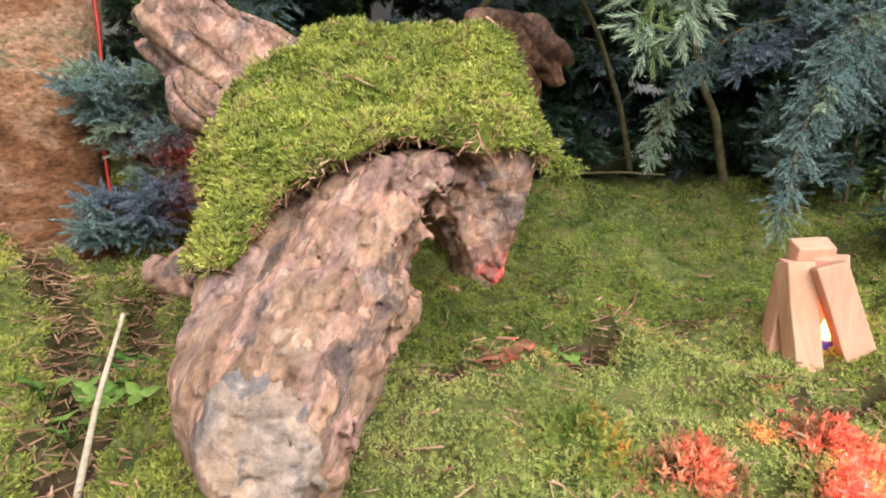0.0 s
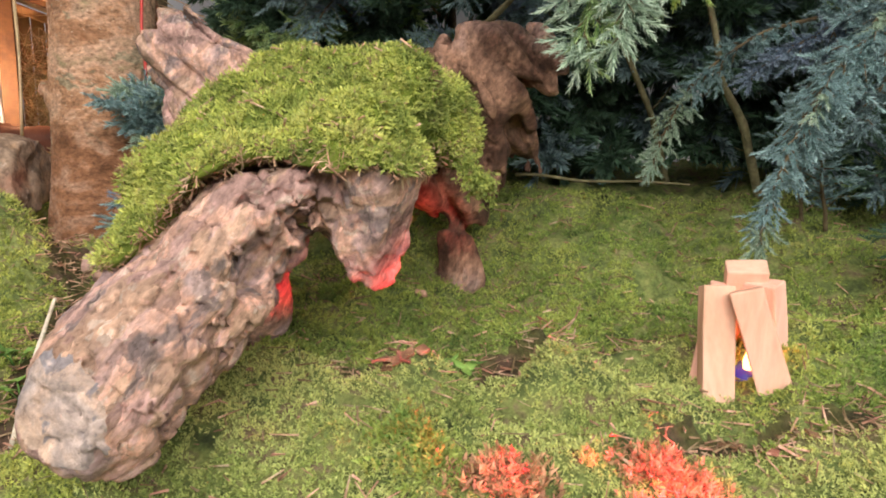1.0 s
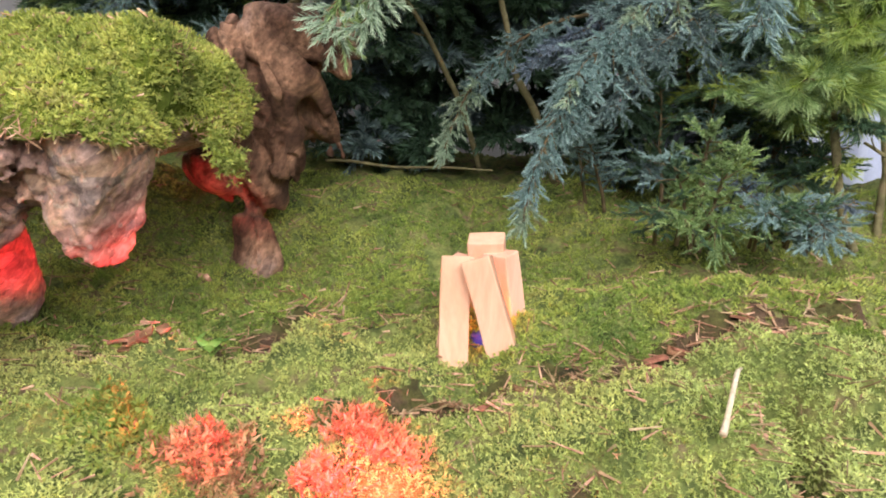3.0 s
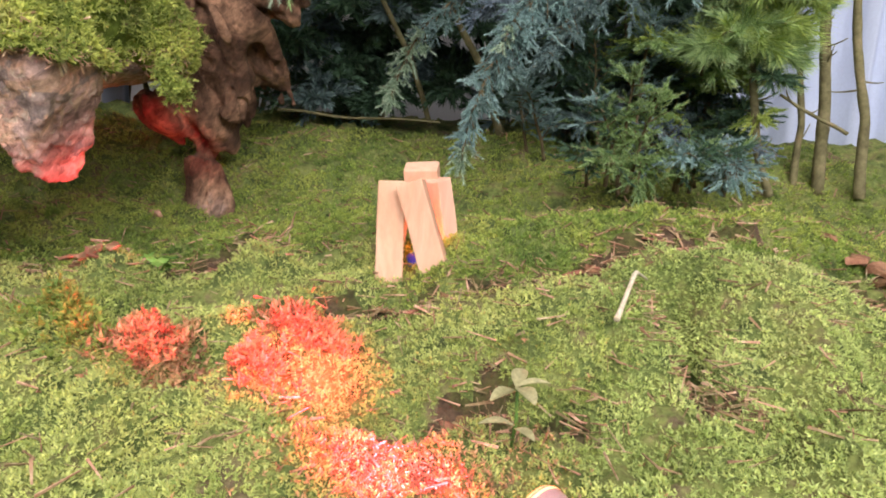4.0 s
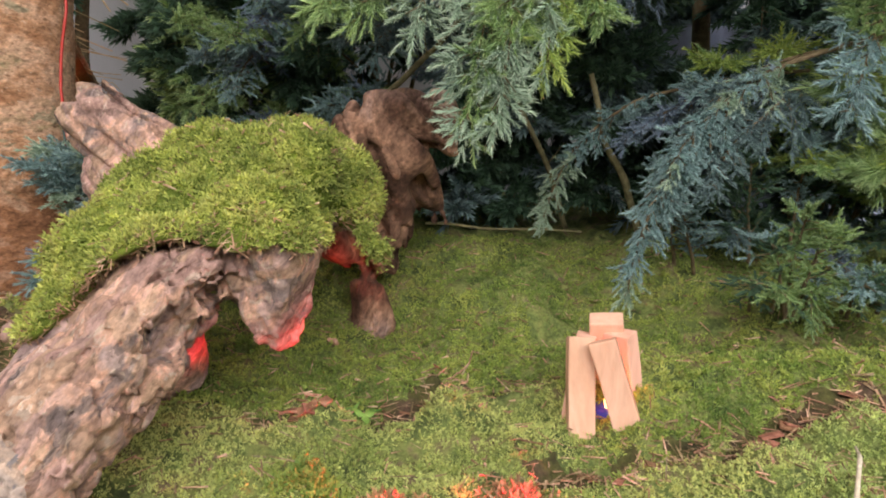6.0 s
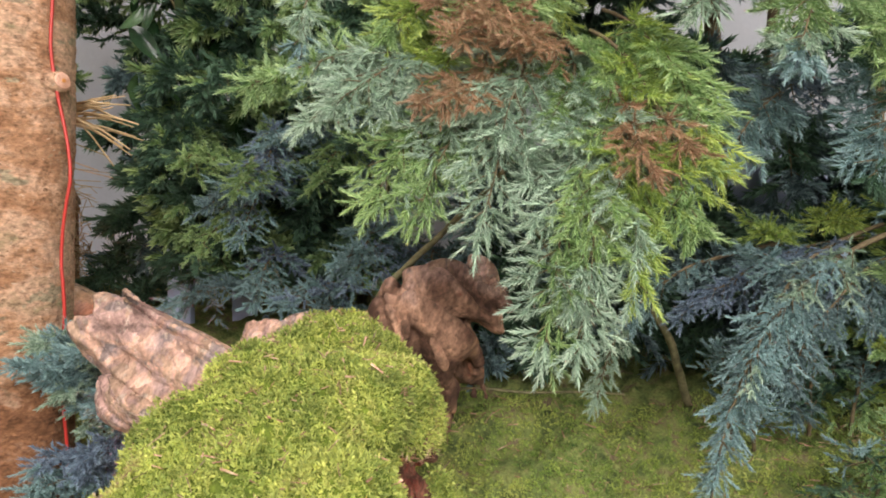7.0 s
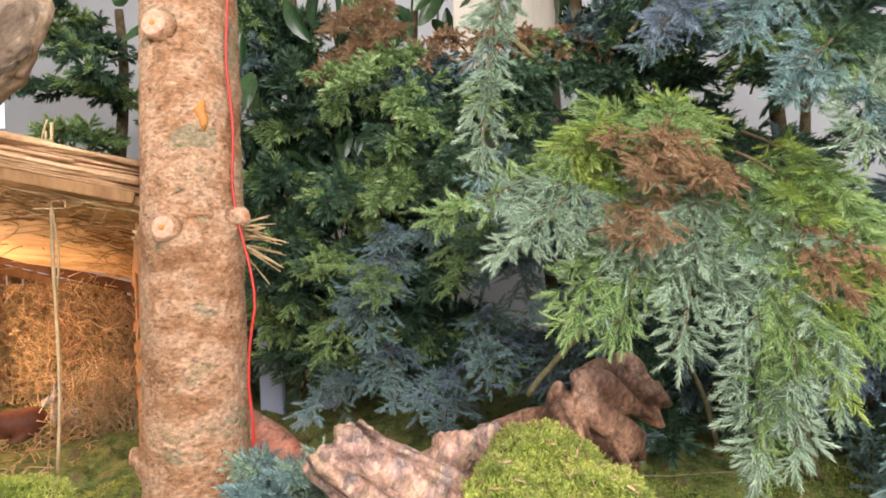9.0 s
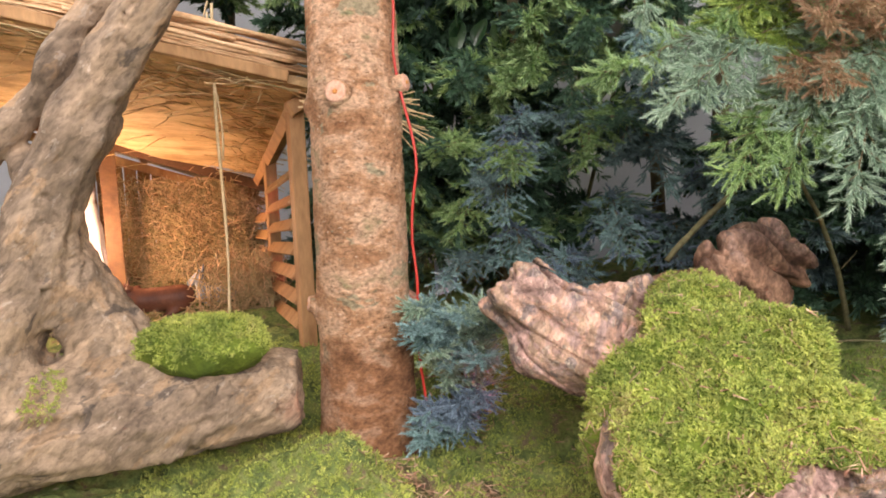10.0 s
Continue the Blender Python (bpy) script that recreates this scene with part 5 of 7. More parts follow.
# ---- conifers ----
def shoot(needles, length, width, spread, seed):
    """One short shoot, 1 long, set with needles; and how young each corner is."""
    r = np.random.RandomState(seed)
    rows, faces, age = [], [], []
    for k in range(needles):
        h = (k + 0.5) / needles
        a = k * 2.39996 + r.uniform(-0.3, 0.3)
        out = np.array((math.cos(a), math.sin(a) * 0.75, 0.0))
        ahead = out * math.sin(spread * (1 - 0.45 * h)) + np.array((0, 0, math.cos(spread * (1 - 0.45 * h))))
        side = np.cross(ahead, out + (0.2, 0.1, 0.4))
        side = side / np.linalg.norm(side) * width
        root = np.array((0, 0, h * 0.92))
        size = length * r.uniform(0.75, 1.15) * (1 - 0.35 * h)
        n = len(rows)
        rows += [root + side, root + ahead * size, root - side]
        faces.append((n, n + 1, n + 2))
        age += [0.1, 1.0, 0.1]
    return np.array(rows), np.array(faces), np.array(age)


SHOOTS = {"soft": shoot(30, 0.48, 0.034, 0.85, 1), "short": shoot(24, 0.44, 0.044, 0.95, 2), "long": shoot(26, 1.25, 0.026, 0.75, 3), "coarse": shoot(15, 0.66, 0.085, 0.8, 4)}


def bend(a, b, c, n):
    t = np.linspace(0, 1, n)[:, None]
    a, b, c = np.array(a, float), np.array(b, float), np.array(c, float)
    return a * (1 - t) ** 2 + 2 * b * t * (1 - t) + c * t * t


def conifer_branch(start, via, tip, reach, hue, label, seed, kind="soft", size=0.019, step=0.015, droop=0.35, bare=0.12, thick=0.003, stem=None, flat=(0, 0, 1), name="conifer_branch", group="conifer branches", dense=0.0055):
    """A drooping branch: a stem, side twigs on both sides that shorten to the tip, and needled shoots along them."""
    r = np.random.RandomState(seed)
    spine = bend(start, via, tip, 30)
    spine = spine + 0.004 * np.stack([vnoise(spine, 18, seed % 17 + k) for k in range(3)], 1)
    total = np.linalg.norm(np.diff(spine, axis=0), axis=1).sum()
    tangent = np.gradient(spine, axis=0)
    tangent /= np.linalg.norm(tangent, axis=1, keepdims=True)
    stems = [tube(spine[::2], np.linspace(thick, thick * 0.25, 15), 6, False)]
    at, ahead, youth = [], [], []
    n = max(4, int(total / step))
    for k in range(n):
        s = bare + (0.99 - bare) * (k + r.rand() * 0.6) / n
        q = s * 29
        i0 = min(int(q), 28)
        p = spine[i0] + (spine[i0 + 1] - spine[i0]) * (q - i0)
        w = tangent[i0]
        side = np.cross(w, np.array(flat, float) + r.normal(size=3) * 0.25)
        side /= np.linalg.norm(side)
        side = side * (1 if k % 2 else -1)
        length = reach * (0.30 + 0.70 * math.sin(math.pi * min(1, 0.18 + s * 0.75)) ** 1.0) * (1 - s) ** 0.35 * r.uniform(0.6, 1.15) + 0.006
        way = w * 0.75 + side * 0.75 + r.normal(size=3) * 0.26
        way /= np.linalg.norm(way)
        end = p + way * length + np.array((0, 0, -droop * length * length / max(reach, 0.02)))
        twig = bend(p, p + way * length * 0.55, end, 6)
        stems.append(tube(twig[::2], np.linspace(thick * 0.38, thick * 0.15, 3), 3, False))
        count = max(2, int(length / dense))
        for c in range(count):
            u = (c + r.rand()) / count * 5
            j = min(int(u), 4)
            d = twig[j + 1] - twig[j]
            d = d / (np.linalg.norm(d) + 1e-9)
            at.append(twig[j] + (twig[j + 1] - twig[j]) * (u - j))
            leaf_side = np.cross(d, np.array(flat, float))
            leaf_side /= np.linalg.norm(leaf_side) + 1e-9
            ahead.append(d + leaf_side * (0.75 if c % 2 else -0.75) + r.normal(size=3) * 0.28 + np.array((0, 0, -0.10)))
            youth.append(0.25 + 0.55 * u / 5 + 0.2 * s)
        at.append(twig[-1])
        ahead.append(way + r.normal(size=3) * 0.1)
        youth.append(1.0)
    for c in range(int(total * (1 - bare) / 0.005)):
        q = (bare + (1 - bare) * r.rand()) * 28.9
        i0 = int(q)
        at.append(spine[i0] + (spine[i0 + 1] - spine[i0]) * (q - i0))
        ahead.append(tangent[i0] * 0.7 + r.normal(size=3) * 0.7)
        youth.append(0.4 + 0.5 * q / 29)
    for c in range(10):
        at.append(spine[-1 - c // 2])
        ahead.append(tangent[-1] + r.normal(size=3) * 0.3)
        youth.append(0.9)
    at, ahead, youth = np.array(at), np.array(ahead), np.array(youth)
    template, faces, age = SHOOTS[kind]
    turns = frames_along(ahead, r) * (size * r.uniform(0.65, 1.25, len(at)))[:, None, None]
    owner = thing(name, Vector(start), label, "conifer branch", group)
    solid("stem", *merge(stems), stem or STEM, owner)
    hues = (hue,) if isinstance(hue, str) else hue
    pick = np.clip((np.array([vnoise(at, 9, seed % 23)])[0] * 0.9 + 0.5) * len(hues), 0, len(hues) - 0.01).astype(int)
    for k, one in enumerate(hues):
        chosen = pick == k
        if not chosen.any():
            continue
        v, f = scatter(template, faces, at[chosen], turns[chosen])
        ob = solid("foliage", v, f, NEEDLE[one], owner)
        growth = ob.data.attributes.new("growth", "FLOAT", "POINT")
        growth.data.foreach_set("value", (np.tile(age, chosen.sum()) * np.repeat(youth[chosen], len(age))).astype(np.float32))
    return owner


PALE, MIXED, BLUE = ("pale", "green", "pale"), ("green", "lime", "pale"), ("blue", "slate", "violet")
# great feathery boughs over the clearing, from the shrub behind
for k, (start, via, tip, reach, hue) in enumerate((
    ((0.24, 0.97, 1.47), (0.08, 0.88, 1.47), (-0.150, 0.830, 1.375), 0.055, PALE),
    ((0.22, 0.95, 1.46), (0.08, 0.84, 1.46), (-0.060, 0.790, 1.330), 0.085, MIXED),
    ((0.22, 0.93, 1.45), (0.10, 0.80, 1.42), (0.015, 0.775, 1.235), 0.085, PALE),
    ((0.20, 0.90, 1.45), (0.14, 0.78, 1.42), (0.065, 0.765, 1.215), 0.070, ("green", "pale")),
    ((0.20, 0.90, 1.44), (0.18, 0.76, 1.42), (0.135, 0.745, 1.200), 0.075, PALE),
    ((0.24, 0.88, 1.44), (0.24, 0.74, 1.36), (0.200, 0.700, 1.080), 0.075, PALE),
    ((0.24, 0.88, 1.42), (0.27, 0.72, 1.34), (0.235, 0.695, 1.095), 0.070, ("pale", "green")),
    ((0.26, 0.86, 1.42), (0.30, 0.73, 1.36), (0.285, 0.700, 1.150), 0.070, MIXED),
    ((0.26, 0.88, 1.45), (0.32, 0.74, 1.38), (0.340, 0.715, 1.215), 0.065, ("lime", "green", "lime")),
    ((0.28, 0.90, 1.48), (0.34, 0.78, 1.42), (0.370, 0.730, 1.270), 0.060, ("lime", "green")),
    ((0.15, 1.00, 1.52), (0.10, 0.86, 1.54), (0.020, 0.830, 1.430), 0.075, ("lime", "green")),
    ((0.20, 1.00, 1.54), (0.20, 0.86, 1.54), (0.130, 0.800, 1.440), 0.070, ("lime", "green")),
)):
    conifer_branch(start, via, tip, reach, hue, "feathery grey green conifer bough drooping over the moss", 200 + k, "soft", 0.026, 0.0092, thick=0.0026, flat=(0.1, -0.75, 0.6))
# withered brown patches inside the bough
for k, (start, tip) in enumerate((((0.20, 0.92, 1.46), (0.07, 0.80, 1.46)), ((0.20, 0.90, 1.45), (0.12, 0.77, 1.44)), ((0.22, 0.9, 1.43), (0.15, 0.77, 1.41)), ((0.18, 0.86, 1.44), (0.13, 0.76, 1.46)), ((0.14, 0.86, 1.38), (0.07, 0.755, 1.345)), ((0.30, 0.86, 1.38), (0.33, 0.75, 1.29)), ((0.27, 0.84, 1.40), (0.29, 0.73, 1.30)), ((0.22, 0.9, 1.42), (0.13, 0.79, 1.38)), ((0.20, 0.88, 1.45), (0.14, 0.735, 1.425)), ((0.18, 0.88, 1.44), (0.10, 0.74, 1.405)), ((0.22, 0.88, 1.43), (0.18, 0.735, 1.40)), ((0.16, 0.84, 1.38), (0.10, 0.735, 1.34)), ((0.30, 0.82, 1.36), (0.33, 0.70, 1.29)), ((0.28, 0.80, 1.36), (0.30, 0.69, 1.265)))):
    mid = [(a + b) / 2 + (0.02 if i == 2 else 0) for i, (a, b) in enumerate(zip(start, tip))]
    conifer_branch(start, mid, tip, 0.050, "brown", "withered reddish brown twig inside the green bough", 240 + k, "soft", 0.018, 0.012, thick=0.0025, flat=(0.1, -0.75, 0.6))
# boughs to the east and above
for k, (start, via, tip, reach, hue) in enumerate((
    ((0.55, 1.05, 1.66), (0.42, 0.86, 1.66), (0.285, 0.780, 1.500), 0.080, ("blue", "green", "dark")),
    ((0.55, 1.05, 1.62), (0.44, 0.84, 1.60), (0.345, 0.750, 1.430), 0.080, ("blue", "pale", "green")),
    ((0.60, 1.00, 1.60), (0.52, 0.82, 1.56), (0.435, 0.740, 1.380), 0.085, ("blue", "pale", "green")),
    ((0.66, 1.00, 1.60), (0.60, 0.82, 1.54), (0.540, 0.740, 1.360), 0.085, ("green", "blue", "dark")),
    ((0.70, 1.00, 1.66), (0.66, 0.84, 1.66), (0.600, 0.760, 1.500), 0.085, ("blue", "green", "dark")),
    ((0.45, 1.02, 1.70), (0.36, 0.88, 1.74), (0.260, 0.860, 1.600), 0.075, ("blue", "pale")),
    ((0.34, 1.02, 1.70), (0.26, 0.92, 1.74), (0.150, 0.900, 1.600), 0.070, BLUE),
    ((0.60, 1.02, 1.76), (0.50, 0.86, 1.80), (0.390, 0.800, 1.640), 0.085, ("green", "dark")),
    ((0.72, 1.00, 1.78), (0.64, 0.86, 1.80), (0.540, 0.790, 1.650), 0.085, ("green", "blue")),
    ((0.72, 1.02, 1.45), (0.62, 0.88, 1.44), (0.550, 0.800, 1.270), 0.080, ("green", "dark", "blue")),
    ((0.62, 1.04, 1.42), (0.50, 0.90, 1.42), (0.420, 0.850, 1.300), 0.070, BLUE),
    ((0.52, 1.06, 1.40), (0.44, 0.94, 1.38), (0.360, 0.900, 1.270), 0.065, BLUE),
    ((0.80, 1.00, 1.50), (0.74, 0.86, 1.48), (0.690, 0.790, 1.300), 0.080, ("dark", "green")),
    ((0.78, 1.02, 1.34), (0.70, 0.90, 1.30), (0.640, 0.840, 1.120), 0.075, ("green", "blue")),
    ((-0.02, 0.92, 1.74), (-0.07, 0.85, 1.66), (-0.085, 0.850, 1.395), 0.030, ("pale", "blue")),
)):
    conifer_branch(start, via, tip, reach, hue, "blue green conifer bough hanging from above", 260 + k, "soft", 0.026, 0.0100, thick=0.003, flat=(0.1, -0.75, 0.6))
# two hanging juniper tips over the moss
conifer_branch((0.72, 0.95, 1.23), (0.42, 0.85, 1.18), (0.397, 0.792, 0.898), 0.040, ("blue", "pale", "blue"), "long drooping blue juniper branch with an orange brown stem", 300, "short", 0.020, 0.0075, 0.6, 0.25, 0.0042, dense=0.0045)
conifer_branch((0.66, 0.97, 1.22), (0.46, 0.88, 1.18), (0.445, 0.830, 1.005), 0.048, BLUE, "drooping blue juniper branch beside a longer one", 301, "short", 0.020, 0.0075, 0.6, 0.2, 0.003, dense=0.0045)
conifer_branch((0.56, 1.04, 1.19), (0.33, 1.00, 1.17), (0.290, 0.945, 0.968), 0.030, ("blue", "pale"), "slender drooping blue green juniper branch", 302, "short", 0.018, 0.0085, 0.6, 0.25, 0.0035, dense=0.0045)
conifer_branch((0.66, 1.02, 1.20), (0.50, 0.97, 1.19), (0.400, 0.960, 1.090), 0.045, BLUE, "spreading blue juniper branch", 303, "short", 0.020, 0.0075, 0.5, 0.2, 0.003, dense=0.0045)
conifer_branch((0.72, 0.98, 1.20), (0.56, 0.90, 1.17), (0.490, 0.840, 1.030), 0.050, ("slate", "blue"), "spreading blue juniper branch", 304, "short", 0.020, 0.0075, 0.5, 0.2, 0.003, dense=0.0045)
# low shrubs in front of the cloth
for k, (start, tip, hue, kind, size, reach) in enumerate((
    ((0.60, 0.86, 0.87), (0.545, 0.785, 0.985), ("green", "dark", "blue"), "short", 0.017, 0.045),
    ((0.60, 0.86, 0.87), (0.585, 0.785, 1.015), ("dark", "green"), "short", 0.017, 0.045),
    ((0.61, 0.86, 0.87), (0.625, 0.800, 0.990), ("green",), "short", 0.017, 0.045),
    ((0.58, 0.85, 0.88), (0.560, 0.770, 0.920), ("green", "dark"), "short", 0.016, 0.035),
    ((0.72, 0.92, 0.88), (0.640, 0.850, 0.950), BLUE, "short", 0.017, 0.05),
    ((0.74, 0.93, 0.88), (0.700, 0.850, 0.930), BLUE, "short", 0.017, 0.05),
    ((0.76, 0.95, 0.90), (0.790, 0.880, 0.930), BLUE, "short", 0.016, 0.04),
    ((0.82, 0.97, 1.16), (0.640, 0.900, 1.160), ("green", "lime"), "long", 0.022, 0.055),
    ((0.84, 0.97, 1.10), (0.700, 0.880, 1.060), ("lime", "green"), "long", 0.022, 0.05),
    ((0.86, 0.97, 1.16), (0.760, 0.880, 1.130), ("green", "lime"), "long", 0.022, 0.055),
    ((0.90, 0.98, 1.20), (0.860, 0.900, 1.170), ("green",), "long", 0.022, 0.05),
    ((0.52, 1.00, 0.90), (0.470, 0.900, 1.000), ("dark", "blue"), "short", 0.018, 0.05),
    ((0.50, 1.02, 0.90), (0.440, 0.930, 1.060), ("dark", "blue"), "short", 0.018, 0.05),
    ((0.60, 1.02, 0.92), (0.560, 0.920, 1.080), ("dark", "green"), "short", 0.018, 0.05),
    ((0.66, 1.02, 0.92), (0.640, 0.930, 1.100), ("dark", "blue"), "short", 0.018, 0.05),
)):
    mid = [(a + b) / 2 + (0.04 if i == 2 else 0) for i, (a, b) in enumerate(zip(start, tip))]
    conifer_branch(start, mid, tip, reach, hue, "pine twig with long green needles" if kind == "long" else "low juniper twig growing from the moss", 320 + k, kind, size, 0.011 if kind == "short" else 0.016, 0.2, 0.15, 0.003, dense=0.0075 if kind == "short" else 0.012)
# thicket before the cloth
r = np.random.RandomState(75)
for k in range(20):
    x, z = r.uniform(0.50, 0.80), r.uniform(0.93, 1.24)
    start = (x + r.uniform(-0.02, 0.10), 1.18, 0.90 + 0.5 * (z - 0.93))
    mid = (x + 0.02, 1.08, z + 0.05)
    conifer_branch(start, mid, (x, r.uniform(0.88, 1.02), z), 0.065, (("dark", "green", "lime"), ("dark", "slate", "blue"), ("green", "dark", "lime"))[k % 3], "dense juniper branch in the thicket before the cloth", 720 + k, "short", 0.024, 0.0105, 0.3, 0.15, 0.003, dense=0.0075)
for k in range(9):
    x, z = r.uniform(0.66, 0.90), r.uniform(1.04, 1.24)
    conifer_branch((x + 0.06, 1.05, z - 0.03), (x + 0.03, 0.98, z + 0.03), (x, 0.90, z), 0.05, ("green", "lime"), "pine twig with long green needles", 745 + k, "long", 0.028, 0.013, 0.2, 0.15, 0.003, dense=0.010)
for k in range(12):
    x, y = r.uniform(0.52, 0.74), r.uniform(0.79, 0.88)
    conifer_branch((x + 0.02, y + 0.08, 0.875), (x + 0.01, y + 0.03, 0.95), (x, y, r.uniform(0.875, 0.96)), 0.04, (("green", "dark"), ("dark", "blue"), ("blue", "green"))[k % 3], "low juniper twig growing from the moss", 800 + k, "short", 0.017, 0.010, 0.2, 0.1, 0.0025, dense=0.0075)
# sprigs between trunk and stump
r = np.random.RandomState(76)
for k in range(16):
    low = k >= 10
    tip = (r.uniform(-0.415, -0.30), r.uniform(0.775, 0.84), r.uniform(0.865, 0.935) if low else r.uniform(0.96, 1.075))
    start = (-0.355 + r.uniform(-0.02, 0.03), 0.91, 0.86)
    mid = ((start[0] + tip[0]) / 2, 0.87, tip[2] + 0.01)
    conifer_branch(start, mid, tip, 0.036, ("blue", "violet") if low else ("pale", "blue"), "small blue green juniper sprig beside the trunk", 350 + k, "short", 0.022, 0.0075, 0.2, 0.25, 0.0025, dense=0.0055)
# blue junipers and dark boughs at the back
r = np.random.RandomState(77)
for k in range(30):
    x, z = r.uniform(-0.42, 0.16), r.uniform(0.95, 1.38)
    tip = (x, r.uniform(1.08, 1.24), z)
    start = (x + r.uniform(-0.05, 0.15), 1.42, z + r.uniform(-0.05, 0.12))
    via = ((x + start[0]) / 2, 1.28, max(z, start[2]) + 0.06)
    conifer_branch(start, via, tip, 0.085, (("blue", "violet", "blue"), ("slate", "blue"), ("dark", "green"))[k % 3], "blue juniper branch in the dark back of the shrubbery", 400 + k, "short", 0.024, 0.0125, 0.4, 0.1, 0.003, dense=0.0085)
for k in range(26):
    x, z = r.uniform(-0.40, 0.30), r.uniform(1.38, 1.66)
    tip = (x, r.uniform(1.12, 1.34), z)
    start = (x + r.uniform(-0.05, 0.2), 1.55, z + r.uniform(0.0, 0.15))
    via = ((x + start[0]) / 2, 1.36, max(z, start[2]) + 0.08)
    conifer_branch(start, via, tip, 0.085, (("green", "dark"), ("dark", "green"), ("slate", "green"))[k % 3], "conifer branch in the shaded back of the shrubbery", 440 + k, "coarse", 0.032, 0.013, 0.4, 0.1, 0.003, dense=0.0115)
# back rows: the thicket's shade is put into the needle colour
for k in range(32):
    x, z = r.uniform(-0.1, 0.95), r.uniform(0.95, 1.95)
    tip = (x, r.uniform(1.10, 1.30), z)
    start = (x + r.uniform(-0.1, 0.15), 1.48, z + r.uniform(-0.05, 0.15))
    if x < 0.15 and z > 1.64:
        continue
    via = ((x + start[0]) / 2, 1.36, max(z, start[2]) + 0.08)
    conifer_branch(start, via, tip, 0.10, ("dark", "dark", "slate"), "conifer branch at the back, deep shade put into its needle colour", 480 + k, "coarse", 0.040, 0.016, 0.4, 0.1, 0.003, dense=0.011)
for k in range(12):
    x, z = r.uniform(-0.05, 0.45), r.uniform(1.66, 1.95)
    tip = (x, r.uniform(1.15, 1.30), z)
    start = (x + r.uniform(-0.1, 0.15), 1.48, z + r.uniform(-0.02, 0.15))
    if x < 0.15:
        continue
    via = ((x + start[0]) / 2, 1.36, max(z, start[2]) + 0.05)
    conifer_branch(start, via, tip, 0.09, ("dark", "green", "slate"), "dark conifer branch high at the back", 690 + k, "coarse", 0.040, 0.016, 0.4, 0.1, 0.003, dense=0.011)
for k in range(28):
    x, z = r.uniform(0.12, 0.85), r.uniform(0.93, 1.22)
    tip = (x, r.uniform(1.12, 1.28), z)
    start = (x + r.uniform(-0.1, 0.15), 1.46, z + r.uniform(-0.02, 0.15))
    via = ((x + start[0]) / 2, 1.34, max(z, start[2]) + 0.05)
    conifer_branch(start, via, tip, 0.10, ("dark", "dark", "slate"), "conifer branch at the back, deep shade put into its needle colour", 600 + k, "coarse", 0.042, 0.016, 0.4, 0.1, 0.003, dense=0.011)
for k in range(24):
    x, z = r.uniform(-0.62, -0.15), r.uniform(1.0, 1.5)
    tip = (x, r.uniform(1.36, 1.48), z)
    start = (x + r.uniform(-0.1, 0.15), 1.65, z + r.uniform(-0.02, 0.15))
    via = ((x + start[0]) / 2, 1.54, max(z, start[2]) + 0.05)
    conifer_branch(start, via, tip, 0.11, ("dark", "green", "dark"), "conifer branch at the back, deep shade put into its needle colour", 640 + k, "coarse", 0.044, 0.016, 0.4, 0.1, 0.003, dense=0.011)
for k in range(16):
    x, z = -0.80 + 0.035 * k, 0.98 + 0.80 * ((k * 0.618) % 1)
    conifer_branch((x + 0.06, 1.98, z + 0.04), (x + 0.02, 1.88, z + 0.10), (x, 1.72, z), 0.12, ("dark", "dark", "slate"), "conifer branch at the back, deep shade put into its needle colour", 770 + k, "coarse", 0.05, 0.017, 0.4, 0.1, 0.003, dense=0.012)
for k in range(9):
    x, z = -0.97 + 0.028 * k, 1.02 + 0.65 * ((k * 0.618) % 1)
    conifer_branch((x + 0.10, 2.05, z + 0.06), (x + 0.05, 1.94, z + 0.12), (x, 1.78, z), 0.13, ("dark", "dark", "slate"), "conifer branch at the back, deep shade put into its needle colour", 830 + k, "coarse", 0.05, 0.017, 0.4, 0.1, 0.003, dense=0.012)
for k in range(22):
    x, z = r.uniform(-1.7, -0.3), r.uniform(1.5, 2.15)
    tip = (x, r.uniform(1.7, 1.95), z)
    start = (min((-1.35, -0.85, -0.45), key=lambda c: abs(c - x)), 2.2, z + r.uniform(-0.05, 0.10))
    via = ((x + start[0]) / 2, 2.0, max(z, start[2]) + 0.08)
    conifer_branch(start, via, tip, 0.13, ("green", "dark"), "green conifer branch behind the stable", 540 + k, "coarse", 0.045, 0.020, 0.4, 0.1, 0.004, dense=0.013)
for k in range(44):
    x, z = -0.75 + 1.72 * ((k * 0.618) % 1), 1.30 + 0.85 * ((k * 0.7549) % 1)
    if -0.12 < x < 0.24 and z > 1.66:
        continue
    conifer_branch((min((-0.62, -0.25, 0.12, 0.50, 0.90), key=lambda c: abs(c - x)), 1.98, z + 0.02), (x + 0.03, 1.86, z + 0.12), (x - 0.02, 1.66 + 0.06 * (k % 3), z), 0.15, (("dark", "dark", "slate"), ("dark", "green", "dark"))[k % 2], "conifer branch at the back, deep shade put into its needle colour", 900 + k, "coarse", 0.062, 0.022, 0.4, 0.1, 0.003, dense=0.017)
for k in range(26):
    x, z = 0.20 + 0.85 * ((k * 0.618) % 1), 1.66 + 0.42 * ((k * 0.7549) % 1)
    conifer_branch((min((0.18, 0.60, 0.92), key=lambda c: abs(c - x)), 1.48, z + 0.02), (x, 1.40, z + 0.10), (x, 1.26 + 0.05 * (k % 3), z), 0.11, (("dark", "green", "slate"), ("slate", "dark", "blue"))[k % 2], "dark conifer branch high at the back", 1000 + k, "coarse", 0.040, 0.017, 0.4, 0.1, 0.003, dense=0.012)
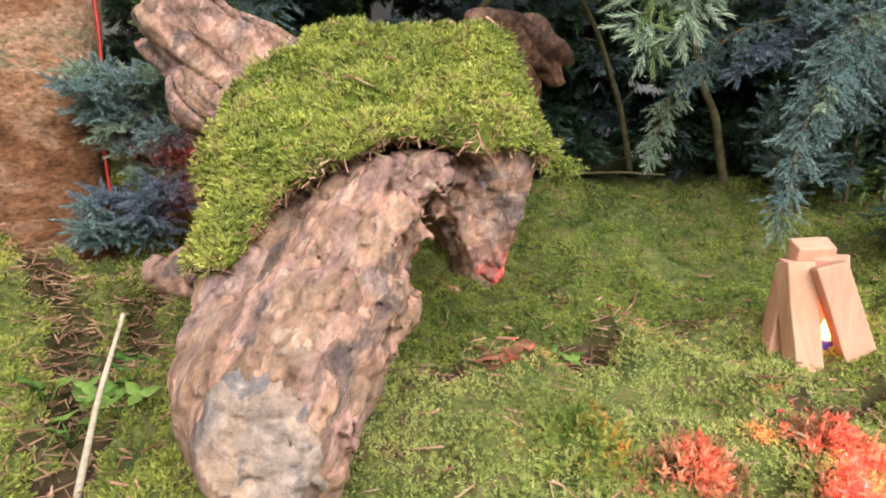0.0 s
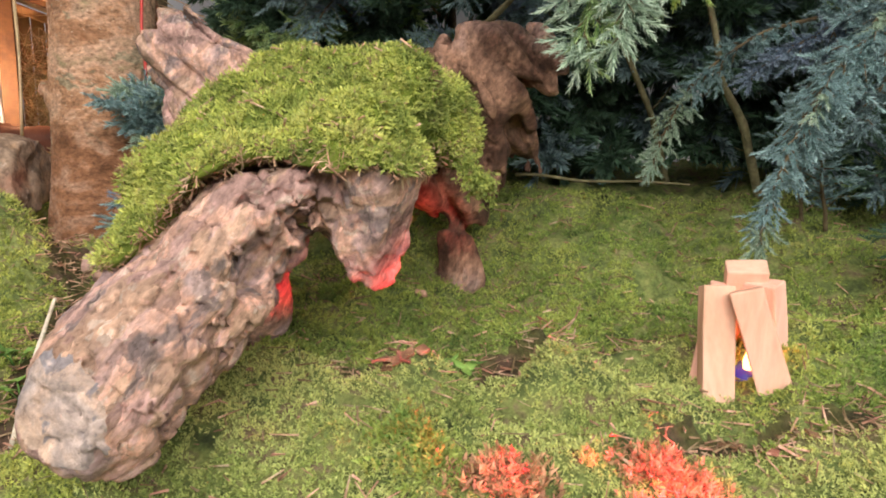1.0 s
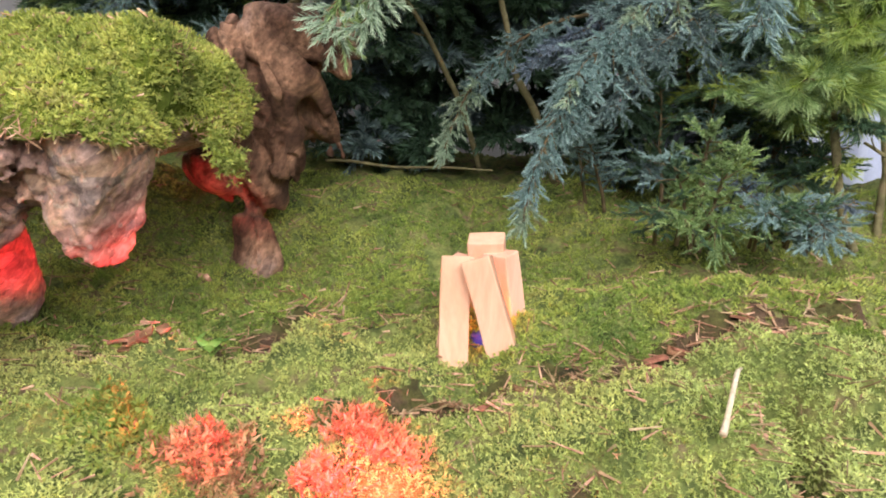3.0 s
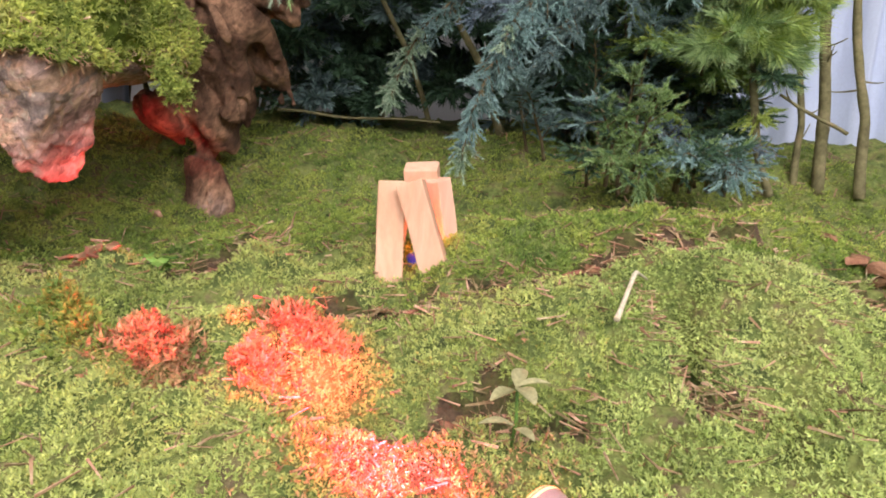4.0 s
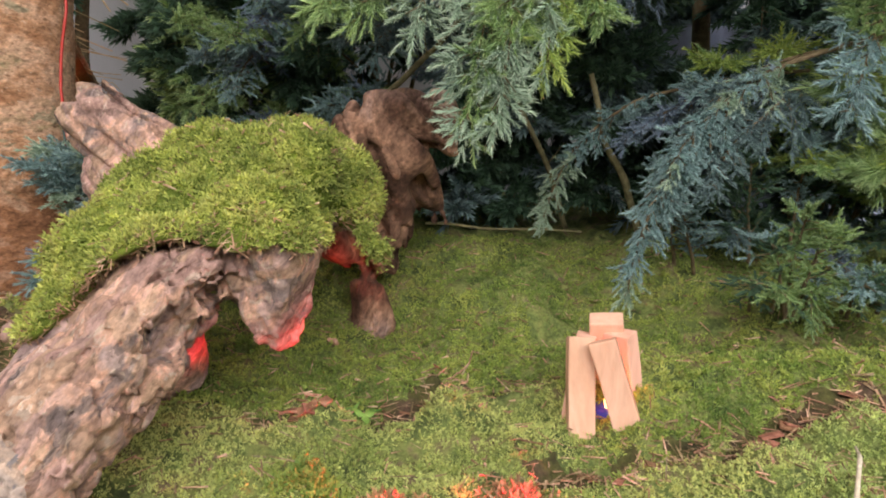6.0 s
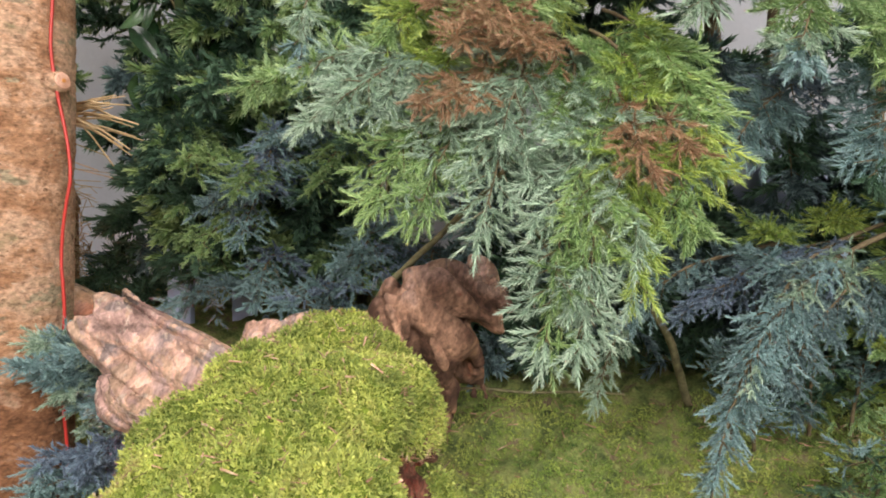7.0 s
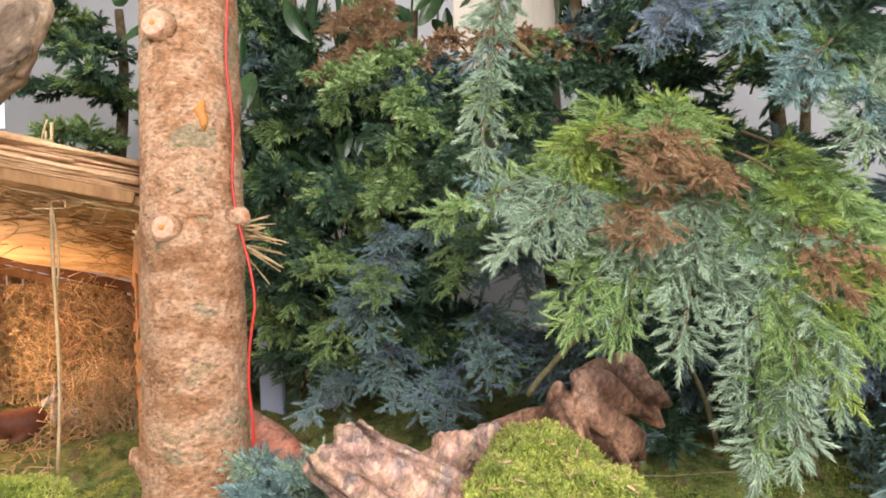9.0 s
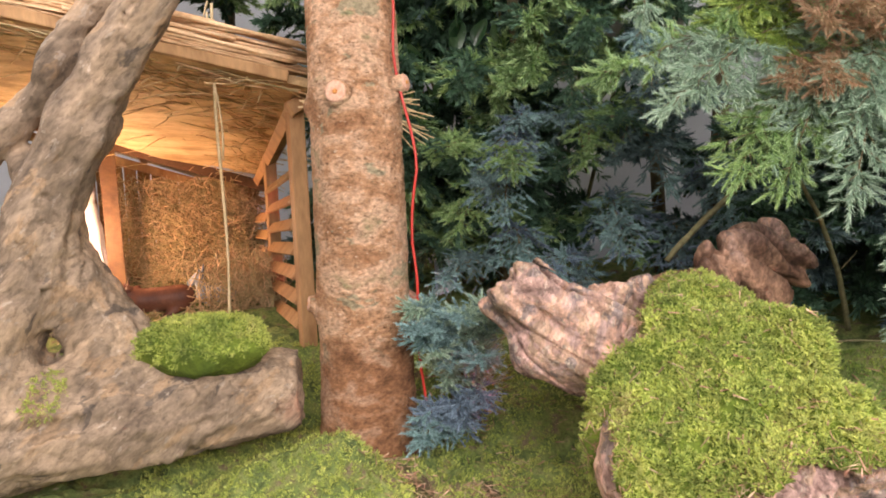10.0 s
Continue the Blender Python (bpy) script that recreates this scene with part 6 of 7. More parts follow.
for k in range(6):
    x = -0.15 + 0.09 * k
    conifer_branch((x + 0.05, 1.5, 1.80), (x, 1.4, 1.86), (x - 0.03, 1.30, 1.72), 0.07, "brown", "withered brown conifer branch high at the back", 570 + k, "coarse", 0.022, 0.016, 0.4, 0.1, 0.003, dense=0.010)


for k, (x, y, top, r0) in enumerate(((-0.30, 1.66, 1.95, 0.022), (0.18, 1.53, 2.0, 0.025), (0.60, 1.47, 1.95, 0.024), (0.92, 1.46, 1.95, 0.02), (-1.35, 2.2, 2.25, 0.03), (-0.85, 2.2, 2.25, 0.03), (-0.45, 2.2, 2.25, 0.03), (-0.62, 1.98, 2.25, 0.022), (-0.25, 1.98, 2.25, 0.022), (0.12, 1.98, 2.25, 0.022), (0.50, 1.98, 2.25, 0.022), (0.90, 1.98, 2.25, 0.022))):
    trunk_line = np.array([(x + 0.02 * math.sin(z * 5 + k), y + 0.015 * math.cos(z * 4 + k), z) for z in np.linspace(0.86, top, 14)])
    owner = thing("young_spruce", (x, y, 0.9), "brown young spruce trunk that carries the boughs", "tree trunk", "conifer stems")
    solid("stem", *tube(trunk_line, np.linspace(r0, r0 * 0.5, 14), 12, True, 0.15, k), STEM, owner)


# ---- bare stems ----
def bare_stem(points, radii, label, seed, twigs=0):
    r = np.random.RandomState(seed)
    p = np.asarray(points, float)
    t = np.linspace(0, len(p) - 1, 26)
    fine = np.stack([np.interp(t, np.arange(len(p)), p[:, k]) for k in range(3)], 1) + 0.004 * np.stack([vnoise(np.stack([t * 4, t * 0 + seed, t * 0], 1), 0.4, k) for k in range(3)], 1)
    owner = thing("shrub_stem", Vector(points[0]), label, "stem", "bare shrub stems")
    solid("stem", *tube(fine, np.interp(t, np.arange(len(p)), radii), 9, True, 0.12, seed), STEM_GREEN, owner)
    for k in range(twigs):
        q = fine[r.randint(6, 25)]
        d = r.normal(size=3) * (1, 0.6, 0.5) + (0, 0, 0.3)
        d = d / np.linalg.norm(d) * r.uniform(0.012, 0.05)
        solid("twig", *tube(bend(q, q + d * 0.5, q + d + (0, 0, 0.008), 5), np.linspace(0.0016, 0.0007, 5), 5), STEM_GREEN, owner)
    return owner


bare_stem([(0.925, 0.985, 0.87), (0.915, 0.985, 1.00), (0.90, 0.99, 1.12), (0.89, 1.0, 1.3)], (0.0095, 0.008, 0.007, 0.006), "upright bare shrub stem before the pale cloth", 3, 5)
bare_stem([(0.965, 0.95, 0.87), (0.955, 0.955, 0.98), (0.93, 0.96, 1.08), (0.91, 0.96, 1.25)], (0.008, 0.0065, 0.006, 0.005), "upright bare shrub stem before the pale cloth", 4, 6)
bare_stem([(0.895, 1.00, 0.87), (0.89, 1.00, 0.97), (0.87, 1.0, 1.08)], (0.0055, 0.005, 0.004), "thin upright bare shrub stem before the pale cloth", 5, 4)
bare_stem([(0.83, 0.93, 0.87), (0.80, 0.93, 0.93), (0.78, 0.94, 1.05)], (0.006, 0.0055, 0.005), "leaning bare shrub stem rising from the moss", 6, 2)
bare_stem([(0.94, 0.955, 0.96), (0.88, 0.955, 0.985), (0.83, 0.95, 1.01)], (0.003, 0.0025, 0.002), "thin side twig crossing the upright stems", 7, 2)
bare_stem([(0.34, 1.20, 0.94), (0.30, 1.16, 1.05), (0.24, 1.10, 1.16), (0.18, 1.05, 1.25)], (0.005, 0.005, 0.004, 0.003), "thin slanting bare branch in the shade", 8, 2)
bare_stem([(0.46, 1.10, 0.93), (0.42, 1.06, 1.03), (0.38, 1.04, 1.10), (0.36, 1.05, 1.2)], (0.007, 0.006, 0.005, 0.004), "bowed bare branch in the shade", 9, 2)
bare_stem([(-0.02, 1.02, 1.10), (0.04, 1.03, 1.17), (0.12, 1.04, 1.24), (0.22, 1.02, 1.36)], (0.005, 0.005, 0.004, 0.004), "thin slanting bare branch behind the burl", 10, 3)
bare_stem([(0.10, 1.06, 0.955), (0.22, 1.08, 0.950), (0.36, 1.09, 0.950)], (0.0026, 0.0022, 0.0016), "fallen brown twig lying at the back of the moss", 11, 0)
bare_stem([(0.10, 1.30, 1.95), (0.02, 1.28, 1.86), (-0.02, 1.30, 1.78), (0.06, 1.3, 1.70)], (0.009, 0.008, 0.007, 0.005), "gnarled bare branch high in the shrubbery", 12, 8)
bare_stem([(0.30, 1.20, 1.90), (0.26, 1.18, 1.80), (0.20, 1.18, 1.72)], (0.006, 0.005, 0.004), "gnarled bare branch high in the shrubbery", 13, 8)

for k in range(5):
    x, z = -0.42 + 0.035 * k, 1.72 + 0.16 * ((k * 0.618) % 1)
    conifer_branch((-0.30, 1.64, z + 0.10), (x, 1.48, z + 0.12), (x, 1.36, z), 0.045, "brown", "withered brown frond hanging before the laurel", 970 + k, "soft", 0.026, 0.013, 0.4, 0.1, 0.003, dense=0.008)


# ---- broad-leaved shrub at the back ----
laurel = thing("laurel_shrub", (-0.45, 1.75, 0.95), "dark glossy broad leaved laurel shrub", "shrub")
t, s = np.linspace(0, 1, 7), np.array((-1, -0.5, 0, 0.5, 1))
leaf_rows = np.array([(b * 0.22 * math.sin(math.pi * min(1, a * 0.95 + 0.03)) ** 0.8, 0.10 * abs(b) * math.sin(math.pi * a) - 0.18 * a * a, a) for a in t for b in s])
leaf_faces = np.array([(i * 5 + j, i * 5 + j + 1, (i + 1) * 5 + j + 1, (i + 1) * 5 + j) for i in range(6) for j in range(4)])
thick_rows = np.concatenate([leaf_rows, leaf_rows + (0, 0.008, 0)])
leaf_mesh = mesh_of("leaf", thick_rows, np.concatenate([leaf_faces, leaf_faces[:, ::-1] + len(leaf_rows)]), LEAF)
r = np.random.RandomState(31)
for k in range(7):
    a = np.array((-0.45 + 0.05 * k, 1.78, 0.95))
    b = np.array((-0.85 + 0.17 * k, 1.70 + 0.08 * (k % 3), 2.10))
    stem_line = bend(a, (a + b) / 2 + (0, 0.1, 0.1), b, 12)
    solid("stem", *tube(stem_line, np.linspace(0.007, 0.003, 12), 6), STEM_GREEN, laurel)
    for c in range(36):
        p = stem_line[r.randint(5, 12)] + r.normal(size=3) * (0.08, 0.06, 0.08) - (0, 0.09, 0)
        ob = new("leaf", leaf_mesh)
        ob.parent = laurel
        size = r.uniform(0.07, 0.12)
        m = pose(*(Vector(p) - laurel.location), r.uniform(110, 200), r.uniform(-40, 40), r.uniform(0, 360)) @ Matrix.Diagonal((size, size, size, 1))
        ob.matrix_local = m


# ---- stable ----
STABLE = Matrix.Translation((-0.69, 1.13, 0.92)) @ Matrix.Rotation(radians(30), 4, "Z") @ Matrix.Diagonal((-1, 1, 1, 1))
stable = thing("stable", (-0.69, 1.13, 0.92), "small wooden stable with a thatched roof, lit warm inside", "stable")


def inside(x, y, z):
    """A place in the stable: x along its front, y into its depth, z over its floor."""
    return STABLE @ Vector((x, y, z))


def timber(name, a, b, wide, deep, material=PLANK, bevel=0.003, parent=stable, label=""):
    a, b = inside(*a), inside(*b)
    w = (b - a).normalized()
    u = (Vector((0.57, -0.82, 0.0)) - w * w.dot(Vector((0.57, -0.82, 0.0))))
    u = (u if u.length > 0.05 else Vector((0, 0, 1))).normalized()
    m = Matrix((w.cross(u), u, w)).transposed().to_4x4()
    m.translation = (a + b) / 2
    return part(name, box((wide, deep, (b - a).length), m, bevel, 0.0012, a.x * 9, 1), material, parent, label)


EAVE, BACK = -0.08, 1.16


def deck(y, x=0.4):
    """Height of the roof deck's underside: it falls to the slatted side and towards the back."""
    t = (y - EAVE) / (0.80 - EAVE)
    return (0.509 + 0.21 * x) * (1 - t) + (0.372 + 0.32 * x) * t


for x, y in ((0.0, 0.0), (0.0, 0.48), (0.0, 1.12), (0.417, 0.80), (0.55, 0.80), (0.55, 1.12)):
    timber("post", (x, y, -0.04), (x, y, deck(y, x) - 0.005), 0.030 if x < 0.3 else 0.044, 0.034, PLANK if x < 0.3 else SHADE_BOARD)
timber("beam", (-0.03, 0.80, deck(0.80, -0.03) - 0.030), (0.80, 0.80, deck(0.80, 0.80) - 0.030), 0.030, 0.032, SHADE_BOARD)
timber("beam", (-0.03, 0.96, deck(0.96, -0.03) - 0.050), (0.80, 0.96, deck(0.96, 0.80) - 0.050), 0.026, 0.026)
timber("beam", (0.0, -0.04, deck(0, 0) - 0.016), (0.0, 1.14, deck(1.14, 0) - 0.016), 0.030, 0.026)
timber("white_rail", (-0.01, 0.772, deck(0.772, -0.01) - 0.012), (0.54, 0.772, deck(0.772, 0.54) - 0.012), 0.012, 0.016, CLOTH, label="pale rail under the roof")
for y, lift in ((EAVE, 0.010), (EAVE + 0.012, 0.038)):
    timber("fascia", (0.02, y, deck(y, 0.02) + lift), (0.95, y, deck(y, 0.95) + lift), 0.020, 0.022, PLANK, label="edge board under the reed of the roof")
for x in (0.10, 0.34, 0.62):
    timber("rafter", (x, 0.78, deck(0.78, x) - 0.010), (x, 1.12, deck(1.12, x) - 0.010), 0.020, 0.018)
timber("brace", (0.55, 0.78, 0.36), (0.80, 0.60, deck(0.60, 0.80) - 0.02), 0.034, 0.034)
for y0, y1 in ((0.016, 0.464), (0.496, 1.104)):
    for k in range(9):
        z = 0.005 + 0.050 * k
        if z + 0.03 < deck(y1, 0):
            timber("slat", (0.010, y0, z), (0.010, y1, z - 0.03), 0.030, 0.008)
for k in range(14):
    x = 0.01 + 0.042 * k
    timber("back_board", (x, 1.14, -0.02), (x, 1.14, deck(1.14, x) - 0.02), 0.038, 0.008)
bm = box((0.62, 1.20, 0.03), STABLE @ Matrix.Translation((0.28, 0.56, -0.03)), 0.004)
bmesh.ops.reverse_faces(bm, faces=bm.faces)
part("floor_board", bm, PLANK, stable)
# roof: a board deck under a thick layer of reed
r = np.random.RandomState(51)
bm = bmesh.new()
corners = [bm.verts.new(inside(x, y, deck(y, x) + lift)) for x in (-0.02, 0.95) for y in (EAVE, BACK) for lift in (0.0, 0.016)]
bmesh.ops.convex_hull(bm, input=corners)
part("roof_deck", bm, THATCH, stable, "straw covered underside of the roof")
for k in range(280):
    y = EAVE - 0.008 + 0.25 * r.rand() ** 2.2
    x0, length, lift = -0.01 + 0.02 * r.normal() + max(0.0, r.uniform(-0.3, 0.5)), r.uniform(0.3, 0.55), 0.020 + 0.058 * r.rand()
    line = np.array([inside(x0 + length * t, y + 0.010 * r.normal() * t, deck(y, x0 + length * t) + lift * (1 - 0.12 * t)) for t in np.linspace(0, 1, 5)]) + r.normal(size=(5, 3)) * 0.0018
    solid("reed", *tube(line, r.uniform(0.0015, 0.0042), 5, True, 0.25, k), THATCH, stable)
for k in range(240):
    x, y = r.uniform(0.02, 0.8), EAVE + 0.95 * r.rand()
    a = np.array(inside(x, y, deck(y, x) - 0.004 - 0.012 * r.rand()))
    b = np.array(inside(x + r.normal() * 0.10, y + r.uniform(-0.1, 0.12), 0)) * (1, 1, 0) + (0, 0, a[2] - 0.006 - 0.03 * r.rand())
    solid("straw", *tube(np.array([a, (a + b) / 2 + r.normal(size=3) * 0.006, b]), 0.0011, 4), STRAW, stable)
layer = []
for k in range(1100):
    x, y = r.uniform(0.02, 0.85), EAVE + 0.95 * r.rand()
    a = np.array(inside(x, y, deck(y, x) - 0.001 - 0.006 * r.rand()))
    x2, y2 = x + r.normal() * 0.09, y + r.normal() * 0.05
    b = np.array(inside(x2, y2, deck(y2, x2) - 0.002 - 0.012 * r.rand()))
    layer.append(tube(np.array([a, (a + b) / 2 + r.normal(size=3) * 0.004, b]), 0.0012, 4, False))
tagged(solid("straw_layer", *merge(layer), STRAW, stable), "straw hanging under the roof", "", "", "stuff")

def straw_heap(name, centre, spread, count, label, seed, length=(0.03, 0.10), flat=(1, 1, 1)):
    r = np.random.RandomState(seed)
    c = np.array(centre)
    places = c + np.clip(r.normal(size=(count, 3)), -1.6, 1.6) * np.array(spread)
    ahead = r.normal(size=(count, 3)) * flat
    turns = frames_along(ahead, r) * np.stack([np.full(count, 1.0), np.full(count, 1.0), r.uniform(*length, count)], 1)[:, None, :]
    ring = 0.0015 * np.array([(1, 0), (-0.5, 0.87), (-0.5, -0.87)])
    template = np.array([(*ring[i], z) if z != 0 else (*(ring[i] + (0.02, 0.0)), 0.0) for z in (-0.5, 0, 0.5) for i in range(3)])
    faces = np.array([(k * 3 + i, k * 3 + (i + 1) % 3, (k + 1) * 3 + (i + 1) % 3, (k + 1) * 3 + i) for k in range(2) for i in range(3)])
    v, f = scatter(template, faces, places, turns)
    return tagged(solid(name, v, f, STRAW), label, "straw", "", "stuff")


p = inside(0.20, 0.96, 0.17)
straw_heap("straw_heap", p, (0.13, 0.085, 0.115), 4200, "tall heap of straw against the back of the stable", 61)
p = inside(0.08, 0.50, 0.05)
straw_heap("straw_heap", p, (0.055, 0.07, 0.06), 1100, "straw tuft in the corner of the stable", 62, (0.03, 0.10), (1, 1, 2))
p = inside(0.24, 0.56, 0.005)
straw_heap("straw_litter", p, (0.14, 0.20, 0.012), 1600, "loose straw strewn over the stable floor", 63, (0.03, 0.08), (1, 1, 0.25))
lamp_body = thing("stable_lamp", (-1.44, 1.42, 1.13), "small warm bulb hanging under the stable roof", "lamp")
solid("bulb", *tube([(-1.44, 1.42, 1.16), (-1.44, 1.42, 1.18), (-1.44, 1.42, 1.195)], [0.010, 0.012, 0.006], 12), plain("warm_bulb", (1.0, 0.62, 0.28), 0.3, emit=4.0), lamp_body)
solid("cord", *tube([(-1.44, 1.42, 1.195), (-1.44, 1.42, 1.50)], 0.002, 6), STEM, lamp_body)


# ---- clay animals and figure: plain shapes ----
def ox_field(p):
    c = np.array(inside(0.30, 0.50, 0.058))
    along = np.array((0.88, 0.45, 0.0))
    body = capsule(p, c - along * 0.035, c + along * 0.06, 0.030, 0.034)
    neck = capsule(p, c - along * 0.035, c - along * 0.070 + (0, 0, 0.022), 0.024, 0.017)
    head = capsule(p, c - along * 0.070 + (0, 0, 0.026), c - along * 0.088 + (0, -0.018, 0.012), 0.017, 0.010)
    horns = np.minimum(capsule(p, c - along * 0.070 + (0, 0.010, 0.040), c - along * 0.066 + (-0.012, 0.024, 0.056), 0.004, 0.002), capsule(p, c - along * 0.070 + (0, -0.010, 0.040), c - along * 0.066 + (0.022, -0.026, 0.056), 0.004, 0.002))
    ears = np.minimum(blob(p, c - along * 0.066 + (0.012, 0.020, 0.034), (0.010, 0.010, 0.005)), blob(p, c - along * 0.066 + (0.016, -0.020, 0.034), (0.010, 0.010, 0.005)))
    legs = np.minimum(capsule(p, c + along * 0.055 + (0.01, -0.014, -0.02), c + along * 0.02 + (0.01, -0.03, -0.046), 0.013, 0.009), capsule(p, c - along * 0.030 + (0, -0.014, -0.02), c - along * 0.062 + (0, -0.022, -0.046), 0.012, 0.008))
    return smin(smin(smin(smin(body, neck, 0.012), head, 0.008), legs, 0.008), np.minimum(horns, ears), 0.003)


c = inside(0.30, 0.50, 0.058)
v, f = surface(ox_field, (c.x - 0.14, c.y - 0.10, c.z - 0.06), (c.x + 0.12, c.y + 0.10, c.z + 0.08), 0.004)
CLAY_BROWN = matter("brown_clay", [(0.3, (0.10, 0.035, 0.022)), (0.6, (0.19, 0.075, 0.045)), (0.8, (0.36, 0.24, 0.20))], 18, 120, 0.5, 0.1, mottle=0.15)
CLAY_GREY = matter("grey_clay", [(0.3, (0.20, 0.22, 0.27)), (0.7, (0.36, 0.38, 0.44))], 18, 120, 0.5, 0.1, mottle=0.12)
CLAY_WHITE = matter("painted_clay", [(0.3, (0.384, 0.341, 0.335)), (0.55, (0.459, 0.434, 0.446)), (0.66, (0.279, 0.087, 0.087)), (0.8, (0.310, 0.322, 0.422))], 14, 100, 0.5, 0.1, mottle=0.1)
tagged(solid("ox_figurine", v, f, CLAY_BROWN, place=c - Vector((0, 0, 0.05))), "brown clay ox figurine lying in the straw", "figurine")


def donkey_field(p):
    c = np.array(inside(0.18, 0.54, 0.055))
    along = np.array((0.95, 0.1, 0.0))
    body = capsule(p, c, c + along * 0.055, 0.026, 0.028)
    neck = capsule(p, c, c - along * 0.018 + (0, 0, 0.040), 0.018, 0.014)
    head = capsule(p, c - along * 0.018 + (0, 0, 0.046), c - along * 0.045 + (0, 0, 0.030), 0.014, 0.009)
    ears = np.minimum(capsule(p, c - along * 0.012 + (0, 0.008, 0.055), c - along * 0.006 + (0, 0.010, 0.084), 0.005, 0.002), capsule(p, c - along * 0.012 + (0, -0.008, 0.055), c - along * 0.014 + (0, -0.012, 0.084), 0.005, 0.002))
    legs = capsule(p, c + along * 0.02 + (0, -0.01, -0.02), c + along * 0.03 + (0, -0.01, -0.05), 0.016, 0.014)
    return smin(smin(smin(body, neck, 0.012), head, 0.006), np.minimum(ears, legs), 0.003)


c = inside(0.18, 0.54, 0.055)
v, f = surface(donkey_field, (c.x - 0.08, c.y - 0.06, c.z - 0.07), (c.x + 0.11, c.y + 0.06, c.z + 0.10), 0.004)
tagged(solid("donkey_figurine", v, f, CLAY_GREY, place=c - Vector((0, 0, 0.055))), "grey clay donkey figurine behind the ox", "figurine")


def statue_field(p):
    c = np.array(inside(0.485, 0.84, 0.0))
    robe = capsule(p, c + (0, 0, 0.0), c + (0, 0, 0.22), 0.055, 0.032) + 0.004 * np.sin(np.arctan2(p[..., 1] - c[1], p[..., 0] - c[0]) * 9)
    top = capsule(p, c + (0, 0, 0.22), c + (0, 0, 0.29), 0.034, 0.028)
    return smin(smin(robe, top, 0.02), blob(p, c + (0, 0, 0.335), (0.027, 0.027, 0.034)), 0.008)


c = inside(0.485, 0.84, 0.0)
v, f = surface(statue_field, (c.x - 0.09, c.y - 0.09, c.z - 0.07), (c.x + 0.09, c.y + 0.09, c.z + 0.40), 0.006)
tagged(solid("statue", v, f, CLAY_WHITE, place=c), "pale painted clay statue standing in the stable", "statue")
# twines that hang from the roof edge
for k, (x, y, z0, z1, bow) in enumerate(((-0.792, 1.030, 0.99, 1.575, 0.012), (-0.800, 1.026, 1.30, 1.56, -0.010), (-0.985, 1.02, 1.40, 1.50, 0.02), (-0.80, 1.03, 1.44, 1.58, 0.03))):
    z = np.linspace(z0, z1, 14)
    s = (z - z0) / (z1 - z0)
    tagged(solid("twine", *tube(np.stack([x + bow * (s - 1) + 0.003 * np.sin(s * 7), y + 0.004 * np.sin(s * 5), z], 1), 0.0028 if k == 0 else 0.0018, 7, True, 0.2, k), TWINE, place=(x, y, z0)), "straw coloured twine hanging from the stable roof", "twine", "twines of the stable")
# reed ends that stick out behind the trunk
reeds = thing("reed_ends", (-0.47, 1.02, 1.37), "splayed straw coloured reed ends behind the trunk", "reed")
r = np.random.RandomState(64)
for k in range(26):
    a = np.array((-0.50, 1.03, 1.375)) + r.normal(size=3) * 0.008
    d = np.array((1.0, r.normal() * 0.35, r.normal() * 0.38 + 0.05))
    d = d / np.linalg.norm(d) * r.uniform(0.05, 0.125)
    solid("reed", *tube(np.array([a, a + d * 0.5 + (0, 0, 0.004), a + d]), np.linspace(0.0022, 0.0010, 3), 5), STRAW, reeds)
for k in range(6):
    a = np.array((-0.57, 0.925, 1.375)) + r.normal(size=3) * 0.004
    d = np.array((-1.0, -0.3, r.normal() * 0.3)) * r.uniform(0.015, 0.03)
    solid("reed", *tube(np.array([a, a + d]), 0.0016, 5), STRAW, reeds)
# pale boards behind the shrubs
for low, high, words in (((-0.66, 1.60, 0.93), (-0.60, 1.625, 1.30), "pale grey upright board behind the junipers"), ((-0.52, 1.66, 0.93), (-0.46, 1.685, 1.30), "pale upright board behind the junipers"), ((-0.13, 1.60, 1.50), (-0.01, 1.63, 2.25), "beige wooden panel behind the shrubs"), ((0.02, 1.60, 1.50), (0.13, 1.63, 2.25), "beige wooden panel behind the shrubs")):
    low, high = Vector(low), Vector(high)
    ob = thing("panel", (low.x, low.y, low.z), words, "board", "boards behind the shrubs")
    part("board", box(high - low, Matrix.Translation((low + high) / 2), 0.004, 0.0, 0), CLOTH if low.x < -0.3 else CREAM, ob)
fallen = thing("fallen_log", (-0.42, 1.28, 0.95), "pale split log lying behind the trunk", "log")
solid("log", *tube([(-0.62, 1.15, 1.075), (-0.54, 1.16, 1.035), (-0.48, 1.17, 0.995), (-0.43, 1.18, 0.955)], [0.030, 0.030, 0.027, 0.020], 18, True, 0.12, 5), ROOTWOOD, fallen)
flat_root = thing("root_piece", (-0.10, 1.00, 0.99), "dark brown root piece lying behind the moss", "driftwood")
solid("root", *tube([(-0.24, 0.97, 0.985), (-0.12, 0.98, 1.03), (-0.02, 0.99, 1.055), (0.07, 0.99, 1.06)], [0.020, 0.028, 0.030, 0.034], 18, True, 0.2, 6), DRIFTWOOD, flat_root)


# ---- small things on the moss ----
def lying(name, points, radius, material, label, category, lift=0.008, seed=0):
    p = np.array([(x, y, float(land(x, y)) + lift + dz) for x, y, dz in points])
    t = np.linspace(0, len(p) - 1, 16)
    fine = np.stack([np.interp(t, np.arange(len(p)), p[:, k]) for k in range(3)], 1)
    return tagged(solid(name, *tube(fine, np.linspace(radius, radius * 0.55, 16), 8, True, 0.15, seed), material, place=tuple(p[0])), label, category)


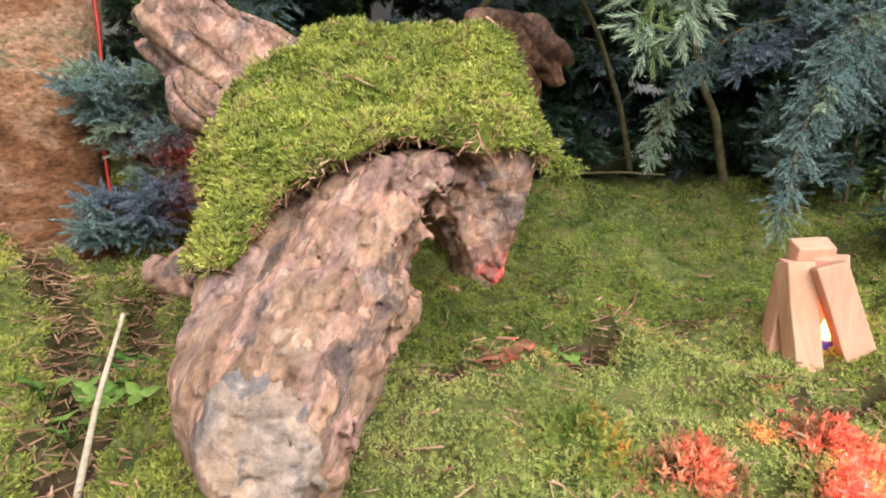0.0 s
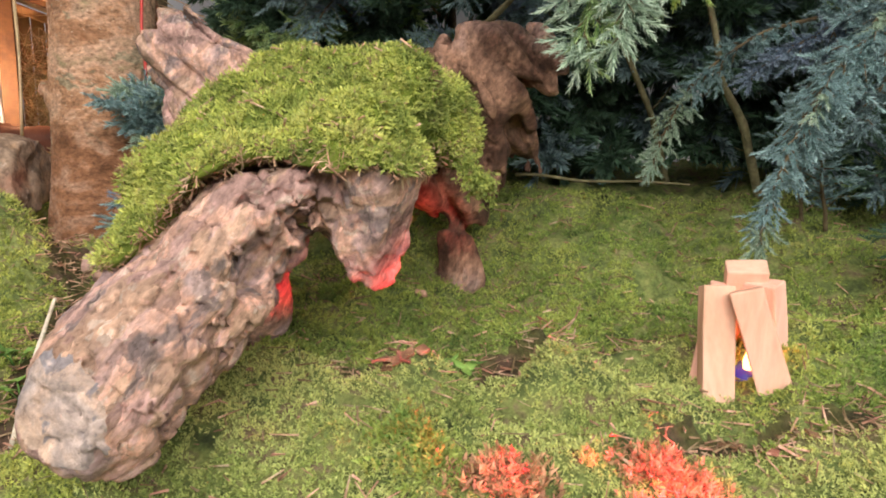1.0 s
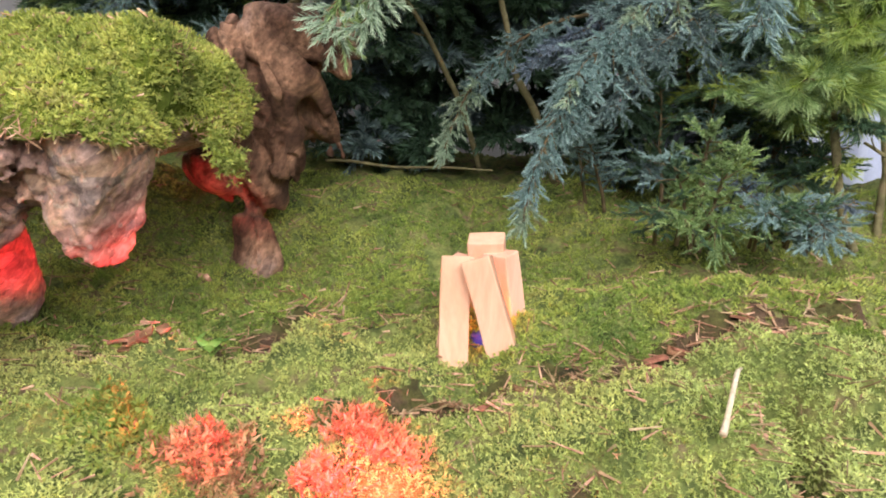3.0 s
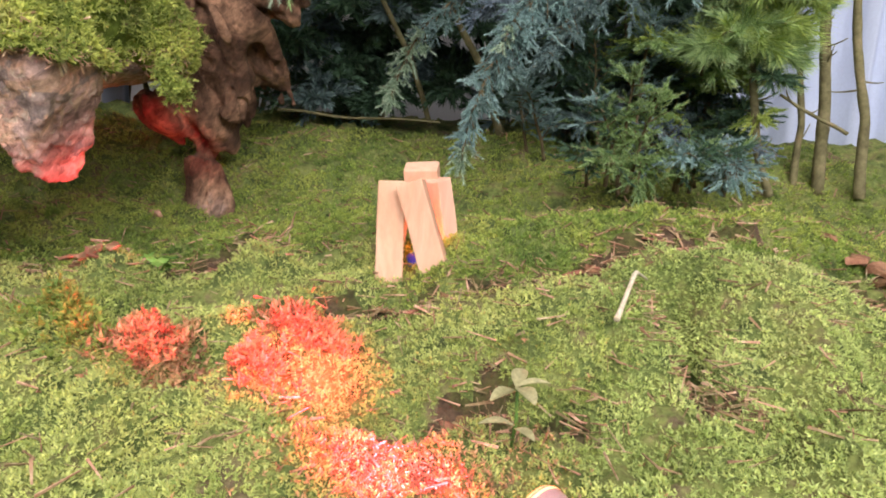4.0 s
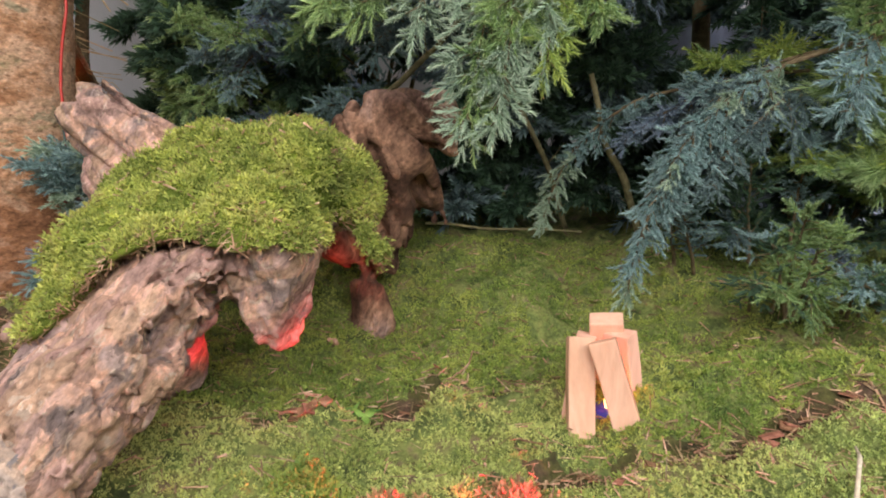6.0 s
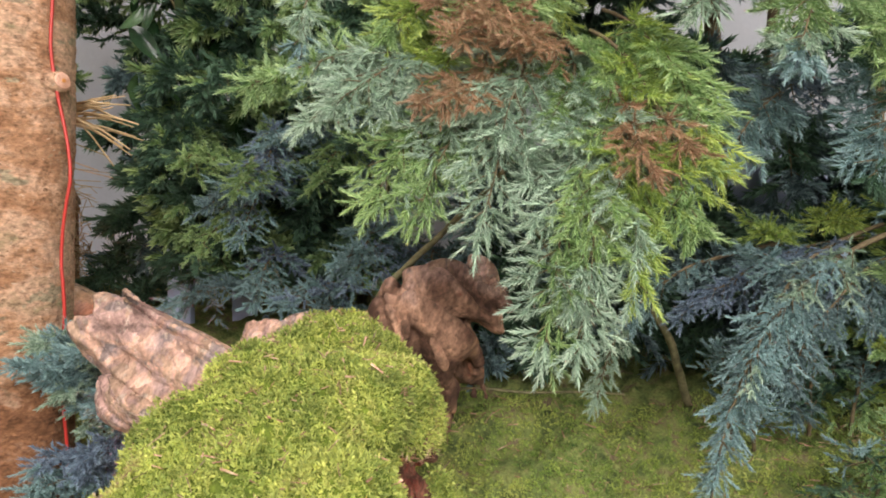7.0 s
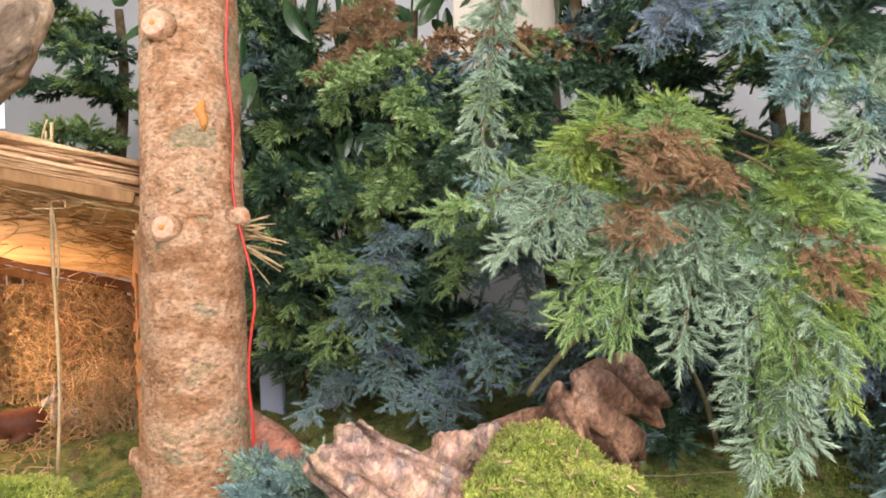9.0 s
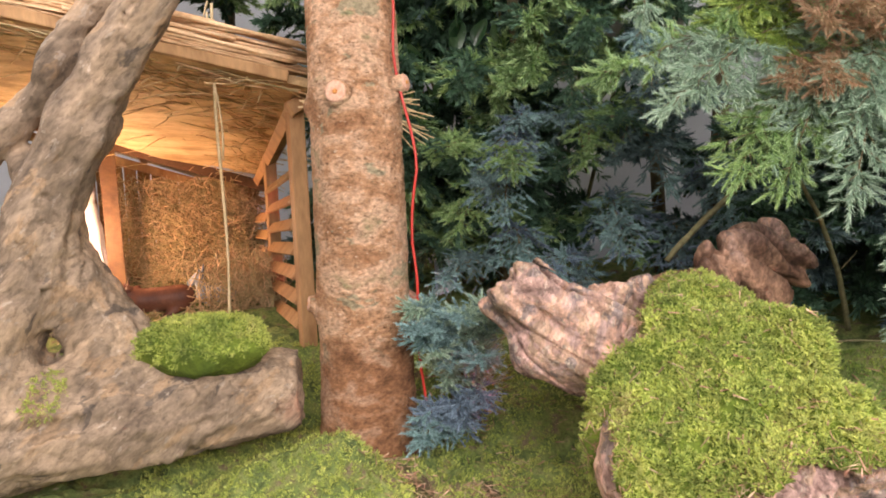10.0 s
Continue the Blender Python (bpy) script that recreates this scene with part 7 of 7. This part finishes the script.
PALE_TWIG = matter("bleached_twig", [(0.3, (0.50, 0.42, 0.30)), (0.7, (0.72, 0.64, 0.50))], 50, 300, 0.8, 0.2)
lying("twig", [(0.510, 0.462, 0.004), (0.534, 0.512, 0.004), (0.566, 0.585, 0.006)], 0.0022, PALE_TWIG, "bleached straight twig lying on the moss", "twig", 0.012, 1)
lying("twig", [(-0.218, 0.448, 0.0), (-0.208, 0.464, 0.040), (-0.196, 0.480, 0.080)], 0.0026, PALE_TWIG, "pale twig stuck upright in the moss", "twig", 0.004, 2)
lying("twig", [(0.30, 0.24, 0.0), (0.325, 0.30, 0.004), (0.345, 0.35, 0.0)], 0.0016, STEM_GREEN, "dark thin twig lying in a fold of the moss", "twig", 0.004, 3)
lying("twig", [(0.20, 0.715, 0.0), (0.212, 0.718, 0.012), (0.216, 0.72, 0.028)], 0.0012, LITTER, "thin dry stalk standing in the moss", "twig", 0.004, 4)


def lump(name, centre, size, material, label, category, seed):
    """A small rounded stone, cone or bark flake."""
    c = np.array(centre)

    def field(p):
        return blob(p, c, size) + 0.5 * min(size) * vnoise(p, 0.8 / min(size), seed) + 0.22 * min(size) * vnoise(p, 3.5 / min(size), seed + 1)

    reach = np.array(size) * 1.5
    v, f = surface(field, c - reach, c + reach, min(size) / 3.2)
    return tagged(solid(name, v, f, material, place=tuple(c)), label, category)


def ground_at(x, y, lift):
    return (x, y, float(land(x, y)) + lift)


lump("pebble", ground_at(0.026, 0.792, 0.006), (0.008, 0.006, 0.005), CUT_WOOD, "small pale tan pebble on the moss", "pebble", 3)
BARK_CHIP = matter("bark_chip", [(0.3, (0.16, 0.07, 0.04)), (0.55, (0.32, 0.16, 0.09)), (0.75, (0.46, 0.27, 0.17))], 60, 260, 0.8, 0.4, thing_random=0.3)
r = np.random.RandomState(91)
for k, (x, y, size) in enumerate(((0.055, 0.575, 0.011), (0.070, 0.572, 0.009), (0.085, 0.583, 0.008), (0.13, 0.635, 0.008), (0.15, 0.65, 0.006), (0.27, 0.715, 0.007), (0.335, 0.55, 0.008), (0.36, 0.535, 0.007), (0.39, 0.55, 0.008), (0.42, 0.565, 0.006), (0.50, 0.60, 0.009), (0.53, 0.63, 0.010), (0.545, 0.635, 0.008), (0.585, 0.645, 0.009), (0.64, 0.64, 0.008), (0.505, 0.655, 0.006), (0.775, 0.685, 0.010), (0.79, 0.655, 0.017), (0.80, 0.63, 0.019), (0.815, 0.605, 0.016), (0.40, 0.415, 0.010), (0.05, 0.62, 0.007))):
    chip = thing("bark_chip", ground_at(x, y, 0.003), "reddish brown bark chip on the moss", "bark", "bark chips")
    for layer in range(2 if size > 0.008 else 1):
        m = pose(*ground_at(x + 0.2 * size * layer, y, 0.004 + 0.3 * size * layer), r.uniform(-22, 22), r.uniform(-22, 22), r.uniform(0, 360))
        part("bark_layer", box((size * r.uniform(1.5, 2.4), size * r.uniform(0.8, 1.4), size * 0.32), m, size * 0.08, size * 0.5, k + 7 * layer, 2), BARK_CHIP, chip)
# seedling lit by the bulb
seedling = thing("seedling", ground_at(0.434, 0.388, 0.0), "small seedling with narrow leaves in the red light", "plant")
g = np.array(ground_at(0.434, 0.388, 0.0))
solid("stem", *tube(np.array([g, g + (0.002, -0.002, 0.02), g + (0.001, -0.004, 0.042)]), 0.0011, 6), HERB, seedling)
SEED_LEAF = matter("seedling_leaf", [(0.3, (0.40, 0.38, 0.20)), (0.7, (0.60, 0.55, 0.32))], 60, 300, 0.5, 0.1, thin=0.3)
seed_mesh = mesh_of("seed_leaf", thick_rows, np.concatenate([leaf_faces, leaf_faces[:, ::-1] + len(leaf_rows)]), SEED_LEAF)
for a, size, z in ((170, 0.026, 0.042), (100, 0.020, 0.043), (15, 0.028, 0.042), (-40, 0.026, 0.040), (-80, 0.022, 0.018), (30, 0.020, 0.016)):
    ob = new("leaf", seed_mesh)
    ob.parent = seedling
    ob.matrix_local = pose(0.001, -0.004, z, 75, 0, a) @ Matrix.Diagonal((size * 0.9, size, size, 1))
# herbs with lobed leaves beside the stump
angles = np.linspace(0, 2 * np.pi, 25)[:-1]
edge = (0.55 + 0.28 * np.cos(angles * 3) + 0.10 * np.cos(angles * 9))
disc = np.concatenate([[(0, 0, 0)], np.stack([edge * np.cos(angles), edge * np.sin(angles), 0.10 * np.cos(angles * 3) - 0.06], 1)])
both = np.concatenate([disc, disc + (0, 0, 0.02)])
tri = np.array([(0, 1 + k, 1 + (k + 1) % 24) for k in range(24)])
herb_mesh = mesh_of("herb_leaf", both, np.concatenate([tri[:, ::-1], tri + 25]), HERB)
r = np.random.RandomState(95)
for k, (x, y) in enumerate(((-0.25, 0.53), (-0.212, 0.515), (-0.235, 0.475), (-0.225, 0.50), (-0.265, 0.50), (-0.205, 0.485), (0.115, 0.60), (0.12, 0.595))):
    g = Vector(ground_at(x, y, 0.0))
    herb = thing("herb", g, "small light green lobed herb growing in the moss", "plant", "herbs in the moss")
    for c in range(3):
        a = 120 * c + r.uniform(0, 60)
        out = Vector((math.cos(radians(a)), math.sin(radians(a)), 0)) * 0.012
        solid("stalk", *tube(np.array([g, g + out * 0.5 + Vector((0, 0, 0.012)), g + out + Vector((0, 0, 0.018))]), 0.0007, 5), HERB, herb)
        ob = new("leaf", herb_mesh)
        ob.parent = herb
        size = r.uniform(0.010, 0.016)
        ob.matrix_local = pose(*(out + Vector((0, 0, 0.019))), r.uniform(-25, 25), r.uniform(-25, 25), a) @ Matrix.Diagonal((size, size, size, 1))
# fallen needles, straws and flakes over the bed, thickest along the seams
rng = np.random.RandomState(17)
n = 42000
xy = np.stack([rng.uniform(-0.45, 0.95, n), rng.uniform(0.2, 1.1, n)], 1)
close = seam_distance(xy[:, 0], xy[:, 1])
near = rng.rand(n) < 0.08 + 0.92 * np.exp(-((close / 0.020) ** 2))
xy = xy[near]
places = np.concatenate([xy, (land(xy[:, 0], xy[:, 1]) + rng.uniform(0.001, 0.010, len(xy)))[:, None]], 1)
strews("ground_litter", places, np.tile((0.0, 0.0, 1.0), (len(xy), 1)), rng.uniform(0.006, 0.024, len(xy)), rng.uniform(0.0008, 0.0024, len(xy)), LITTER, "brown needles, straws and flakes between the moss sheets", "litter", rng, 0.35)
n = 900
pick = rng.randint(0, len(cushion_rows), n)
good = (moss_zone(cushion_rows[pick]) > 0.01)
places = cushion_rows[pick][good] + (0, 0, 0.006)
strews("moss_litter", places, np.tile((0.0, -0.2, 1.0), (len(places), 1)), rng.uniform(0.006, 0.020, len(places)), rng.uniform(0.0008, 0.0022, len(places)), LITTER, "dry straws and needles on the moss of the stump", "litter", rng, 0.5)
